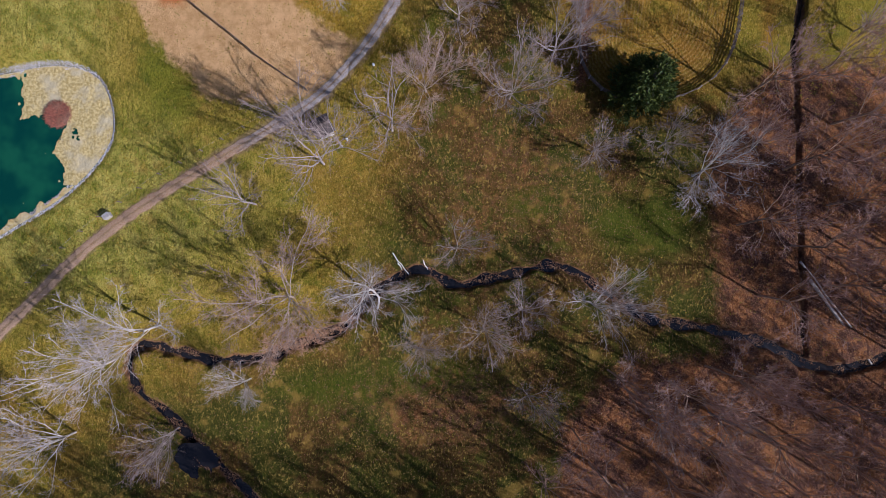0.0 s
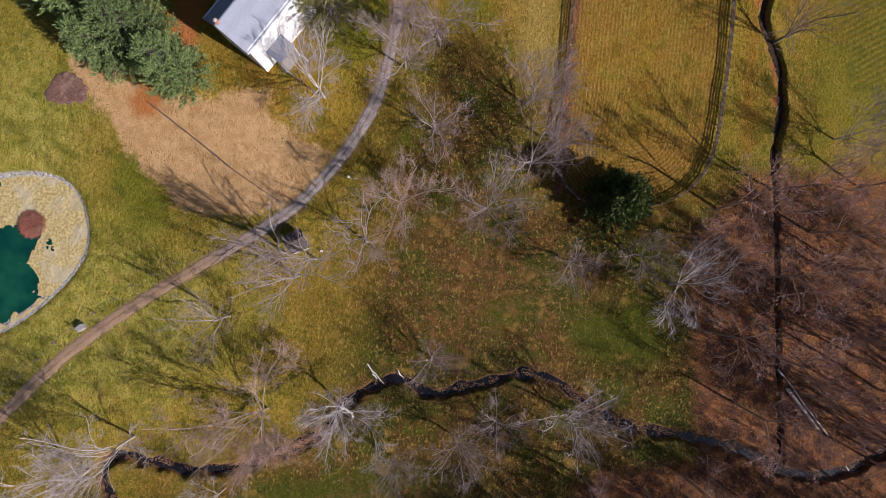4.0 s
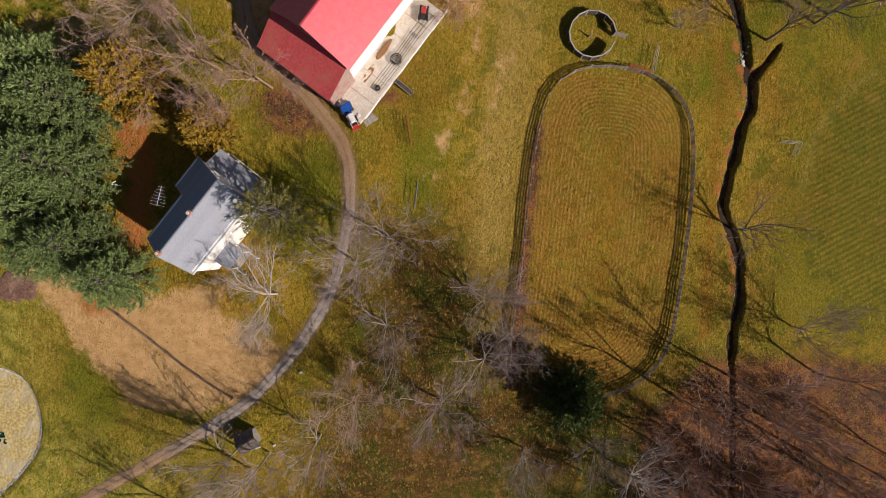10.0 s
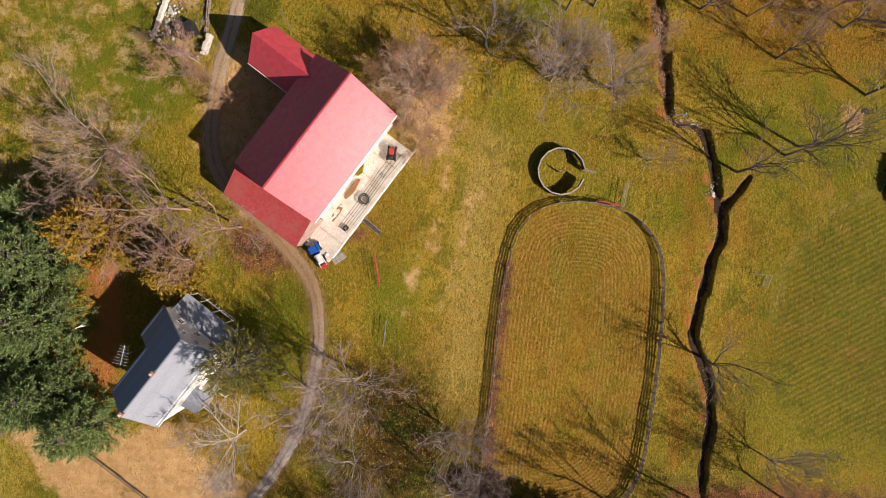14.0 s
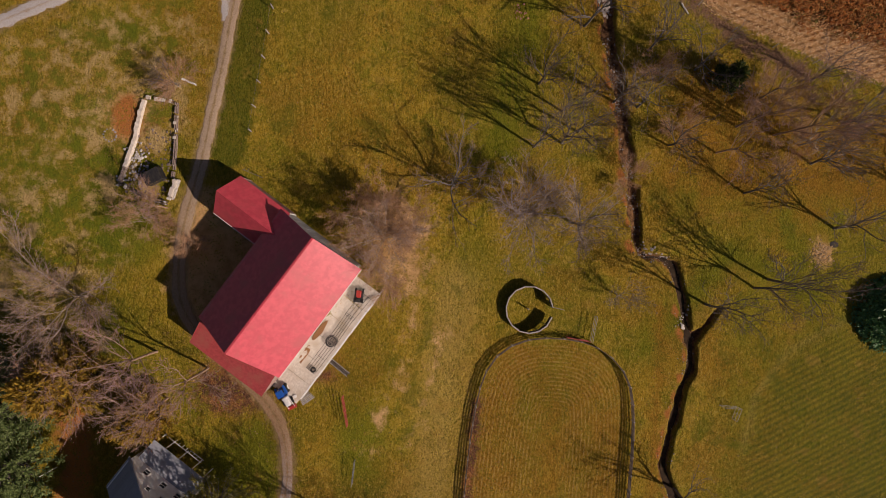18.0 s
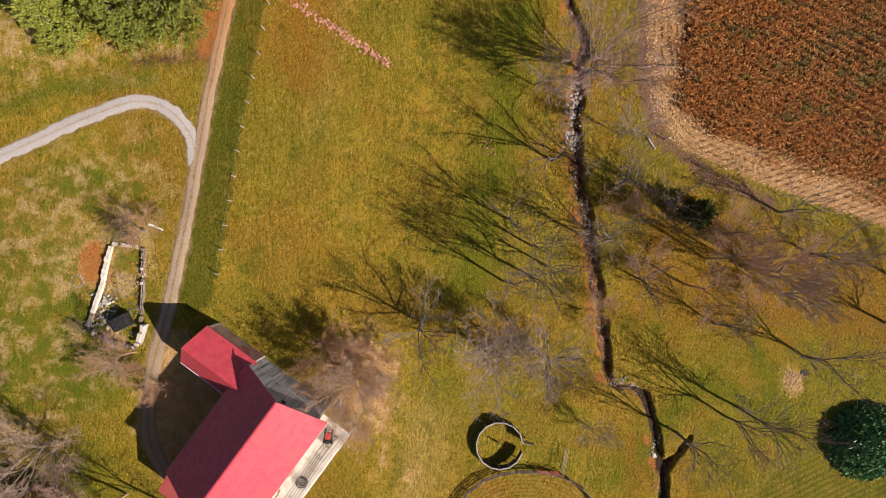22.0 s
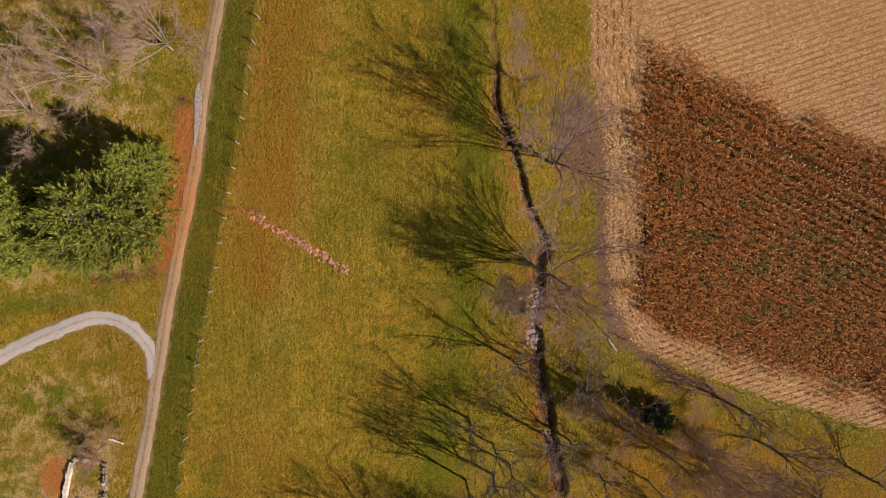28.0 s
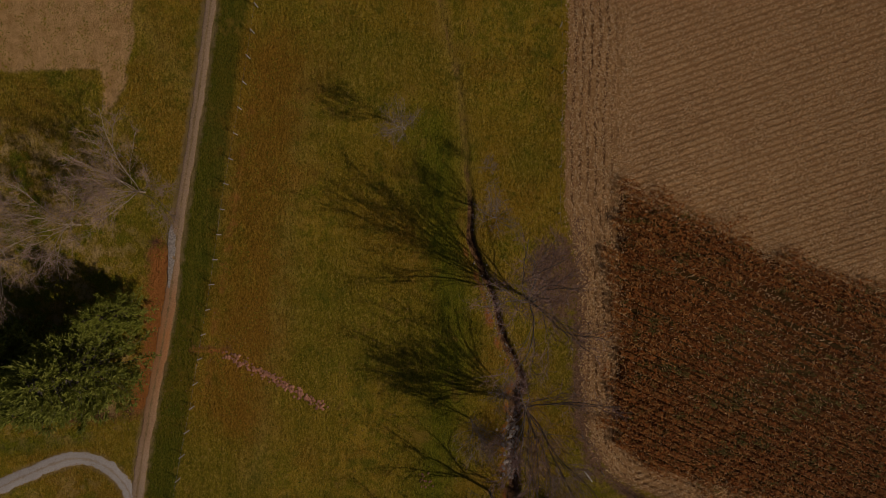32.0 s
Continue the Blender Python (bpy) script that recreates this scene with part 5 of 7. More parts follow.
def roof(name, quad, material, parent, t=0.08, ribs=0.0, label=""):
    """A roof plane: quad runs eave, eave, ridge, ridge; standing ribs run up the slope."""
    bm = bmesh.new()
    slab(bm, quad, t)
    ob = part(name, bm, material, parent, label)
    if ribs:
        a, b, c, d = (Vector(q) for q in quad)
        n = (b - a).cross(d - a).normalized()
        if n.z < 0:
            n = -n
        bm = bmesh.new()
        k = int((b - a).length / ribs)
        for i in range(k + 1):
            f = i / k
            p, q = a.lerp(b, f), d.lerp(c, f)
            s = (b - a).normalized() * 0.015
            slab(bm, [p - s + n * 0.008, p + s + n * 0.008, q + s + n * 0.008, q - s + n * 0.008], 0.012)
        part("ribs", bm, material, ob)
    return ob


def wall(name, pts, material, parent, t=0.15, label=""):
    """An upright wall of any outline, t thick."""
    bm = bmesh.new()
    n = (Vector(pts[1]) - Vector(pts[0])).cross(Vector(pts[2]) - Vector(pts[0])).normalized() * t
    a = [bm.verts.new(p) for p in pts]
    b = [bm.verts.new(Vector(p) - n) for p in pts]
    bm.faces.new(a)
    bm.faces.new(b[::-1])
    for i in range(len(pts)):
        j = (i + 1) % len(pts)
        bm.faces.new((a[i], b[i], b[j], a[j]))
    bmesh.ops.recalc_face_normals(bm, faces=bm.faces)
    return part(name, bm, material, parent, label)


barn = empty("barn", frame_of(BARN_O, BU, BV, BARN_Z), "large old bank barn with a bright red metal roof", "barn")
# in the barn's own axes: x along the ridge, y towards the yard, z from its floor
BL, BH, BE, BR = 14.6, 5.35, 6.5, 9.85
ov = 0.35
for x in (0.0, BL):
    wall("gable_wall", [(x, -4.5, -1.2), (x, BH, -1.2), (x, BH, BE - 0.1), (x, 0, BR - 0.15), (x, -4.5, BE + 0.4)], BARNWOOD, barn, 0.2 if x else -0.2)
wall("long_wall", [(0, -4.55, -1.2), (BL, -4.55, -1.2), (BL, -4.55, BE + 0.3), (0, -4.55, BE + 0.3)], WHITEWOOD, barn, -0.2, "white-painted wall to the forebay")
wall("long_wall", [(0, BH, -1.2), (BL, BH, -1.2), (BL, BH, BE - 0.1), (0, BH, BE - 0.1)], BARNWOOD, barn, 0.2)
dz = 0.627 * ov
roof("roof_slope", [(-ov, -BH - ov, BE - dz), (BL + ov, -BH - ov, BE - dz), (BL + ov, 0, BR), (-ov, 0, BR)], REDROOF, barn, ribs=0.9)
roof("roof_slope", [(-ov, BH + ov, BE - dz), (BL + ov, BH + ov, BE - dz), (BL + ov, 0, BR), (-ov, 0, BR)], REDROOF, barn, ribs=0.9)
box_part("ridge_cap", (-ov, BL + ov, -0.12, 0.12, BR - 0.02, BR + 0.05), REDROOF, barn)
box_part("fascia", (-ov, BL + ov, -BH - ov - 0.04, -BH - ov, BE - dz - 0.35, BE - dz - 0.02), WHITEWOOD, barn, label="white eave board")
# wing towards the yard
WX0, WX1, WE, WR, WY = 9.8, 14.9, 4.5, 7.3, 12.3
WM = (WX0 + WX1) / 2
wall("wing_gable", [(WX0, WY - 0.3, -1), (WX1, WY - 0.3, -1), (WX1, WY - 0.3, WE - 0.05), (WM, WY - 0.3, WR - 0.12), (WX0, WY - 0.3, WE - 0.05)], BARNWOOD, barn, 0.2)
wall("wing_wall", [(WX0 + 0.2, BH, -1), (WX0 + 0.2, WY - 0.3, -1), (WX0 + 0.2, WY - 0.3, WE), (WX0 + 0.2, BH, WE)], BARNWOOD, barn, 0.15)
wall("wing_wall", [(WX1 - 0.2, BH, -1), (WX1 - 0.2, WY - 0.3, -1), (WX1 - 0.2, WY - 0.3, WE), (WX1 - 0.2, BH, WE)], BARNWOOD, barn, -0.15)
roof("wing_roof", [(WX0 - 0.25, WY, WE - 0.2), (WX0 - 0.25, BH - 0.3, WE - 0.2), (WM, BH - 1.6, WR), (WM, WY, WR)], REDROOF, barn)
roof("wing_roof", [(WX1 + 0.04, WY, WE - 0.05), (WX1 + 0.04, BH - 0.3, WE - 0.05), (WM, BH - 1.6, WR), (WM, WY, WR)], REDROOF, barn)
box_part("wing_gutter", (WX0 - 0.32, WX0 - 0.24, BH, WY, WE - 0.3, WE - 0.2), WHITEWOOD, barn, label="white gutter")
door = box_part("barn_door", (WX0 + 0.12, WX0 + 0.2, 7.2, 9.6, -0.4, 2.6), GREYWOOD, barn, label="grey board door standing ajar")
# lean-to at the south end
roof("lean_to_roof", [(-4.3, -BH + 0.2, 4.0), (-4.3, BH + 0.1, 4.0), (-0.02, BH + 0.1, BE - 0.4), (-0.02, -BH + 0.2, BE - 0.4)], RUSTROOF, barn, ribs=0.45, label="dull weathered red ribbed roof")
wall("lean_to_wall", [(-4.1, -BH + 0.3, -1.2), (-4.1, BH, -1.2), (-4.1, BH, 3.95), (-4.1, -BH + 0.3, 3.95)], BARNWOOD, barn, -0.15)
for y in (-BH + 0.3, BH):
    wall("lean_to_end", [(-4.1, y, -1.2), (0, y, -1.2), (0, y, BE - 0.6), (-4.1, y, 3.9)], BARNWOOD, barn, 0.15 if y < 0 else -0.15)
# weathered grey boarding on the north end, coloured lighter to stand in for grazing sun, with a small dark opening
# under the ridge
OLDBOARD = speckled("sunlit_grey_boards", (0.52, 0.525, 0.54), (0.36, 0.36, 0.375), 5, (0.44, 0.42, 0.40), 0.9, vary=0.35, height=0.02)


def gable_top(y):
    return BR - 0.3 - abs(y) * (BR - BE) / BH


def upright_board(x, y0, y1, z0, top0, top1, proud):
    bm = bmesh.new()
    ring = [(y0, z0), (y1, z0), (y1, top1), (y0, top0)]
    lo = [bm.verts.new((x, *p)) for p in ring]
    hi = [bm.verts.new((x + proud, *p)) for p in ring]
    bm.faces.new(hi)
    for i in range(4):
        j = (i + 1) % 4
        bm.faces.new((lo[i], lo[j], hi[j], hi[i]))
    bmesh.ops.recalc_face_normals(bm, faces=bm.faces)
    part("board", bm, OLDBOARD, barn)


_r = random.Random(23)
for _z0, _z1 in ((-1.2, 2.1), (2.16, 4.6), (4.66, 12.0)):
    _y = -4.55
    while _y < BH - 0.05:
        _w = min(_r.uniform(0.24, 0.36), BH - _y)
        _t0, _t1 = min(_z1, gable_top(_y)), min(_z1, gable_top(_y + _w - 0.015))
        if min(_t0, _t1) > _z0 + 0.05 and not (_z0 > 4 and -0.75 < _y < -0.2):
            upright_board(BL + 0.002, _y, _y + _w - 0.015, _z0, _t0, _t1, _r.uniform(0.025, 0.055))
        _y += _w
    _y = BH
    while _y < WY - 0.35:
        _w = _r.uniform(0.24, 0.36)
        if _z0 < 4:
            upright_board(WX1 - 0.198, _y, min(_y + _w - 0.015, WY - 0.3), _z0, min(_z1, WE - 0.1), min(_z1, WE - 0.1), _r.uniform(0.025, 0.055))
        _y += _w
upright_board(BL + 0.002, -0.75, -0.2, 4.66, 7.6, 7.6, 0.03)
upright_board(BL + 0.002, -0.75, -0.2, 8.5, gable_top(-0.75), gable_top(-0.2), 0.03)
box_part("loft_opening", (BL + 0.01, BL + 0.06, -0.74, -0.21, 7.65, 8.45), BLACKSTEEL, barn, 0.005, label="small dark loft opening")
box_part("corner_board", (WX1 - 0.2, WX1 - 0.08, BH - 0.08, BH + 0.08, -1.0, WE - 0.1), WHITEWOOD, barn, label="pale corner board")
V, F = [], []
tube(V, F, [(WX1 + 1.1, WY - 1.0, -1), (WX1 + 1.1, WY - 1.0, 7.4)], 0.04, 0.03, 5)
tube(V, F, [(WX1 + 1.0, WY - 1.0, 6.2), (WX1 + 1.5, WY - 1.0, 6.2)], 0.03, 0.03, 4)
tube(V, F, [(WX1 + 1.0, WY - 1.0, 7.3), (WX1 + 1.4, WY - 1.1, 7.3)], 0.03, 0.03, 4)
tagged(hang("mast", mesh_of("mast", V, F, STEEL), barn), "thin grey steel mast beside the barn")


# ---- the house ----
HU, HV = Vector((0.617, 0.787, 0)), Vector((0.787, -0.617, 0))
HOUSE_O = Vector((-21.1, 40.75, 0))
HZ = 1.55
house = empty("house", frame_of(HOUSE_O, HU, HV, HZ), "two-storey white farmhouse with grey shingle roof", "house")
HL, HW, HE, HR, EX = 9.95, 3.0, 6.75, 9.05, 4.95
sl = (HR - HE) / HW
for x in (0.0, HL):
    wall("gable_wall", [(x, -HW, -1), (x, HW if not x else EX, -1), (x, HW if not x else EX, HE if not x else HR - sl * EX), (x, 0, HR - 0.1), (x, -HW, HE)], SIDING, house, 0.15 if x else -0.15)
wall("front_wall", [(0, -HW, -1), (HL, -HW, -1), (HL, -HW, HE), (0, -HW, HE)], SIDING, house, -0.15)
wall("back_wall", [(0, HW, -1), (HL - 4, HW, -1), (HL - 4, HW, HE), (0, HW, HE)], SIDING, house, 0.15)
wall("ell_wall", [(HL - 4, EX, -1), (HL, EX, -1), (HL, EX, HR - sl * EX), (HL - 4, EX, HR - sl * EX)], SIDING, house, 0.15)
wall("ell_end", [(HL - 4, HW, -1), (HL - 4, EX, -1), (HL - 4, EX, HR - sl * EX - 0.1), (HL - 4, HW, HE)], SIDING, house, -0.15)
o = 0.3


def shingled(name, x0, x1, y_eave, y_ridge, z_eave, z_ridge, parent):
    """A shingle roof plane laid in overlapping courses."""
    ob = roof(name, [(x0, y_eave, z_eave), (x1, y_eave, z_eave), (x1, y_ridge, z_ridge), (x0, y_ridge, z_ridge)], SHINGLE, parent, 0.12)
    n = int(abs(y_eave - y_ridge) / 0.32)
    for i in range(n):
        f, g = i / n, (i + 1) / n
        ya, yb = y_eave + (y_ridge - y_eave) * f, y_eave + (y_ridge - y_eave) * g
        za, zb = z_eave + (z_ridge - z_eave) * f, z_eave + (z_ridge - z_eave) * g
        bm = bmesh.new()
        slab(bm, [(x0, ya, za + 0.026), (x1, ya, za + 0.026), (x1, yb, zb + 0.014), (x0, yb, zb + 0.014)], 0.014)
        part("shingle_course", bm, SHINGLE, ob)
    return ob


shingled("roof_slope", -o, HL + o, -HW - o, 0, HE - sl * o, HR, house)
shingled("roof_slope", -o, HL - 4.0, HW + o, 0, HE - sl * o, HR, house)
shingled("roof_slope", HL - 4.0, HL + o, EX + o, 0, HR - sl * (EX + o), HR, house)
box_part("ridge_cap", (-o, HL + o, -0.1, 0.1, HR + 0.02, HR + 0.07), SHINGLE, house)
for y in (-HW - o - 0.06, HW + o):
    box_part("gutter", (-o, HL + o if y < 0 else HL - 4.0, y, y + 0.06, HE - sl * o - 0.12, HE - sl * o), WHITEWOOD, house)
box_part("gutter", (HL - 4.0, HL + o, EX + o, EX + o + 0.06, HR - sl * (EX + o) - 0.12, HR - sl * (EX + o)), WHITEWOOD, house)


def window(x, y, z, w, h, face, parent):
    """A sash window set in a wall: frame, sill and dark panes. face 0: front, 1: end."""
    m = pose(x, y, z, 0, 0, 0 if face == 0 else 90)
    bm = bmesh.new()
    for a in (-w / 2 - 0.08, w / 2):
        box(bm, a, a + 0.08, -0.06, 0.04, 0, h, 0.005)
    box(bm, -w / 2 - 0.08, w / 2 + 0.08, -0.06, 0.04, h, h + 0.08, 0.005)
    box(bm, -w / 2, w / 2, -0.04, 0.03, h / 2 - 0.03, h / 2 + 0.03, 0.005)
    fr = part("window", bm, WHITEWOOD, parent, "white sash window", m)
    box_part("sill", (-w / 2 - 0.12, w / 2 + 0.12, -0.12, 0.04, -0.06, 0.0), WHITEWOOD, fr)
    for k in (0, 1):
        box_part("pane", (-w / 2, w / 2, -0.022, -0.012, k * h / 2 + 0.03, (k + 1) * h / 2 - 0.03), DARKGLASS, fr, 0)


for x in (1.6, 4.2, 7.2):
    for z in (1.0, 4.2):
        window(x, -HW - 0.01, z, 0.8, 1.45, 0, house)
for y in (-1.9, 0.2, 2.6):
    window(HL + 0.01, y, 4.5, 0.62, 0.85, 1, house)
for y in (-0.8, 1.0):
    window(HL + 0.01, y, 6.5, 0.45, 0.55, 1, house)


def chimney(x, y, z0, z1):
    bm = bmesh.new()
    box(bm, -0.2, 0.2, -0.2, 0.2, z0, z1, 0.015)
    ch = part("chimney", bm, BRICK, house, "short red brick chimney", pose(x, y, 0))
    box_part("cap", (-0.25, 0.25, -0.25, 0.25, z1, z1 + 0.08), BRICK, ch)
    box_part("flue", (-0.12, 0.12, -0.12, 0.12, z1 + 0.1, z1 + 0.3), CONCRETE, ch)


chimney(0.15, 0.0, HR - 0.6, HR + 0.4)
chimney(5.6, 0.1, HR - 0.5, HR + 0.35)
# north-end porch with its own shed roof, steps and rail
roof("porch_roof", [(HL + 2.4, -HW + 0.1, 3.2), (HL + 2.4, EX - 0.3, 3.2), (HL + 0.02, EX - 0.3, 3.9), (HL + 0.02, -HW + 0.1, 3.9)], SHINGLE, house, 0.12)
for y in (-HW + 0.3, -1.0, 1.0, 3.0, EX - 0.5):
    box_part("porch_post", (HL + 2.15, HL + 2.27, y - 0.06, y + 0.06, -0.8, 3.15), WHITEWOOD, house)
box_part("porch_floor", (HL, HL + 2.6, -HW, EX - 0.3, 0.1, 0.25), GREYWOOD, house)
for i in range(9):
    box_part("deck_board", (HL + 2.62 + 0.16 * i, HL + 2.76 + 0.16 * i, -HW - 1.6, -HW + 1.0, 0.1, 0.16), GREYWOOD, house)
for i in range(4):
    box_part("step", (HL + 2.6, HL + 4.1, -HW - 1.9 - 0.3 * i, -HW - 1.62 - 0.3 * i, -0.1 - 0.17 * i, -0.05 - 0.17 * i), GREYWOOD, house)
for i in range(7):
    box_part("rail", (HL + 2.4, HL + 2.48, -0.4 + 0.55 * i, -0.33 + 0.55 * i, 0.2, 1.2), WHITEWOOD, house)
for z in (0.5, 1.15):
    box_part("rail", (HL + 2.36, HL + 2.44, -1.2, EX - 0.4, z, z + 0.08), WHITEWOOD, house)
# front porch
roof("porch_roof", [(1.5, -HW - 2.1, 3.0), (4.3, -HW - 2.1, 3.0), (4.3, -HW, 3.6), (1.5, -HW, 3.6)], SHINGLE, house, 0.12)
for x in (1.6, 4.2):
    box_part("porch_post", (x - 0.07, x + 0.07, -HW - 2.0, -HW - 1.86, -0.6, 2.98), WHITEWOOD, house)
    box_part("handrail", (x - 0.05, x + 0.05, -HW - 3.3, -HW - 2.0, 0.85, 0.95), WHITEWOOD, house)
    box_part("newel", (x - 0.06, x + 0.06, -HW - 3.3, -HW - 3.18, -0.9, 1.0), WHITEWOOD, house)
box_part("porch_floor", (1.4, 4.4, -HW - 2.1, -HW, 0.1, 0.24), GREYWOOD, house)
for i in range(4):
    box_part("step", (1.7, 4.1, -HW - 2.4 - 0.3 * i, -HW - 2.1 - 0.3 * i, -0.2 - 0.18 * i, -0.06 - 0.18 * i), GREYWOOD, house)


def antenna(x, y, z):
    """A roof aerial: mast, boom and a row of cross rods."""
    t = empty("antenna", house.matrix_basis @ pose(x, y, z, 0, 0, 25), "spindly white television aerial on a mast", "antenna")
    V, F = [], []
    tube(V, F, [(0, 0, -6), (0, 0, 2.4)], 0.03, 0.025, 5)
    hang("mast", mesh_of("mast", V, F, STEEL), t)
    V, F = [], []
    tube(V, F, [(-1.1, 0, 2.3), (1.1, 0, 2.3)], 0.025, 0.025, 4)
    hang("boom", mesh_of("boom", V, F, WHITEPAINT), t)
    for i in range(7):
        V, F = [], []
        w = 0.9 - 0.08 * i
        tube(V, F, [(-1.0 + 0.33 * i, -w, 2.32), (-1.0 + 0.33 * i, w, 2.32)], 0.014, 0.014, 4)
        hang("rod", mesh_of("rod", V, F, WHITEPAINT), t)


antenna(4.9, 4.0, 6.5)


# ---- fences, pen and gates ----
BLOCKS = {}


def bar(name, a, b, w, h, material, parent, label="", taper=1.0):
    """A post, rail or plank from a to b; alike ones share one mesh."""
    key = (round(w, 3), round(h, 3), material.name)
    if key not in BLOCKS:
        bm = bmesh.new()
        vs = box(bm, 0, 1, -w / 2, w / 2, -h / 2, h / 2)
        bmesh.ops.bevel(bm, geom=[e for e in bm.edges if abs(e.verts[0].co.x - e.verts[1].co.x) > 0.5], offset=min(w, h) * 0.18, segments=1, affect="EDGES")
        me = bpy.data.meshes.new(name)
        bm.to_mesh(me)
        bm.free()
        me.materials.append(material)
        BLOCKS[key] = me
    a, b = Vector(a), Vector(b)
    d = b - a
    x = d.normalized()
    y = (Vector((0, 0, 1)).cross(x) if abs(x.z) < 0.95 else Vector((0, 1, 0)).cross(x)).normalized()
    z = x.cross(y)
    m = Matrix(((x.x * d.length, y.x, z.x, a.x), (x.y * d.length, y.y, z.y, a.y), (x.z * d.length, y.z, z.z, a.z), (0, 0, 0, 1)))
    return hang(name, BLOCKS[key], parent, m, label)


def spaced(line, step, closed=False):
    line = np.vstack([line, line[:1]]) if closed else np.asarray(line, float)
    s = np.r_[0, np.cumsum(np.linalg.norm(np.diff(line, axis=0), axis=1))]
    n = max(1, round(s[-1] / step))
    t = np.linspace(0, s[-1], n + 1)
    return np.stack([np.interp(t, s, line[:, 0]), np.interp(t, s, line[:, 1])], -1)


def fence(name, line, step, height, rails, post_w, post_mat, rail_mat, label, rail_wh=(0.04, 0.13), closed=False, seed=0, skip=()):
    rnd = random.Random(seed)
    pts = spaced(line, step, closed)
    t = empty(name, Matrix(), label, "fence")
    tops = []
    for i, (x, y) in enumerate(pts):
        z = at(x, y)
        lx, ly = rnd.uniform(-0.05, 0.05), rnd.uniform(-0.05, 0.05)
        tops.append((x, y, z))
        if not (closed and i == len(pts) - 1):
            bar("post", (x, y, z - 0.3), (x + lx, y + ly, z + height + rnd.uniform(-0.04, 0.08)), post_w, post_w, post_mat, t)
    for i, (a, b) in enumerate(zip(tops, tops[1:])):
        if i in skip:
            continue
        for r in rails:
            bar("rail", (a[0], a[1], a[2] + r + rnd.uniform(-0.03, 0.03)), (b[0], b[1], b[2] + r + rnd.uniform(-0.03, 0.03)), *rail_wh, rail_mat, t)
    return t


def gate(name, a, b, height, bars, mat, label, lift=0.15, w=0.05):
    """A tube gate between two places: stiles, rails and a brace."""
    a, b = (Vector((*p, at(*p) + lift)) for p in (a, b))
    t = empty(name, Matrix(), label, "gate")
    up = Vector((0, 0, height))
    for p in (a, b, a.lerp(b, 0.5)):
        bar("stile", p, p + up, w, w, mat, t)
    for i in range(bars):
        o = up * (i / (bars - 1))
        bar("rail", a + o, b + o, w, w, mat, t)
    return t


OLDRAIL = speckled("old_rail_wood", (0.22, 0.17, 0.135), (0.12, 0.09, 0.07), 6, vary=0.3)
fence("paddock_fence", ARENA, 2.3, 1.1, (0.24, 0.50, 0.76, 1.02), 0.16, GREYWOOD, OLDRAIL, "weathered four-rail wooden fence round the oval riding ring", closed=True, seed=1, rail_wh=(0.06, 0.13))
gate("ring_gate", (33.0, 65.0), (36.0, 64.4), 1.2, 5, REDSTEEL, "red tube gate in the riding ring fence")
gate("open_gate", (36.3, 64.3), (36.9, 67.6), 1.15, 3, GREYWOOD, "pale wooden gate standing open beside the ring")
gate("red_gate", (5.5, 54.3), (4.9, 58.0), 1.1, 5, REDSTEEL, "rust-red farm gate standing on the grass")
gate("field_gate", (53.6, 55.8), (55.9, 55.6), 1.2, 3, GREYWOOD, "small grey wooden rail panel in the pasture")
gate("field_gate", (55.9, 55.6), (55.3, 54.0), 1.2, 3, GREYWOOD, "small grey wooden rail panel in the pasture")
gate("wire_gate", (5.9, 46.6), (6.3, 49.8), 1.1, 3, STEEL, "thin grey gate frame on the lawn")
fence("pasture_fence", [(-6.3, 90.5), (-3.0, 107.7), (-0.9, 116.5), (2.0, 129.8), (4.4, 142.8), (7.4, 156.2), (12.6, 182)], 3.05, 1.15, (1.05,), 0.11, GREYWOOD, STEEL,
      "line of grey wooden posts with wire along the lane", rail_wh=(0.012, 0.012), seed=2)
fence("field_fence", [(44.6, 178), (44.7, 156.4), (44.0, 139.7), (45.3, 123.8), (45.7, 116), (47.0, 109.5), (50.8, 104.4), (58.9, 101.4), (72, 96.5), (90, 91)], 5.6, 1.15, (1.0,), 0.10, GREYWOOD, STEEL,
      "sparse grey posts with wire along the maize field", rail_wh=(0.012, 0.012), seed=3)
fence("lane_fence", [(-17.1, 22.4), (-21.9, 19.2), (-27.7, 16.1), (-35.9, 11.7), (-39.6, 9.2), (-46.1, 4.3), (-52.5, -2)], 3.2, 0.95, (0.85,), 0.11, OLDRAIL, GREYWOOD,
      "low post fence with a pale rope beside the track", rail_wh=(0.012, 0.012), seed=4)
fence("rail_fence", [(-33, 34.5), (-30.2, 32.3), (-26, 29), (-22.8, 26.3), (-19, 23.7), (-17.1, 22.5)], 2.6, 0.75, (0.3, 0.6), 0.12, OLDRAIL, OLDRAIL,
      "low weathered split-rail fence across the bare lawn", rail_wh=(0.07, 0.12), seed=5)


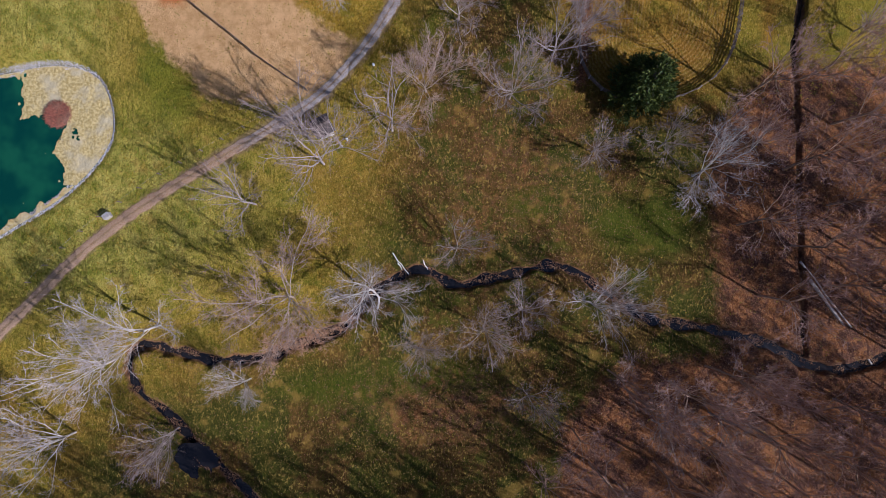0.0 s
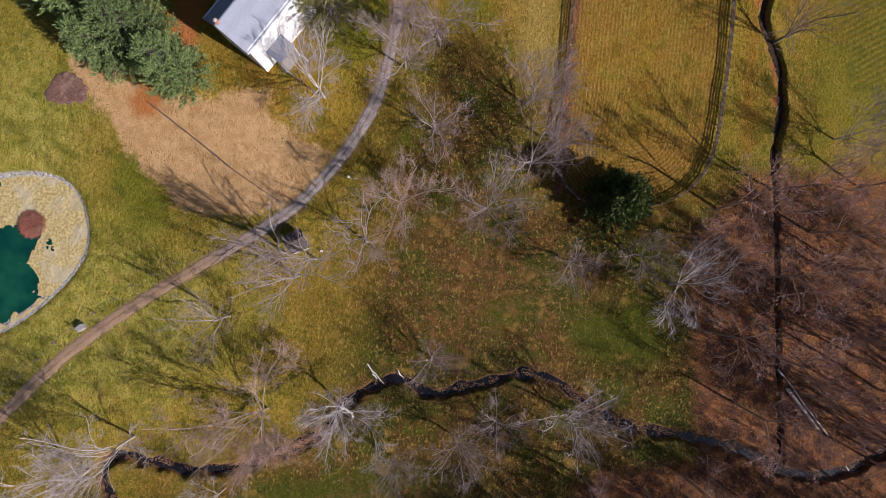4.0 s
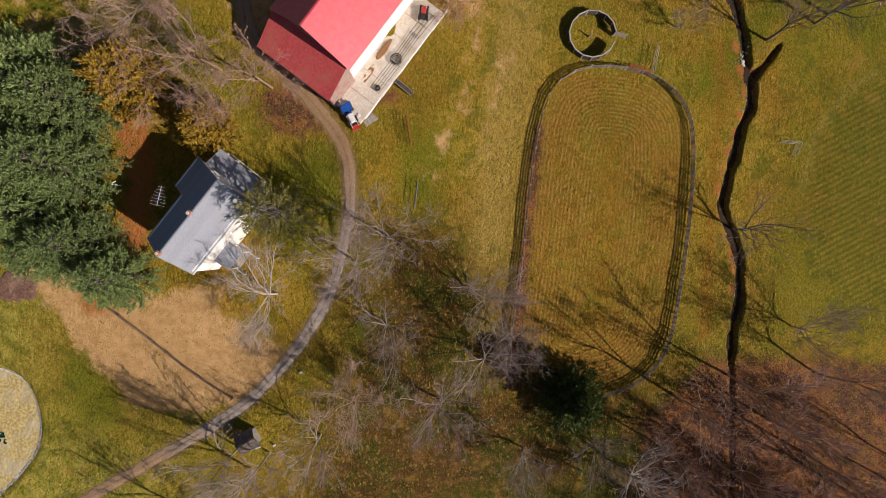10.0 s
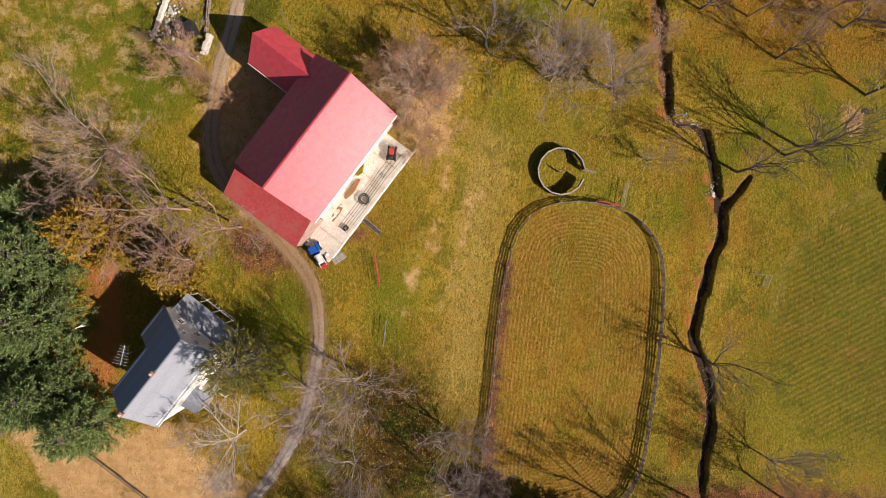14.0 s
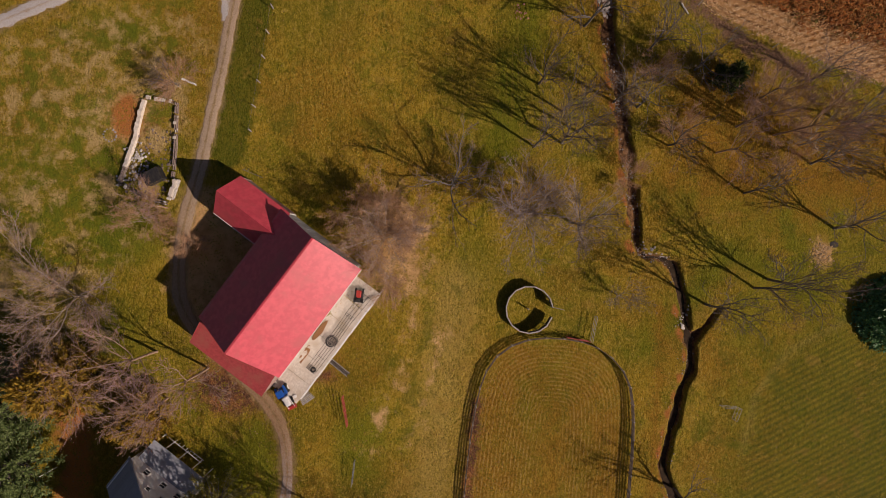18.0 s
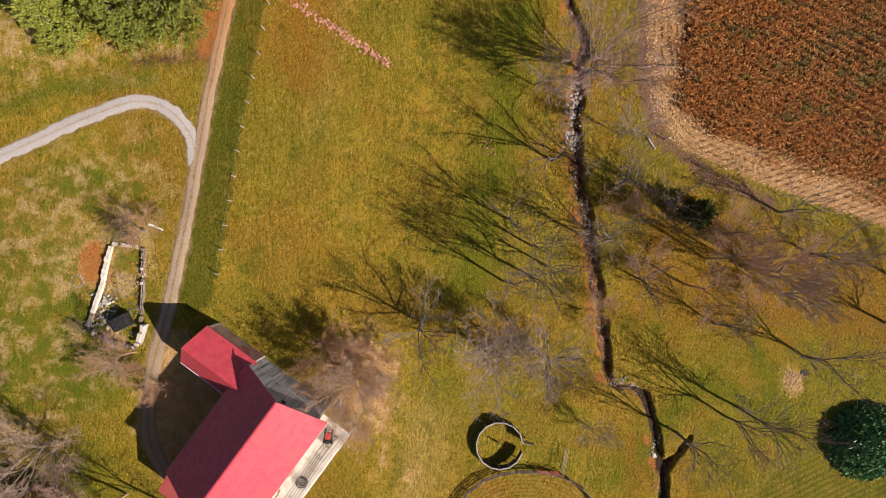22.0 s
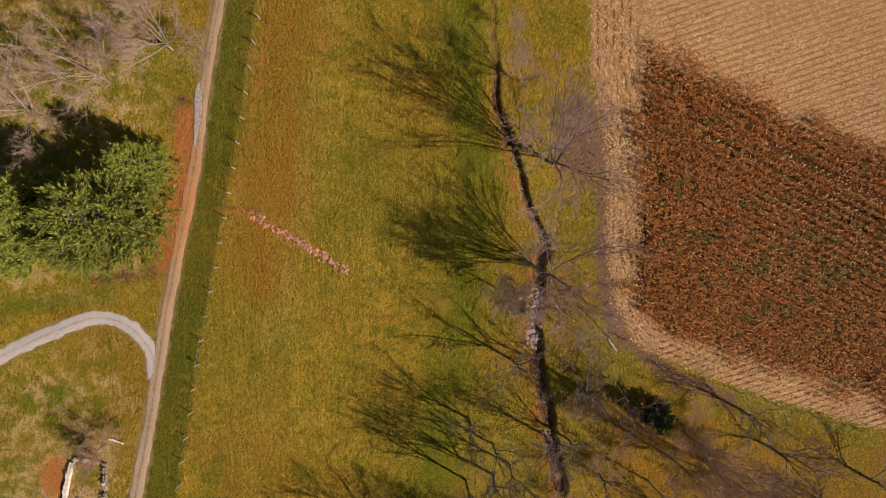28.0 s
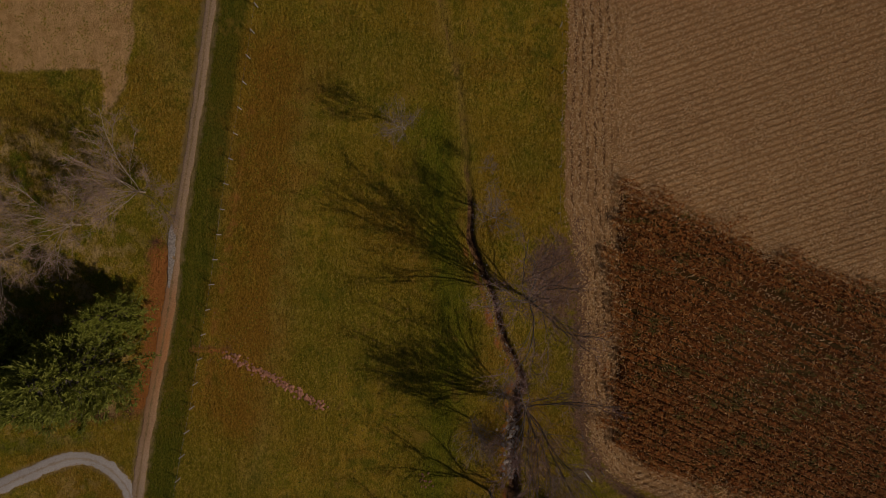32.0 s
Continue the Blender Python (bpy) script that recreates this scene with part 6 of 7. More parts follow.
def round_pen(x, y, r, h):
    """A ring of boarded panels, open to one side, with a snubbing post."""
    t = empty("round_pen", pose(x, y, at(x, y)), "small round training pen of dark boarded panels, gate open", "pen")
    n = 15
    for i in range(n - 1):
        a0, a1 = (2 * math.pi * (k / n) + 0.1 for k in (i, i + 1))
        p, q = (Vector((r * math.cos(a), r * math.sin(a), 0)) for a in (a0, a1))
        bar("post", p - Vector((0, 0, 0.4)), p + Vector((0, 0, h + 0.1)), 0.12, 0.12, GREYWOOD, t)
        for j in range(7):
            z = Vector((0, 0, 0.12 + (h - 0.15) * j / 6.6))
            bar("board", p + z, q + z, 0.035, 0.19, BLACKWOOD, t)
        bar("cap_rail", p + Vector((0, 0, h + 0.02)), q + Vector((0, 0, h + 0.02)), 0.16, 0.04, GREYWOOD, t)
    p = Vector((r * math.cos(0.1), r * math.sin(0.1), 0))
    bar("gate_leaf", p + Vector((0, 0, h / 2)), p + Vector((1.5, -0.35, h / 2)), 0.05, h * 0.8, GREYWOOD, t)
    bar("snubbing_post", (-0.1, 0.05, -0.4), (-0.1, 0.05, 1.2), 0.16, 0.16, GREYWOOD, t)


round_pen(28.1, 68.6, 2.95, 1.2)


# ---- stones, ruin, logs ----
def stone_mesh(seed, mat):
    rnd = random.Random(seed)
    bm = bmesh.new()
    bmesh.ops.create_icosphere(bm, subdivisions=1, radius=0.5)
    for v in bm.verts:
        v.co *= rnd.uniform(0.72, 1.15)
        v.co.z *= 0.7
    me = bpy.data.meshes.new("stone")
    bm.to_mesh(me)
    bm.free()
    me.materials.append(mat)
    return me


# rubble stone, coloured dark for the shade in the ruin's gaps and pit
SHADED_RUBBLE = speckled("shaded_rubble", (0.27, 0.21, 0.175), (0.14, 0.105, 0.085), 7, vary=0.6)
CLOD = speckled("tan_clods", (0.58, 0.40, 0.22), (0.40, 0.25, 0.12), 4, vary=0.3)
STONES = {m.name: [stone_mesh(k, m) for k in range(5)] for m in (STONE, BANKSTONE, FIELDSTONE, CLOD, SHADED_RUBBLE)}


def stones(name, label, category, spots, mat, lo, hi, seed, sink=0.25, kind=""):
    """Loose stones, each by itself under one heap or row."""
    rnd = random.Random(seed)
    t = empty(name, Matrix(), label, category, kind=kind)
    for x, y, dz in spots:
        s = rnd.uniform(lo, hi)
        m = pose(x, y, at(x, y) + dz + s * (0.35 - sink), rnd.uniform(-20, 20), rnd.uniform(-20, 20), rnd.uniform(0, 360)) @ Matrix.Diagonal((s, s * rnd.uniform(0.7, 1.2), s * rnd.uniform(0.6, 1), 1))
        hang("stone", rnd.choice(STONES[mat.name]), t, m)
    return t


def strew(line, n, width, seed):
    rnd = random.Random(seed)
    pts = spaced(line, 0.05)
    out = []
    for _ in range(n):
        p = pts[rnd.randrange(len(pts))]
        out.append((p[0] + rnd.gauss(0, width), p[1] + rnd.gauss(0, width), 0.0))
    return out


stones("stone_row", "row of reddish field stones strewn across the pasture", "stones", strew(spline([(3.4, 123.2), (6, 121.6), (9.3, 119.7), (14.5, 116.2)]), 270, 0.30, 1), FIELDSTONE, 0.18, 0.46, 1)
stones("stream_stones", "pale stones heaped in the ditch stream", "stones", strew(spline([(37.7, 106), (37.7, 109), (38.2, 113.5)]), 130, 0.55, 2), BANKSTONE, 0.2, 0.6, 2)
stones("stream_stones", "stones lying in the ditch stream", "stones", strew(spline([(49.1, 67.8), (48.6, 66.2)]), 16, 0.35, 3), STONE, 0.25, 0.55, 3)
stones("stream_stones", "stones lying in the ditch stream bend", "stones", strew(spline([(46, 75), (43.5, 76), (42.4, 77)]), 30, 0.4, 4), BANKSTONE, 0.2, 0.5, 4)
stones("scattered_stones", "few pale stones in the pasture grass", "stones", strew(spline([(26.5, 106.6), (27.4, 105.2)]), 16, 0.4, 5), FIELDSTONE, 0.15, 0.4, 5)

ruin = empty("ruined_foundation", Matrix(), "ruined stone foundation of an old building filled with rubble", "ruin")
rnd = random.Random(11)


def ruin_wall(line, height, width, gap, seed, pale=0.25):
    """A broken wall of stones laid in rough courses, capped with old mortar."""
    rnd = random.Random(seed)
    pts = spaced(line, 0.25)
    for (x, y), (x2, y2) in zip(pts, pts[1:]):
        if rnd.random() < gap:
            continue
        z = at(x, y)
        hgt = height * rnd.uniform(0.55, 1.05)
        d = Vector((x2 - x, y2 - y, 0)).normalized()
        n = Vector((-d.y, d.x, 0))
        k = 0.0
        while k < hgt:
            for s in (-1, 1):
                p = Vector((x, y, z + k)) + n * s * width * 0.28
                m = pose(p.x, p.y, p.z + 0.06, rnd.uniform(-8, 8), rnd.uniform(-8, 8), math.degrees(math.atan2(d.y, d.x)) + rnd.uniform(-12, 12)) @ Matrix.Diagonal((0.40, width * 0.5, 0.30, 1))
                hang("stone", rnd.choice(STONES["pale_stone"] if rnd.random() < pale else STONES["shaded_rubble"]), ruin, m)
            k += 0.26
        if rnd.random() < pale * 1.7:
            bar("mortar_cap", (x - d.x * 0.05, y - d.y * 0.05, z + k + 0.02), (x2, y2, z + k + rnd.uniform(0, 0.05)), width * rnd.uniform(0.7, 0.95), 0.12, CONCRETE, ruin)


def wall_stub(line, width, height, material, label, seed):
    """What is left of a poured wall: one strip with crumbled edges and an uneven top."""
    rnd = random.Random(seed)
    pts = spaced(line, 0.3)
    d = np.gradient(pts, axis=0)
    d /= np.linalg.norm(d, axis=1)[:, None]
    V, F = [], []
    for (x, y), (dx, dy) in zip(pts, d):
        z, h = at(x, y), height * rnd.uniform(0.7, 1.1)
        for u, up in ((-1, -0.3), (-rnd.uniform(0.7, 0.95), h), (rnd.uniform(0.7, 0.95), h * rnd.uniform(0.85, 1.0)), (1, -0.3)):
            w = u * width / 2 * rnd.uniform(0.85, 1.15)
            V.append((x - dy * w, y + dx * w, z + up))
    n = len(pts)
    for i in range(n - 1):
        F += [(4 * i + j, 4 * i + j + 1, 4 * i + j + 5, 4 * i + j + 4) for j in range(3)]
    F += [(0, 3, 2, 1), tuple(4 * (n - 1) + j for j in range(4))]
    hang("wall_stub", mesh_of("wall_stub", V, F, material), ruin, None, label)


wall_stub([(-18.7, 94.0), (-19.9, 89.5), (-21.2, 86.0)], 0.5, 0.5, CONCRETE, "pale crumbling foundation wall", 1)
wall_stub([(-21.2, 86.0), (-21.9, 84.3)], 0.45, 0.4, SHADED_RUBBLE, "darker broken end of the foundation wall", 2)
ruin_wall([(-18.4, 94.3), (-15.0, 93.8)], 0.25, 0.5, 0.3, 2, 0.5)
ruin_wall([(-14.9, 93.6), (-15.2, 88.5), (-15.6, 84.6)], 0.45, 0.4, 0.12, 3, 0.05)
ruin_wall([(-21.8, 84.1), (-19, 82.4), (-16.2, 81.6)], 0.6, 0.5, 0.15, 4, 0.08)
ruin_wall([(-15.0, 84.4), (-15.8, 82.0)], 0.7, 0.6, 0.0, 5, 0.9)
# stones strewn in the sunken south part, dark colour standing in for its shade
for i in range(190):
    x, y = rnd.uniform(-20.6, -15.6), rnd.uniform(81.4, 90.5)
    s = rnd.uniform(0.12, 0.42)
    hang("stone", rnd.choice(STONES["shaded_rubble"]), ruin, pose(x - 0.15 * (88 - y), y, at(x - 0.15 * (88 - y), y) + 0.04, rnd.uniform(-30, 30), rnd.uniform(-30, 30), rnd.uniform(0, 360)) @ Matrix.Diagonal((s, s, s * 0.6, 1)))
for i in range(90):
    x, y = (-20.0 + rnd.gauss(0, 0.7), 87.2 + rnd.gauss(0, 0.8)) if i < 55 else (-20.3 + rnd.gauss(0, 0.9), 84.8 + rnd.gauss(0, 0.6))
    s = rnd.uniform(0.15, 0.5)
    hang("stone", rnd.choice(STONES["pale_stone"]), ruin, pose(x, y, at(x, y) + 0.1, rnd.uniform(-30, 30), rnd.uniform(-30, 30), rnd.uniform(0, 360)) @ Matrix.Diagonal((s, s, s * 0.7, 1)))
# added black box, standing in for the dark hole in the foundation
bm = bmesh.new()
box(bm, -1.1, 1.1, -0.8, 0.8, 0, 1.1, 0.05)
tagged(part("old_tank", bm, BLACKSTEEL, None, m=pose(-17.6, 84.9, at(-17.6, 84.9), 6, -5, 25)), "black box standing in for a dark hole among foundation rubble", "tank")
stones("stone_ring", "ring of old well stones on the lawn", "stones", [(-23 + 0.75 * math.cos(a), 89.8 + 0.75 * math.sin(a), 0) for a in np.linspace(0, 6, 13)], BANKSTONE, 0.2, 0.36, 7)


def log(name, a, b, r, mat, label, seed, category="log", lift=0.12):
    V, F = [], []
    rnd = random.Random(seed)
    p, q = (Vector((*c, at(*c) + lift)) for c in (a, b))
    tube(V, F, [tuple(p.lerp(q, f) + Vector((rnd.gauss(0, 0.04), rnd.gauss(0, 0.04), 0.03 * rnd.random()))) for f in np.linspace(0, 1, 7)], r, r * 0.6, 8)
    F += [tuple(range(7, -1, -1)), tuple(range(len(V) - 8, len(V)))]
    tagged(new(name, mesh_of(name, V, F, mat, False)), label, category)


log("fallen_log", (-6.3, 1.5), (-4.2, -1.3), 0.065, WHITEWOOD, "bleached fallen log beside the creek", 1, lift=0.5)
log("fallen_log", (-2.4, 0.6), (-1.7, -0.7), 0.065, WHITEWOOD, "short bleached log on the creek bank", 2, lift=0.3)
log("fallen_log", (-5.6, 0.2), (-5.1, -0.6), 0.08, WHITEWOOD, "stub of bleached log on the creek bank", 3, lift=0.3)
log("log", (50.5, -2.4), (60.3, -14.2), 0.22, BARK["w"], "long pale fallen tree trunk in the woods", 4, "tree trunk", 0.4)
log("log", (49.6, 0.2), (56.5, -9.0), 0.16, BARK["w"], "fallen grey tree trunk in the woods", 5, "tree trunk", 0.3)
log("fallen_plank", (46.9, 107.0), (47.8, 105.6), 0.10, WHITEWOOD, "pale plank lying in rough grass by the field", 6, "plank")
log("fallen_log", (-14.3, 96.6), (-12.6, 95.9), 0.14, WHITEWOOD, "bleached log by the ruined foundation", 7)


# ---- yard beside the barn ----
def yard(x, y, z=0.0, turn=0.0):
    """A pose in the barn's axes, standing on the ground."""
    p = barn.matrix_basis @ Vector((x, y, 0))
    return frame_of(Vector((p.x, p.y, 0)), BU, BV, at(p.x, p.y) + z) @ pose(0, 0, 0, 0, 0, turn)


apron = empty("concrete_apron", yard(5.0, -7.0, -0.05), "pale concrete apron along the barn's sunny side", "slab", kind="structure")
for i in range(6):
    box_part("slab", (-8.8 + 2.85 * i, -5.98 + 2.85 * i, -1.75, 2.42, -0.6, 0.22), CONCRETE, apron, 0.02)
curb = empty("timber_kerb", yard(5.0, -8.85, 0.0), "old pale timber kerb along the barnyard apron", "kerb")
for i in range(5):
    bar("timber", (-8.0 + 3.4 * i, 0, 0.1), (-4.7 + 3.4 * i, 0.04, 0.12), 0.2, 0.3, WHITEWOOD, curb)
for k, (x, y, n, w, ln, tilt) in enumerate([(-1.2, -7.7, 6, 1.7, 3.0, 3), (2.6, -7.7, 5, 1.3, 4.2, 0), (7.0, -7.6, 5, 1.2, 4.0, 2), (10.4, -7.6, 4, 1.3, 3.4, -2)]):
    t = empty("gate_panel", yard(x, y, 0.32, tilt), "dark steel gate panel lying flat on the apron", "gate", "gates on the apron")
    for i in range(n):
        y0 = -w / 2 + w * i / (n - 1)
        bar("rail", (-ln / 2, y0, 0), (ln / 2, y0, 0.02), 0.045, 0.045, BLACKSTEEL, t)
    for x0 in (-ln / 2, 0, ln / 2):
        bar("stile", (x0, -w / 2, 0.03), (x0, w / 2, 0.03), 0.045, 0.045, BLACKSTEEL, t)
t = empty("wooden_pallet", yard(-1.6, -7.4, 0.18, 4), "weathered board pallet with reddish runners", "pallet")
for i in range(9):
    bar("board", (-1.6 + 0.38 * i, -1.2, 0.14), (-1.6 + 0.38 * i, 1.2, 0.14), 0.2, 0.03, WHITEWOOD, t)
for y in (-1.1, 0, 1.1):
    bar("runner", (-1.8, y, 0.05), (1.6, y, 0.05), 0.1, 0.1, REDSTEEL, t)
t = empty("plank_stack", yard(-2.6, -9.3, 0.02, -20), "loose stack of grey planks on the ground", "planks")
for i in range(6):
    bar("plank", (-0.9 + 0.02 * i, -0.5 + 0.18 * i, 0.04 + 0.01 * i), (0.9 - 0.05 * i, -0.45 + 0.2 * i, 0.05), 0.13, 0.04, GREYWOOD, t)
t = empty("feed_trough", yard(3.0, -10.3, 0.05, 88), "long dark wooden feed trough beside the apron", "trough")
for y in (-0.26, 0.26):
    bar("side", (-1.4, y, 0.35), (1.4, y, 0.35), 0.05, 0.3, GREYWOOD, t)
bar("bottom", (-1.35, 0, 0.22), (1.35, 0, 0.22), 0.46, 0.05, BLACKWOOD, t)
for x in (-1.1, 1.1):
    bar("leg", (x, -0.2, -0.1), (x, -0.2, 0.3), 0.08, 0.08, GREYWOOD, t)
    bar("leg", (x, 0.2, -0.1), (x, 0.2, 0.3), 0.08, 0.08, GREYWOOD, t)


def wire_coil(x, y, r, label):
    t = empty("wire_coil", yard(x, y, 0.3), label, "coil")
    rnd = random.Random(int(x * 10))
    for k in range(7):
        V, F = [], []
        rr, th = r * rnd.uniform(0.6, 1.0), rnd.uniform(0, 3)
        ring_pts = [(rr * math.cos(a) , rr * math.sin(a), 0.12 * k * 0.5 + 0.08 * math.sin(2 * a + th)) for a in np.linspace(0, 6.28, 19)]
        for a, b in zip(ring_pts, ring_pts[1:]):
            tube(V, F, [a, b], 0.03, 0.03, 4)
        hang("loop", mesh_of("loop", V, F, BLACKSTEEL), t)


wire_coil(5.1, -7.6, 0.75, "tangled coil of dark wire on a gate panel")
wire_coil(0.9, -7.9, 0.35, "small coil of dark wire on the apron")
bm = bmesh.new()
bmesh.ops.create_cone(bm, cap_ends=True, segments=14, radius1=0.17, radius2=0.21, depth=0.42)
tagged(part("bucket", bm, WHITEPAINT, None, m=yard(-3.1, -8.1, 0.42)), "white plastic bucket beside the apron", "bucket")


def wheel(name, x, y, r, w, parent):
    """A tyre with lugs and a pale rim."""
    bm = bmesh.new()
    bmesh.ops.create_cone(bm, cap_ends=True, segments=20, radius1=r, radius2=r, depth=w, matrix=Matrix.Rotation(radians(90), 4, "X"))
    bmesh.ops.bevel(bm, geom=[e for e in bm.edges if len({round(v.co.y, 3) for v in e.verts}) == 1], offset=r * 0.12, segments=2, affect="EDGES")
    for i in range(16):
        a = i * math.pi / 8
        box(bm, -0.03, 0.03, -w / 2, w / 2, r - 0.01, r + 0.035, 0, Matrix.Rotation(a, 4, "Y"))
    wh = part("wheel", bm, RUBBER, parent, "", pose(x, y, r))
    bm = bmesh.new()
    bmesh.ops.create_cone(bm, cap_ends=True, segments=16, radius1=r * 0.5, radius2=r * 0.5, depth=w + 0.03, matrix=Matrix.Rotation(radians(90), 4, "X"))
    part("rim", bm, WHITEPAINT, wh)


def tractor(x, y, turn):
    """A compact tractor: bonnet, seat, mudguards, roll bar, wheels and a front loader."""
    t = empty("tractor", pose(x, y, at(x, y), 0, 0, turn), "small blue and white compact tractor with red loader bucket", "tractor")
    for sx, sy, r, w in ((-0.75, 0.62, 0.55, 0.36), (-0.75, -0.62, 0.55, 0.36), (0.85, 0.55, 0.36, 0.24), (0.85, -0.55, 0.36, 0.24)):
        wheel("wheel", sx, sy, r, w, t)
    bm = bmesh.new()
    box(bm, 0.1, 1.35, -0.30, 0.30, 0.62, 1.15, 0.09)
    part("bonnet", bm, WHITEPAINT, t, "white bonnet")
    box_part("grille", (1.35, 1.40, -0.24, 0.24, 0.66, 1.05), BLACKSTEEL, t)
    box_part("chassis", (-1.1, 1.2, -0.22, 0.22, 0.38, 0.64), BLACKSTEEL, t, 0.03)
    bm = bmesh.new()
    box(bm, -1.05, 0.1, -0.42, 0.42, 0.62, 0.74, 0.03)
    part("floor", bm, BLUE, t, "blue platform")
    bm = bmesh.new()
    box(bm, -0.95, -0.05, -0.46, 0.46, 1.75, 1.83, 0.06)
    part("canopy", bm, BLUE, t, "blue sun canopy")
    for sy in (-0.5, 0.5):
        bar("roll_bar", (-0.95, sy, 0.7), (-0.9, sy * 0.85, 1.77), 0.06, 0.06, BLACKSTEEL, t)
        bar("roll_bar", (-0.05, sy, 0.7), (-0.1, sy * 0.85, 1.77), 0.04, 0.04, BLACKSTEEL, t)
        bm = bmesh.new()
        box(bm, -1.3, -0.2, sy - 0.12, sy + 0.22 if sy > 0 else sy + 0.12, 1.12, 1.18, 0.03)
        part("mudguard", bm, BLUE, t)
        bar("loader_arm", (0.2, sy * 0.8, 0.95), (1.75, sy * 0.8, 0.45), 0.08, 0.12, WHITEPAINT, t)
    box_part("seat", (-0.85, -0.4, -0.24, 0.24, 0.85, 0.98), RUBBER, t, 0.05)
    box_part("backrest", (-0.92, -0.82, -0.24, 0.24, 0.95, 1.35), RUBBER, t, 0.04)
    bm = bmesh.new()
    slab(bm, [(1.55, -0.5, 0.65), (1.55, 0.5, 0.65), (1.50, 0.5, 0.1), (1.50, -0.5, 0.1)], 0.04)
    slab(bm, [(1.50, -0.5, 0.12), (1.50, 0.5, 0.12), (2.0, 0.5, 0.08), (2.0, -0.5, 0.08)], 0.04)
    for sy in (-0.5, 0.46):
        box(bm, 1.52, 1.95, sy, sy + 0.04, 0.1, 0.55)
    part("loader_bucket", bm, REDPAINT, t, "red loader bucket")


tractor(-2.2, 58.1, -62)
t = empty("mower", yard(11.6, -6.9, 0.25, 30), "old black and red mower parked on the apron", "mower")
bm = bmesh.new()
box(bm, -0.8, 0.6, -0.55, 0.55, 0.2, 0.45, 0.1)
part("deck", bm, BLACKSTEEL, t)
bm = bmesh.new()
box(bm, -0.2, 0.7, -0.3, 0.3, 0.45, 0.85, 0.1)
part("engine_cover", bm, REDPAINT, t, "red engine cover")
box_part("seat", (-0.75, -0.35, -0.25, 0.25, 0.6, 0.75), RUBBER, t, 0.05)
for sx, sy in ((-0.6, 0.5), (-0.6, -0.5), (0.65, 0.45), (0.65, -0.45)):
    wheel("wheel", sx, sy, 0.25, 0.2, t)

# ---- well house, pond edge, beds ----
WELLSHINGLE = speckled("dark_shingles", (0.13, 0.11, 0.10), (0.075, 0.06, 0.055), 5, (0.17, 0.13, 0.11), 1.0, vary=0.3)
wh = empty("well_house", pose(-14.8, 17.4, at(-14.8, 17.4), 0, 0, 28), "small square well house with a dark shingle roof", "shed")
for (a, b) in (((-0.9, -0.9), (0.9, -0.9)), ((0.9, -0.9), (0.9, 0.9)), ((0.9, 0.9), (-0.9, 0.9)), ((-0.9, 0.9), (-0.9, -0.9))):
    wall("wall", [(*a, -0.3), (*b, -0.3), (*b, 1.7), (*a, 1.7)], GREYWOOD, wh, 0.1)
for s in (-1, 1):
    ob = roof("roof_slope", [(-1.25, s * 1.25, 1.55), (1.25, s * 1.25, 1.55), (1.25, 0, 2.35), (-1.25, 0, 2.35)], BLACKWOOD, wh, 0.06)
    for i in range(5):
        f, g = i / 5, (i + 1) / 5
        bm = bmesh.new()
        slab(bm, [(-1.27, s * 1.25 * (1 - f), 1.6 + 0.8 * f), (1.27, s * 1.25 * (1 - f), 1.6 + 0.8 * f), (1.27, s * 1.25 * (1 - g), 1.57 + 0.8 * g), (-1.27, s * 1.25 * (1 - g), 1.57 + 0.8 * g)], 0.02)
        part("shingle_course", bm, WELLSHINGLE, ob)
bar("pipe", (-1.0, -1.2, 1.0), (0.9, -1.5, 1.2), 0.12, 0.12, WHITEWOOD, wh, "white pipe")

PN = len(POND)
tang = np.gradient(POND, axis=0)
tang /= np.linalg.norm(tang, axis=1)[:, None]
norm = np.stack([tang[:, 1], -tang[:, 0]], -1)
if inside(np.array([POND[0, 0] + norm[0, 0]]), np.array([POND[0, 1] + norm[0, 1]]), POND)[0]:
    norm = -norm


def fast_mesh(name, co, faces, material):
    """A mesh from arrays of corners and quads."""
    me = bpy.data.meshes.new(name)
    me.vertices.add(len(co))
    me.vertices.foreach_set("co", np.asarray(co, np.float32).ravel())
    faces = np.asarray(faces, np.int32)
    k = faces.shape[1]
    me.loops.add(faces.size)
    me.polygons.add(len(faces))
    me.loops.foreach_set("vertex_index", faces.ravel())
    me.polygons.foreach_set("loop_start", np.arange(0, faces.size, k, dtype=np.int32))
    me.update(calc_edges=True)
    me.materials.append(material)
    return me


def pebbles(name, x, y, z, size, material, label, category, rs):
    """Many small stones as one mesh of lumpy eight-sided pieces."""
    base = np.array([(1, 0, 0), (-1, 0, 0), (0, 1, 0), (0, -1, 0), (0, 0, 0.8), (0, 0, -0.8)], float)
    tris = np.array([(0, 2, 4), (2, 1, 4), (1, 3, 4), (3, 0, 4), (2, 0, 5), (1, 2, 5), (3, 1, 5), (0, 3, 5)])
    n = len(x)
    a = rs.uniform(0, 6.28, n)
    c, s = np.cos(a), np.sin(a)
    b = base[None] * rs.uniform(0.6, 1.3, (n, 6, 1)) * size[:, None, None]
    co = np.stack([x[:, None] + b[..., 0] * c[:, None] - b[..., 1] * s[:, None], y[:, None] + b[..., 0] * s[:, None] + b[..., 1] * c[:, None], z[:, None] + b[..., 2]], -1)
    f = (tris[None] + 6 * np.arange(n)[:, None, None]).reshape(-1, 3)
    return tagged(new(name, fast_mesh(name, co.reshape(-1, 3), f, material)), label, category, kind="stuff")


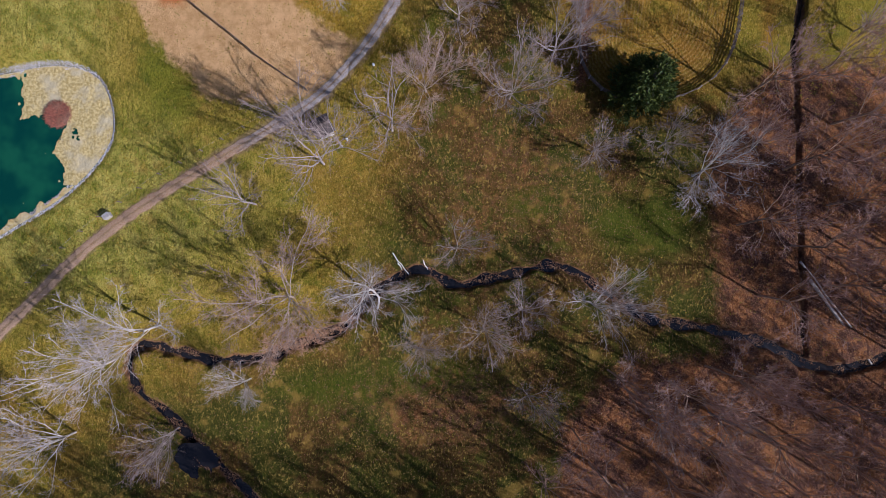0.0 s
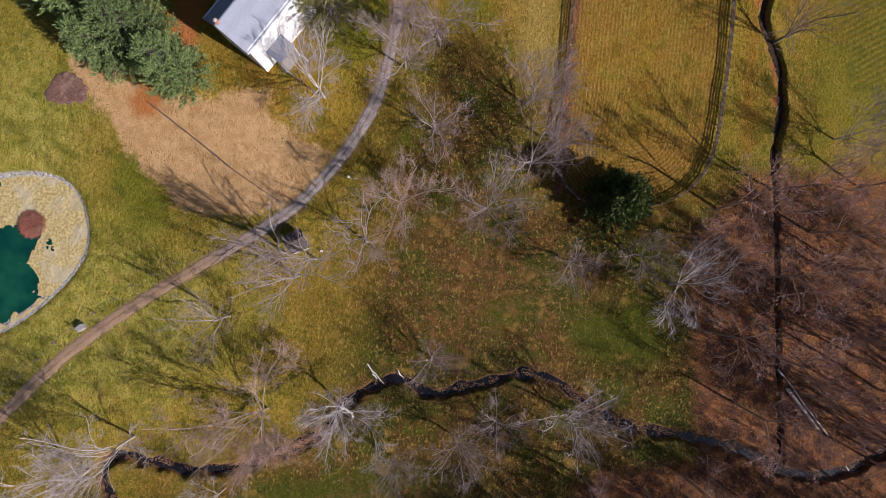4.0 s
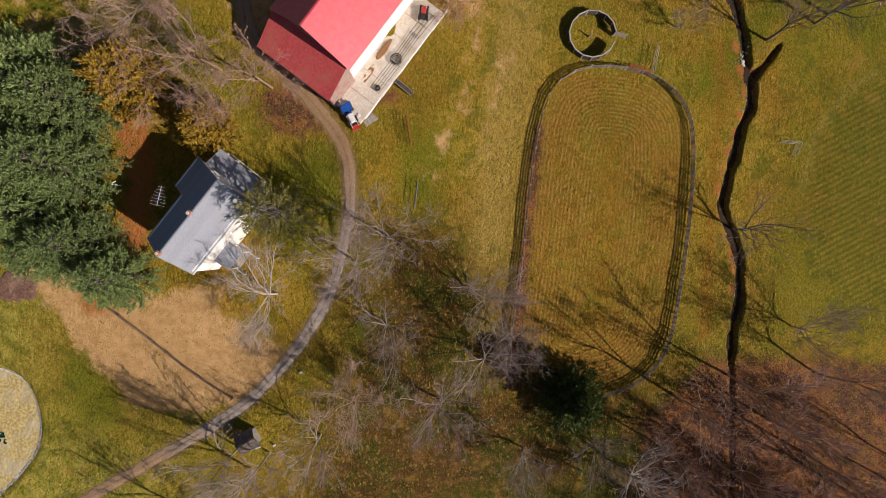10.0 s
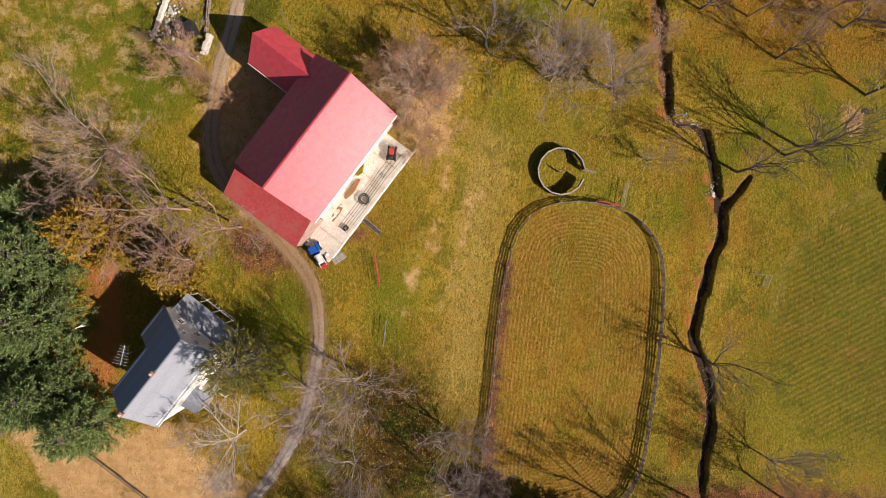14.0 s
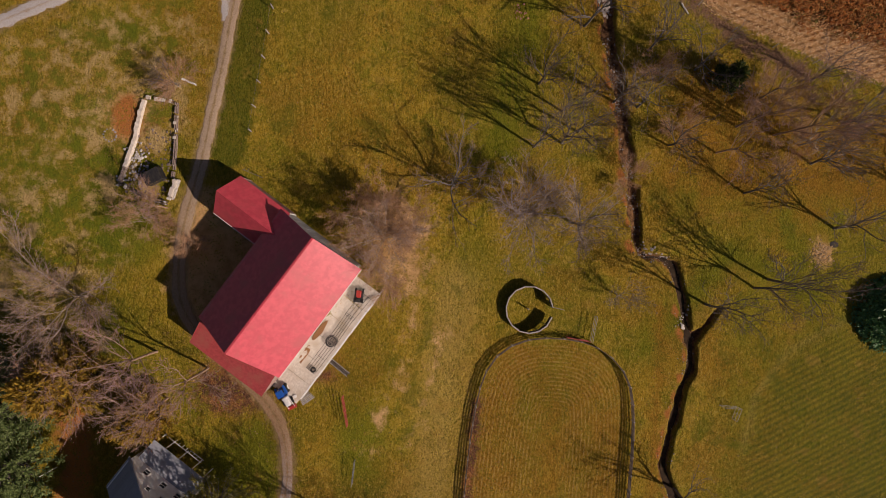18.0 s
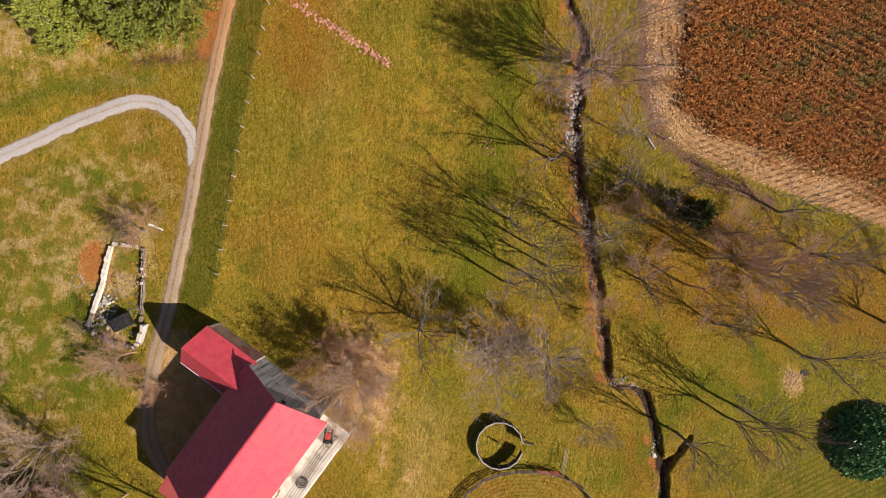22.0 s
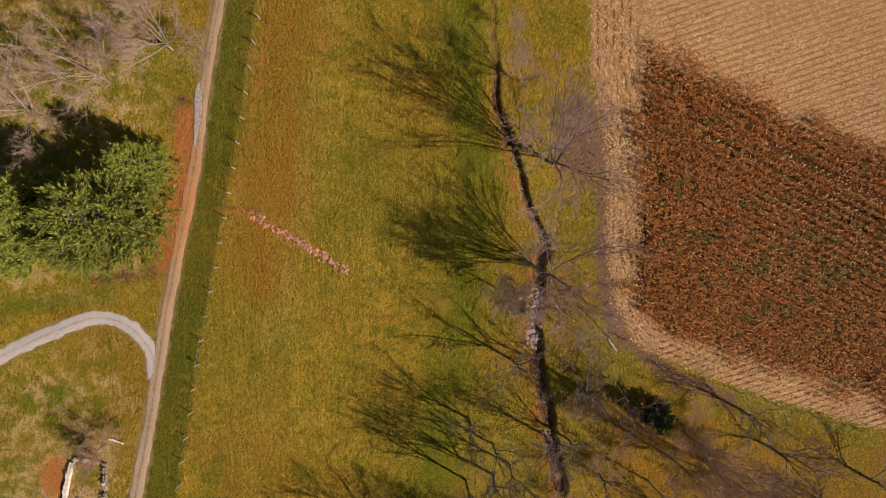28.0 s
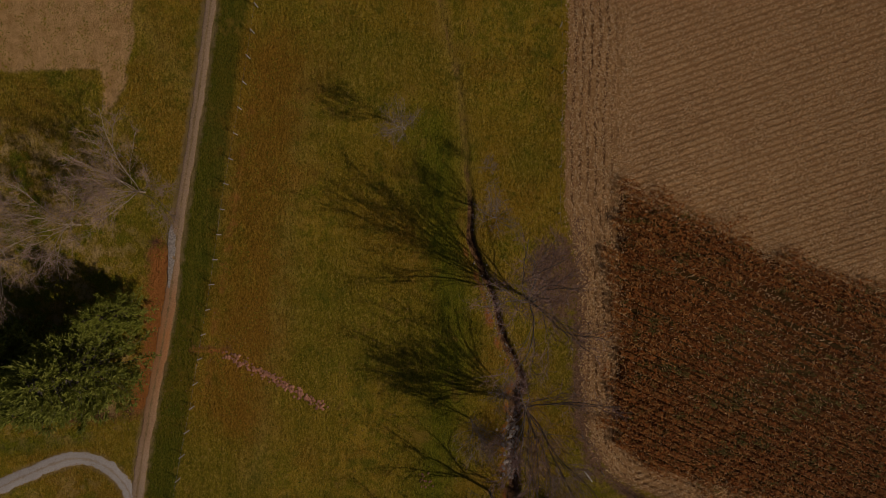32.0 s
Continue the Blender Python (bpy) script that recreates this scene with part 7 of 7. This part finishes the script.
rs = np.random.RandomState(5)
k = rs.randint(0, PN, 16000)
kf = rs.uniform(0, 1, 16000)
ring_x, ring_y = (POND[k, c] * (1 - kf) + POND[(k + 1) % PN, c] * kf for c in (0, 1))
w = rs.uniform(-0.7, 0.25, 16000)
px, py = ring_x + norm[k, 0] * w + rs.normal(0, 0.06, 16000), ring_y + norm[k, 1] * w + rs.normal(0, 0.06, 16000)
PALEISLE, nt, bs = nodes_of("pond_edge_stone")
geo = nt.nodes.new("ShaderNodeNewGeometry")
finish(nt, bs, mix_of(nt, geo.outputs["Random Per Island"], (0.30, 0.28, 0.29), (0.66, 0.63, 0.62)), 0.85)
pebbles("pond_stones", px, py, np.maximum(land(px, py), POND_Z) + 0.03, rs.uniform(0.035, 0.075, 16000), PALEISLE, "band of pale grey stones edging the pond", "stones", rs)


def blob(name, outline, z, material, label, category, amp=0.35, seed=0, thick=0.05, step=0.25, kind=""):
    """A flat floating mat or bed with an uneven outline and lumpy top."""
    loop = spline(outline, step, True)
    rs = np.random.RandomState(seed)
    c = loop.mean(0)
    d = loop - c
    wob = 1 + amp * 0.5 * lumps(loop[:, 0], loop[:, 1], 1.6, seed) * 0.35
    rings = [1.0, 0.93, 0.75, 0.5, 0.25]
    V, F = [], []
    for q, r in enumerate(rings):
        p = c + d * (r * wob)[:, None]
        h = (0 if q == 0 else thick * (0.7 + 0.5 * lumps(p[:, 0], p[:, 1], 1.1, seed + 1)))
        V += [(x, y, zz) for (x, y), zz in zip(p, np.broadcast_to(np.asarray(z(p[:, 0], p[:, 1]) if callable(z) else z) + h, len(p)))]
    n = len(loop)
    for q in range(len(rings) - 1):
        F += [(q * n + i, q * n + (i + 1) % n, (q + 1) * n + (i + 1) % n, (q + 1) * n + i) for i in range(n)]
    F.append(tuple((len(rings) - 1) * n + i for i in range(n)))
    return tagged(new(name, mesh_of(name, V, F, material, True)), label, category, kind=kind)


def cloud(shape, reach, rs):
    """Smooth random heights on a grid, about -1 to 1."""
    v = rs.normal(0, 1, shape)
    k = np.ones(reach) / reach
    for _ in range(2):
        for ax in (0, 1):
            v = np.apply_along_axis(lambda r: np.convolve(r, k, "same"), ax, v)
    return v / v.std() * 0.6


def algae(name, lo, hi, reach, seed, label):
    """A floating mat that grows in from the shore to an uneven edge, thin and holed towards open water."""
    q = 0.08
    rs = np.random.RandomState(seed)
    gx, gy = np.meshgrid(np.arange(lo[0], hi[0], q), np.arange(lo[1], hi[1], q))
    d = off_line(gx, gy, np.vstack([POND, POND[:1]]))
    big, mid_, small = (cloud(gx.shape, r, rs) for r in (23, 9, 3))
    far = np.clip(d / 2.5, 0.25, 1)
    lim = reach(gx, gy)
    keep = inside(gx, gy, POND) & (d + (0.55 * big + 0.55 * mid_ + 0.3 * small) * far < lim) & (mid_ + 0.6 * small < 2.35 - 0.6 * np.clip(d / (lim + 0.1), 0, 1))
    zz = POND_Z + 0.09 + 0.025 * mid_ + 0.012 * small
    ids = np.arange(gx.size).reshape(gx.shape)
    cell = keep[:-1, :-1] & keep[1:, :-1] & keep[:-1, 1:] & keep[1:, 1:]
    f = np.stack([ids[:-1, :-1], ids[:-1, 1:], ids[1:, 1:], ids[1:, :-1]], -1)[cell]
    used, f = np.unique(f, return_inverse=True)
    co = np.stack([gx.ravel(), gy.ravel(), zz.ravel()], -1)[used]
    return tagged(new(name, fast_mesh(name, co, f.reshape(-1, 4), ALGAE)), label, "algae")


algae("algae_mat", (-55, 10.4), (-41.5, 27), lambda x, y: np.interp(y, [10.4, 12, 13.5, 15.5, 18, 20.5, 23, 26.5], [1.1, 3.0, 4.6, 5.5, 6.2, 7.2, 7.0, 5.6]) * (x > -54 + 0.4 * lumps(x, y, 1.2, 9)), 31, "mat of yellow-brown algae floating on the pond")
algae("algae_fringe", (-66, 0), (-47, 10.4), lambda x, y: 0.75 + 0.35 * lumps(x, y, 2.0, 4), 35, "thin fringe of yellow algae along the pond bank")
algae("algae_patch", (-62, 22), (-54.2, 27), lambda x, y: 0.7 + 0.8 * lumps(x, y, 2.4, 6), 38, "broken patch of yellow algae at the pond edge")


def brush_island(x, y, r, z):
    """A low round tangle of reddish stems standing out of the water."""
    rnd = random.Random(12)
    V, F = [], []
    for _ in range(900):
        a, q = rnd.uniform(0, 6.283), r * math.sqrt(rnd.random()) * rnd.uniform(0.9, 1.05)
        top = 0.15 + 0.5 * (1 - (q / r) ** 2) * rnd.uniform(0.6, 1.1)
        b = a + rnd.gauss(0, 0.7)
        ln = rnd.uniform(0.15, 0.4)
        p = Vector((q * math.cos(a), q * math.sin(a), top))
        tube(V, F, [(p.x * 0.85, p.y * 0.85, -0.1), tuple(p), tuple(p + Vector((ln * math.cos(b), ln * math.sin(b), rnd.uniform(-0.1, 0.15))))], 0.03, 0.012, 3)
    t = empty("brush_island", pose(x, y, z), "round island of reddish brush standing in the pond", "shrub")
    hang("brush_tangle", mesh_of("brush_tangle", V, F, REDBRUSH), t)
    bm = bmesh.new()
    bmesh.ops.create_icosphere(bm, subdivisions=3, radius=1)
    for v in bm.verts:
        v.co = Vector((v.co.x * r * 0.95, v.co.y * r * 0.95, v.co.z * 0.32 - 0.02)) * (1 + 0.06 * math.sin(9 * v.co.x + 7 * v.co.y) * math.cos(8 * v.co.y))
    part("root_mass", bm, MULCH, t, "dark wet root mass")


REDBRUSH = speckled("red_brush", (0.42, 0.16, 0.10), (0.24, 0.08, 0.055), 3, (0.34, 0.17, 0.11), 1.0)
brush_island(-49.3, 19.6, 1.75, POND_Z)
blob("muddy_pool", [(-31.6 + 2.6 * math.cos(a) + 0.8 * math.sin(2 * a), -25.6 + 2.7 * math.sin(a)) for a in np.linspace(0, 5.6, 9)], lambda x, y: lie(x, y) + 0.02, BROOK, "dark still pool in the creek bend", "pool", 0.5, 21, 0.02, kind="structure")
blob("mulch_bed", [(-43.9 + 2.7 * math.cos(a), 36.3 + 2.0 * math.sin(a) - 0.4 * math.cos(2 * a)) for a in np.linspace(0, 5.6, 9)], land, MULCH, "oval bed of dark reddish mulch on the lawn", "garden bed", 0.5, 8, 0.14)
blob("gravel_patch", [(-2.2, 139.0), (-1.75, 137.4), (-2.1, 134.6), (-2.75, 131.6), (-3.05, 131.7), (-2.8, 134.8), (-2.65, 137.6)], lambda x, y: land(x, y) + 0.05, GRAVEL, "pale gravel showing through beside the lane", "gravel", 0.5, 44, 0.03, kind="structure")
rnd = random.Random(19)
stones("dirt_heap", "clods of bare tan dirt thrown out beside a burrow", "dirt", [(66.4 + rnd.gauss(0, 0.6), 75.8 + rnd.gauss(0, 0.85), 0.0) for _ in range(120)], CLOD, 0.14, 0.4, 9, 0.3)
# no hole is dug: the shade inside it is a flat dark patch
blob("burrow", [(68.0 + 0.55 * math.cos(a), 76.9 + 0.42 * math.sin(a)) for a in np.linspace(0, 5.6, 9)], lambda x, y: land(x, y) + 0.02, HOLE_SHADE, "flat dark patch for the shaded inside of a pasture burrow", "hole", 0.5, 10, 0.02)
for x, y, dx in ((2.0, 66.0, 0.9), (0.2, 63.2, 0.8)):
    blob("leaf_drift", [(x + 0.45 * math.cos(a) + dx * math.sin(a), y + 1.3 * math.sin(a)) for a in np.linspace(0, 5.6, 9)], lambda x, y: land(x, y) + 0.2, BROWNLEAF, "drift of rust-brown leaves on the apron", "leaves", 0.6, 11, 0.10, kind="stuff")
bm = bmesh.new()
box(bm, -0.45, 0.45, -0.35, 0.35, -0.1, 0.75, 0.04)
tagged(part("utility_box", bm, GREYROOF, None, m=pose(-42.5, 6.4, at(-42.5, 6.4), 0, 0, 35)), "low pale grey utility box on the lawn", "utility box")
t = empty("clothesline_post", pose(-30.4, 49.1, at(-30.4, 49.1), 0, 0, 28), "white T-shaped clothesline post in the shade by the house", "post")
bar("post", (0, 0, -0.4), (0, 0, 1.9), 0.1, 0.1, WHITEWOOD, t)
bar("crossbar", (-0.7, 0, 1.9), (0.7, 0, 1.9), 0.1, 0.1, WHITEWOOD, t)
for x, y in ((-12.0, 16.2), (-8.5, 25.7)):
    bm = bmesh.new()
    bmesh.ops.create_cone(bm, cap_ends=True, segments=12, radius1=0.16, radius2=0.13, depth=0.5)
    tagged(part("marker", bm, WHITEPAINT, None, m=pose(x, y, at(x, y) + 0.2)), "short white marker post in the grass", "marker")


# ---- fallen leaves, grass, stubble and maize ----
def cards(name, x, y, z, size, aspect, tilt, material, label, category, rs, heading=None):
    """Many small blades or leaves, each of one quad folded a little, as one mesh."""
    n = len(x)
    a = rs.uniform(0, 6.28, n) if heading is None else heading
    t = rs.uniform(-1, 1, n) * tilt
    ct, st = np.cos(t), np.sin(t)
    lx, ly, lz = np.cos(a) * ct * size, np.sin(a) * ct * size, np.abs(st) * size
    wx, wy = -np.sin(a) * size * aspect, np.cos(a) * size * aspect
    up = rs.uniform(-0.5, 0.5, n) * size * aspect
    co = np.stack([np.stack([x - lx, y - ly, z], -1), np.stack([x + wx, y + wy, z + lz * 0.5 + up], -1), np.stack([x + lx, y + ly, z + lz], -1), np.stack([x - wx, y - wy, z + lz * 0.5 - up], -1)], 1)
    return tagged(new(name, fast_mesh(name, co.reshape(-1, 3), np.arange(4 * n).reshape(n, 4), material)), label, category, kind="stuff")


def sown(rs, n, x0, x1, y0, y1, share_fn):
    x, y = rs.uniform(x0, x1, n), rs.uniform(y0, y1, n)
    k = rs.uniform(0, 1, n) < share_fn(x, y)
    return x[k], y[k]


def off_wet(x, y):
    return (brook_off(x, y) > 0.7) & ~inside(x, y, POND)


rs = np.random.RandomState(9)
x, y = sown(rs, 420000, -45, 92, -32, 130, lambda x, y: (leaf_and_shade_share(x, y) * (0.7 + 0.5 * lumps(x, y, 2.2, 5)) + 0.02) * off_wet(x, y))
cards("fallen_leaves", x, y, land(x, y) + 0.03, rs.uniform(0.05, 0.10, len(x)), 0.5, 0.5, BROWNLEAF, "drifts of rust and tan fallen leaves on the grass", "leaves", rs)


def tuft_share(x, y):
    off = within(x, y, STUBBLE_EDGE, 0.5) + within(x, y, SAND, 1) * 0.85
    for line, w in ((DRIVE, 1.3), (NORTH_LANE, 1.2), (LOOP, 1.2), (SOUTH_DRIVE, 1.0)):
        off = np.maximum(off, off_line(x, y, line[::4]) < w)
    return np.clip((0.35 + 0.55 * lumps(x, y, 3.0, 6)) * (1 - off) * (1 - 0.92 * shaded_meadow_share(x, y)), 0, 1) * off_wet(x, y)


x, y = sown(rs, 760000, -60, 92, -34, 178, tuft_share)
green = np.maximum(lush_share(x, y), verge_share(x, y)) + 0.25 * lumps(x, y, 3.3, 8) > 0.45
cards("grass", x[~green], y[~green], land(x[~green], y[~green]), rs.uniform(0.07, 0.17, (~green).sum()), 0.36, 0.9, TUFT, "short tufted autumn grass", "grass", rs)
cards("lush_grass", x[green], y[green], land(x[green], y[green]), rs.uniform(0.05, 0.12, green.sum()), 0.35, 0.9, LUSHTUFT, "patches of lush dark green grass", "grass", rs)

x, y = sown(rs, 420000, 44, 100, 92, 174, lambda x, y: within(x, y, STUBBLE_EDGE, 0.6) * (1 - 0.9 * within(x, y, MAIZE_EDGE, 1.5)))
row = np.round((x * math.sin(radians(-17)) + y * math.cos(radians(-17))) / 0.76) * 0.76 - (x * math.sin(radians(-17)) + y * math.cos(radians(-17)))
pull = np.where(x > 53, 0.32 + 0.15 * lumps(x, y, 6, 52), 0.0)
x, y = x + row * pull * math.sin(radians(-17)), y + row * pull * math.cos(radians(-17))
away = off_line(x, y, STUBBLE_EDGE[:10])
k = (away > 6.5) | (np.sin(6.6 * (away + 0.5 * lumps(x, y, 3, 51))) < rs.uniform(-0.1, 1.2, len(x)))
x, y = x[k], y[k]
cards("maize_stubble", x, y, land(x, y) + 0.03, rs.uniform(0.09, 0.22, len(x)), 0.28, 0.7, STUBBLE, "harvested field littered with pale maize stubble", "crop field", rs)

x, y = sown(rs, 340000, 48, 100, 92, 145, lambda x, y: np.clip(within(x + 1.6 * lumps(x, y, 5, 12), y + 1.6 * lumps(x, y, 8, 13), MAIZE_EDGE, 1.4) * (0.85 + 0.25 * lumps(x, y, 2.2, 14)), 0, 1))
c, s = math.cos(radians(-27)), math.sin(radians(-27))
v = x * -s + y * c
strips = np.exp(-(((x - 72.5) / 9.5) ** 2 + ((y - 119) / 6.5) ** 2))
k = (np.cos(v * 2 * math.pi / 0.95) > -0.7 + 0.95 * strips) & ~((np.abs(v - (130.8 * c - 60.4 * s)) < 0.35) & (x > 58) & (x < 80)) & ~((np.abs(v - (121.7 * c - 78.7 * s + 2.2)) < 0.4) & (x > 66) & (x < 88))
x, y = x[k], y[k]
green = lumps(x, y, 4.2, 15) + 0.8 * lumps(x, y, 1.7, 16) + 0.9 * np.exp(-(((x - 72) / 12) ** 2 + ((y - 116) / 7) ** 2)) + rs.normal(0, 0.5, len(x)) > 1.2
for _k, _m, _l in ((~green, MAIZE, "unharvested patch of dry brown standing maize"), (green, GREENMAIZE, "dark green weedy stalks among the standing maize")):
    cards("standing_maize", x[_k], y[_k], land(x[_k], y[_k]) + rs.uniform(0.1, 1.1, _k.sum()), rs.uniform(0.12, 0.30, _k.sum()), 0.24, 1.3, _m, _l, "crop field", rs)
rd = np.vstack([DRIVE, SOUTH_DRIVE[len(SOUTH_DRIVE) // 2:]])
k = rs.randint(0, len(rd), 26000)
x, y = rd[k, 0] + rs.normal(0, 0.9, 26000), rd[k, 1] + rs.normal(0, 0.9, 26000)
k = rs.uniform(0, 1, 26000) < np.where(y > 44, 0.9, 0.35) * np.where(y > 66, 0.25, 1)
x, y = x[k], y[k]
cards("road_leaves", x, y, land(x, y) + 0.09, rs.uniform(0.03, 0.07, len(x)), 0.5, 0.3, BROWNLEAF, "brown leaves scattered over the drive", "leaves", rs)

n = 30000
k = rs.randint(0, len(SOUTH_BROOK), n)
x, y = SOUTH_BROOK[k, 0] + rs.normal(0, 0.85, n), SOUTH_BROOK[k, 1] + rs.normal(0, 0.85, n)
k = lumps(x, y, 3.1, 41) + 0.6 * lumps(x, y, 1.2, 42) + rs.normal(0, 0.3, n) > 0.0
x, y = x[k], y[k]
cards("creek_leaves", x, y, np.maximum(land(x, y), lie(x, y) - 0.74) + 0.03, rs.uniform(0.04, 0.09, len(x)), 0.5, 0.3, BROWNLEAF, "dead leaves gathered along the creek and on its water", "leaves", rs)
k = rs.randint(0, len(EAST_BROOK), 2600)
x, y = EAST_BROOK[k, 0] + rs.normal(-0.15, 0.5, 2600), EAST_BROOK[k, 1] + rs.uniform(-0.5, 0.5, 2600)
k = (y < 134) & (y > 30) & (lumps(x, y, 6, 43) + rs.normal(0, 0.5, 2600) > 0.2)
pebbles("ditch_stones", x[k], y[k], land(x[k], y[k]) + 0.03, rs.uniform(0.05, 0.16, k.sum()), BANKSTONE, "grey-brown stones lying along the ditch stream", "stones", rs)
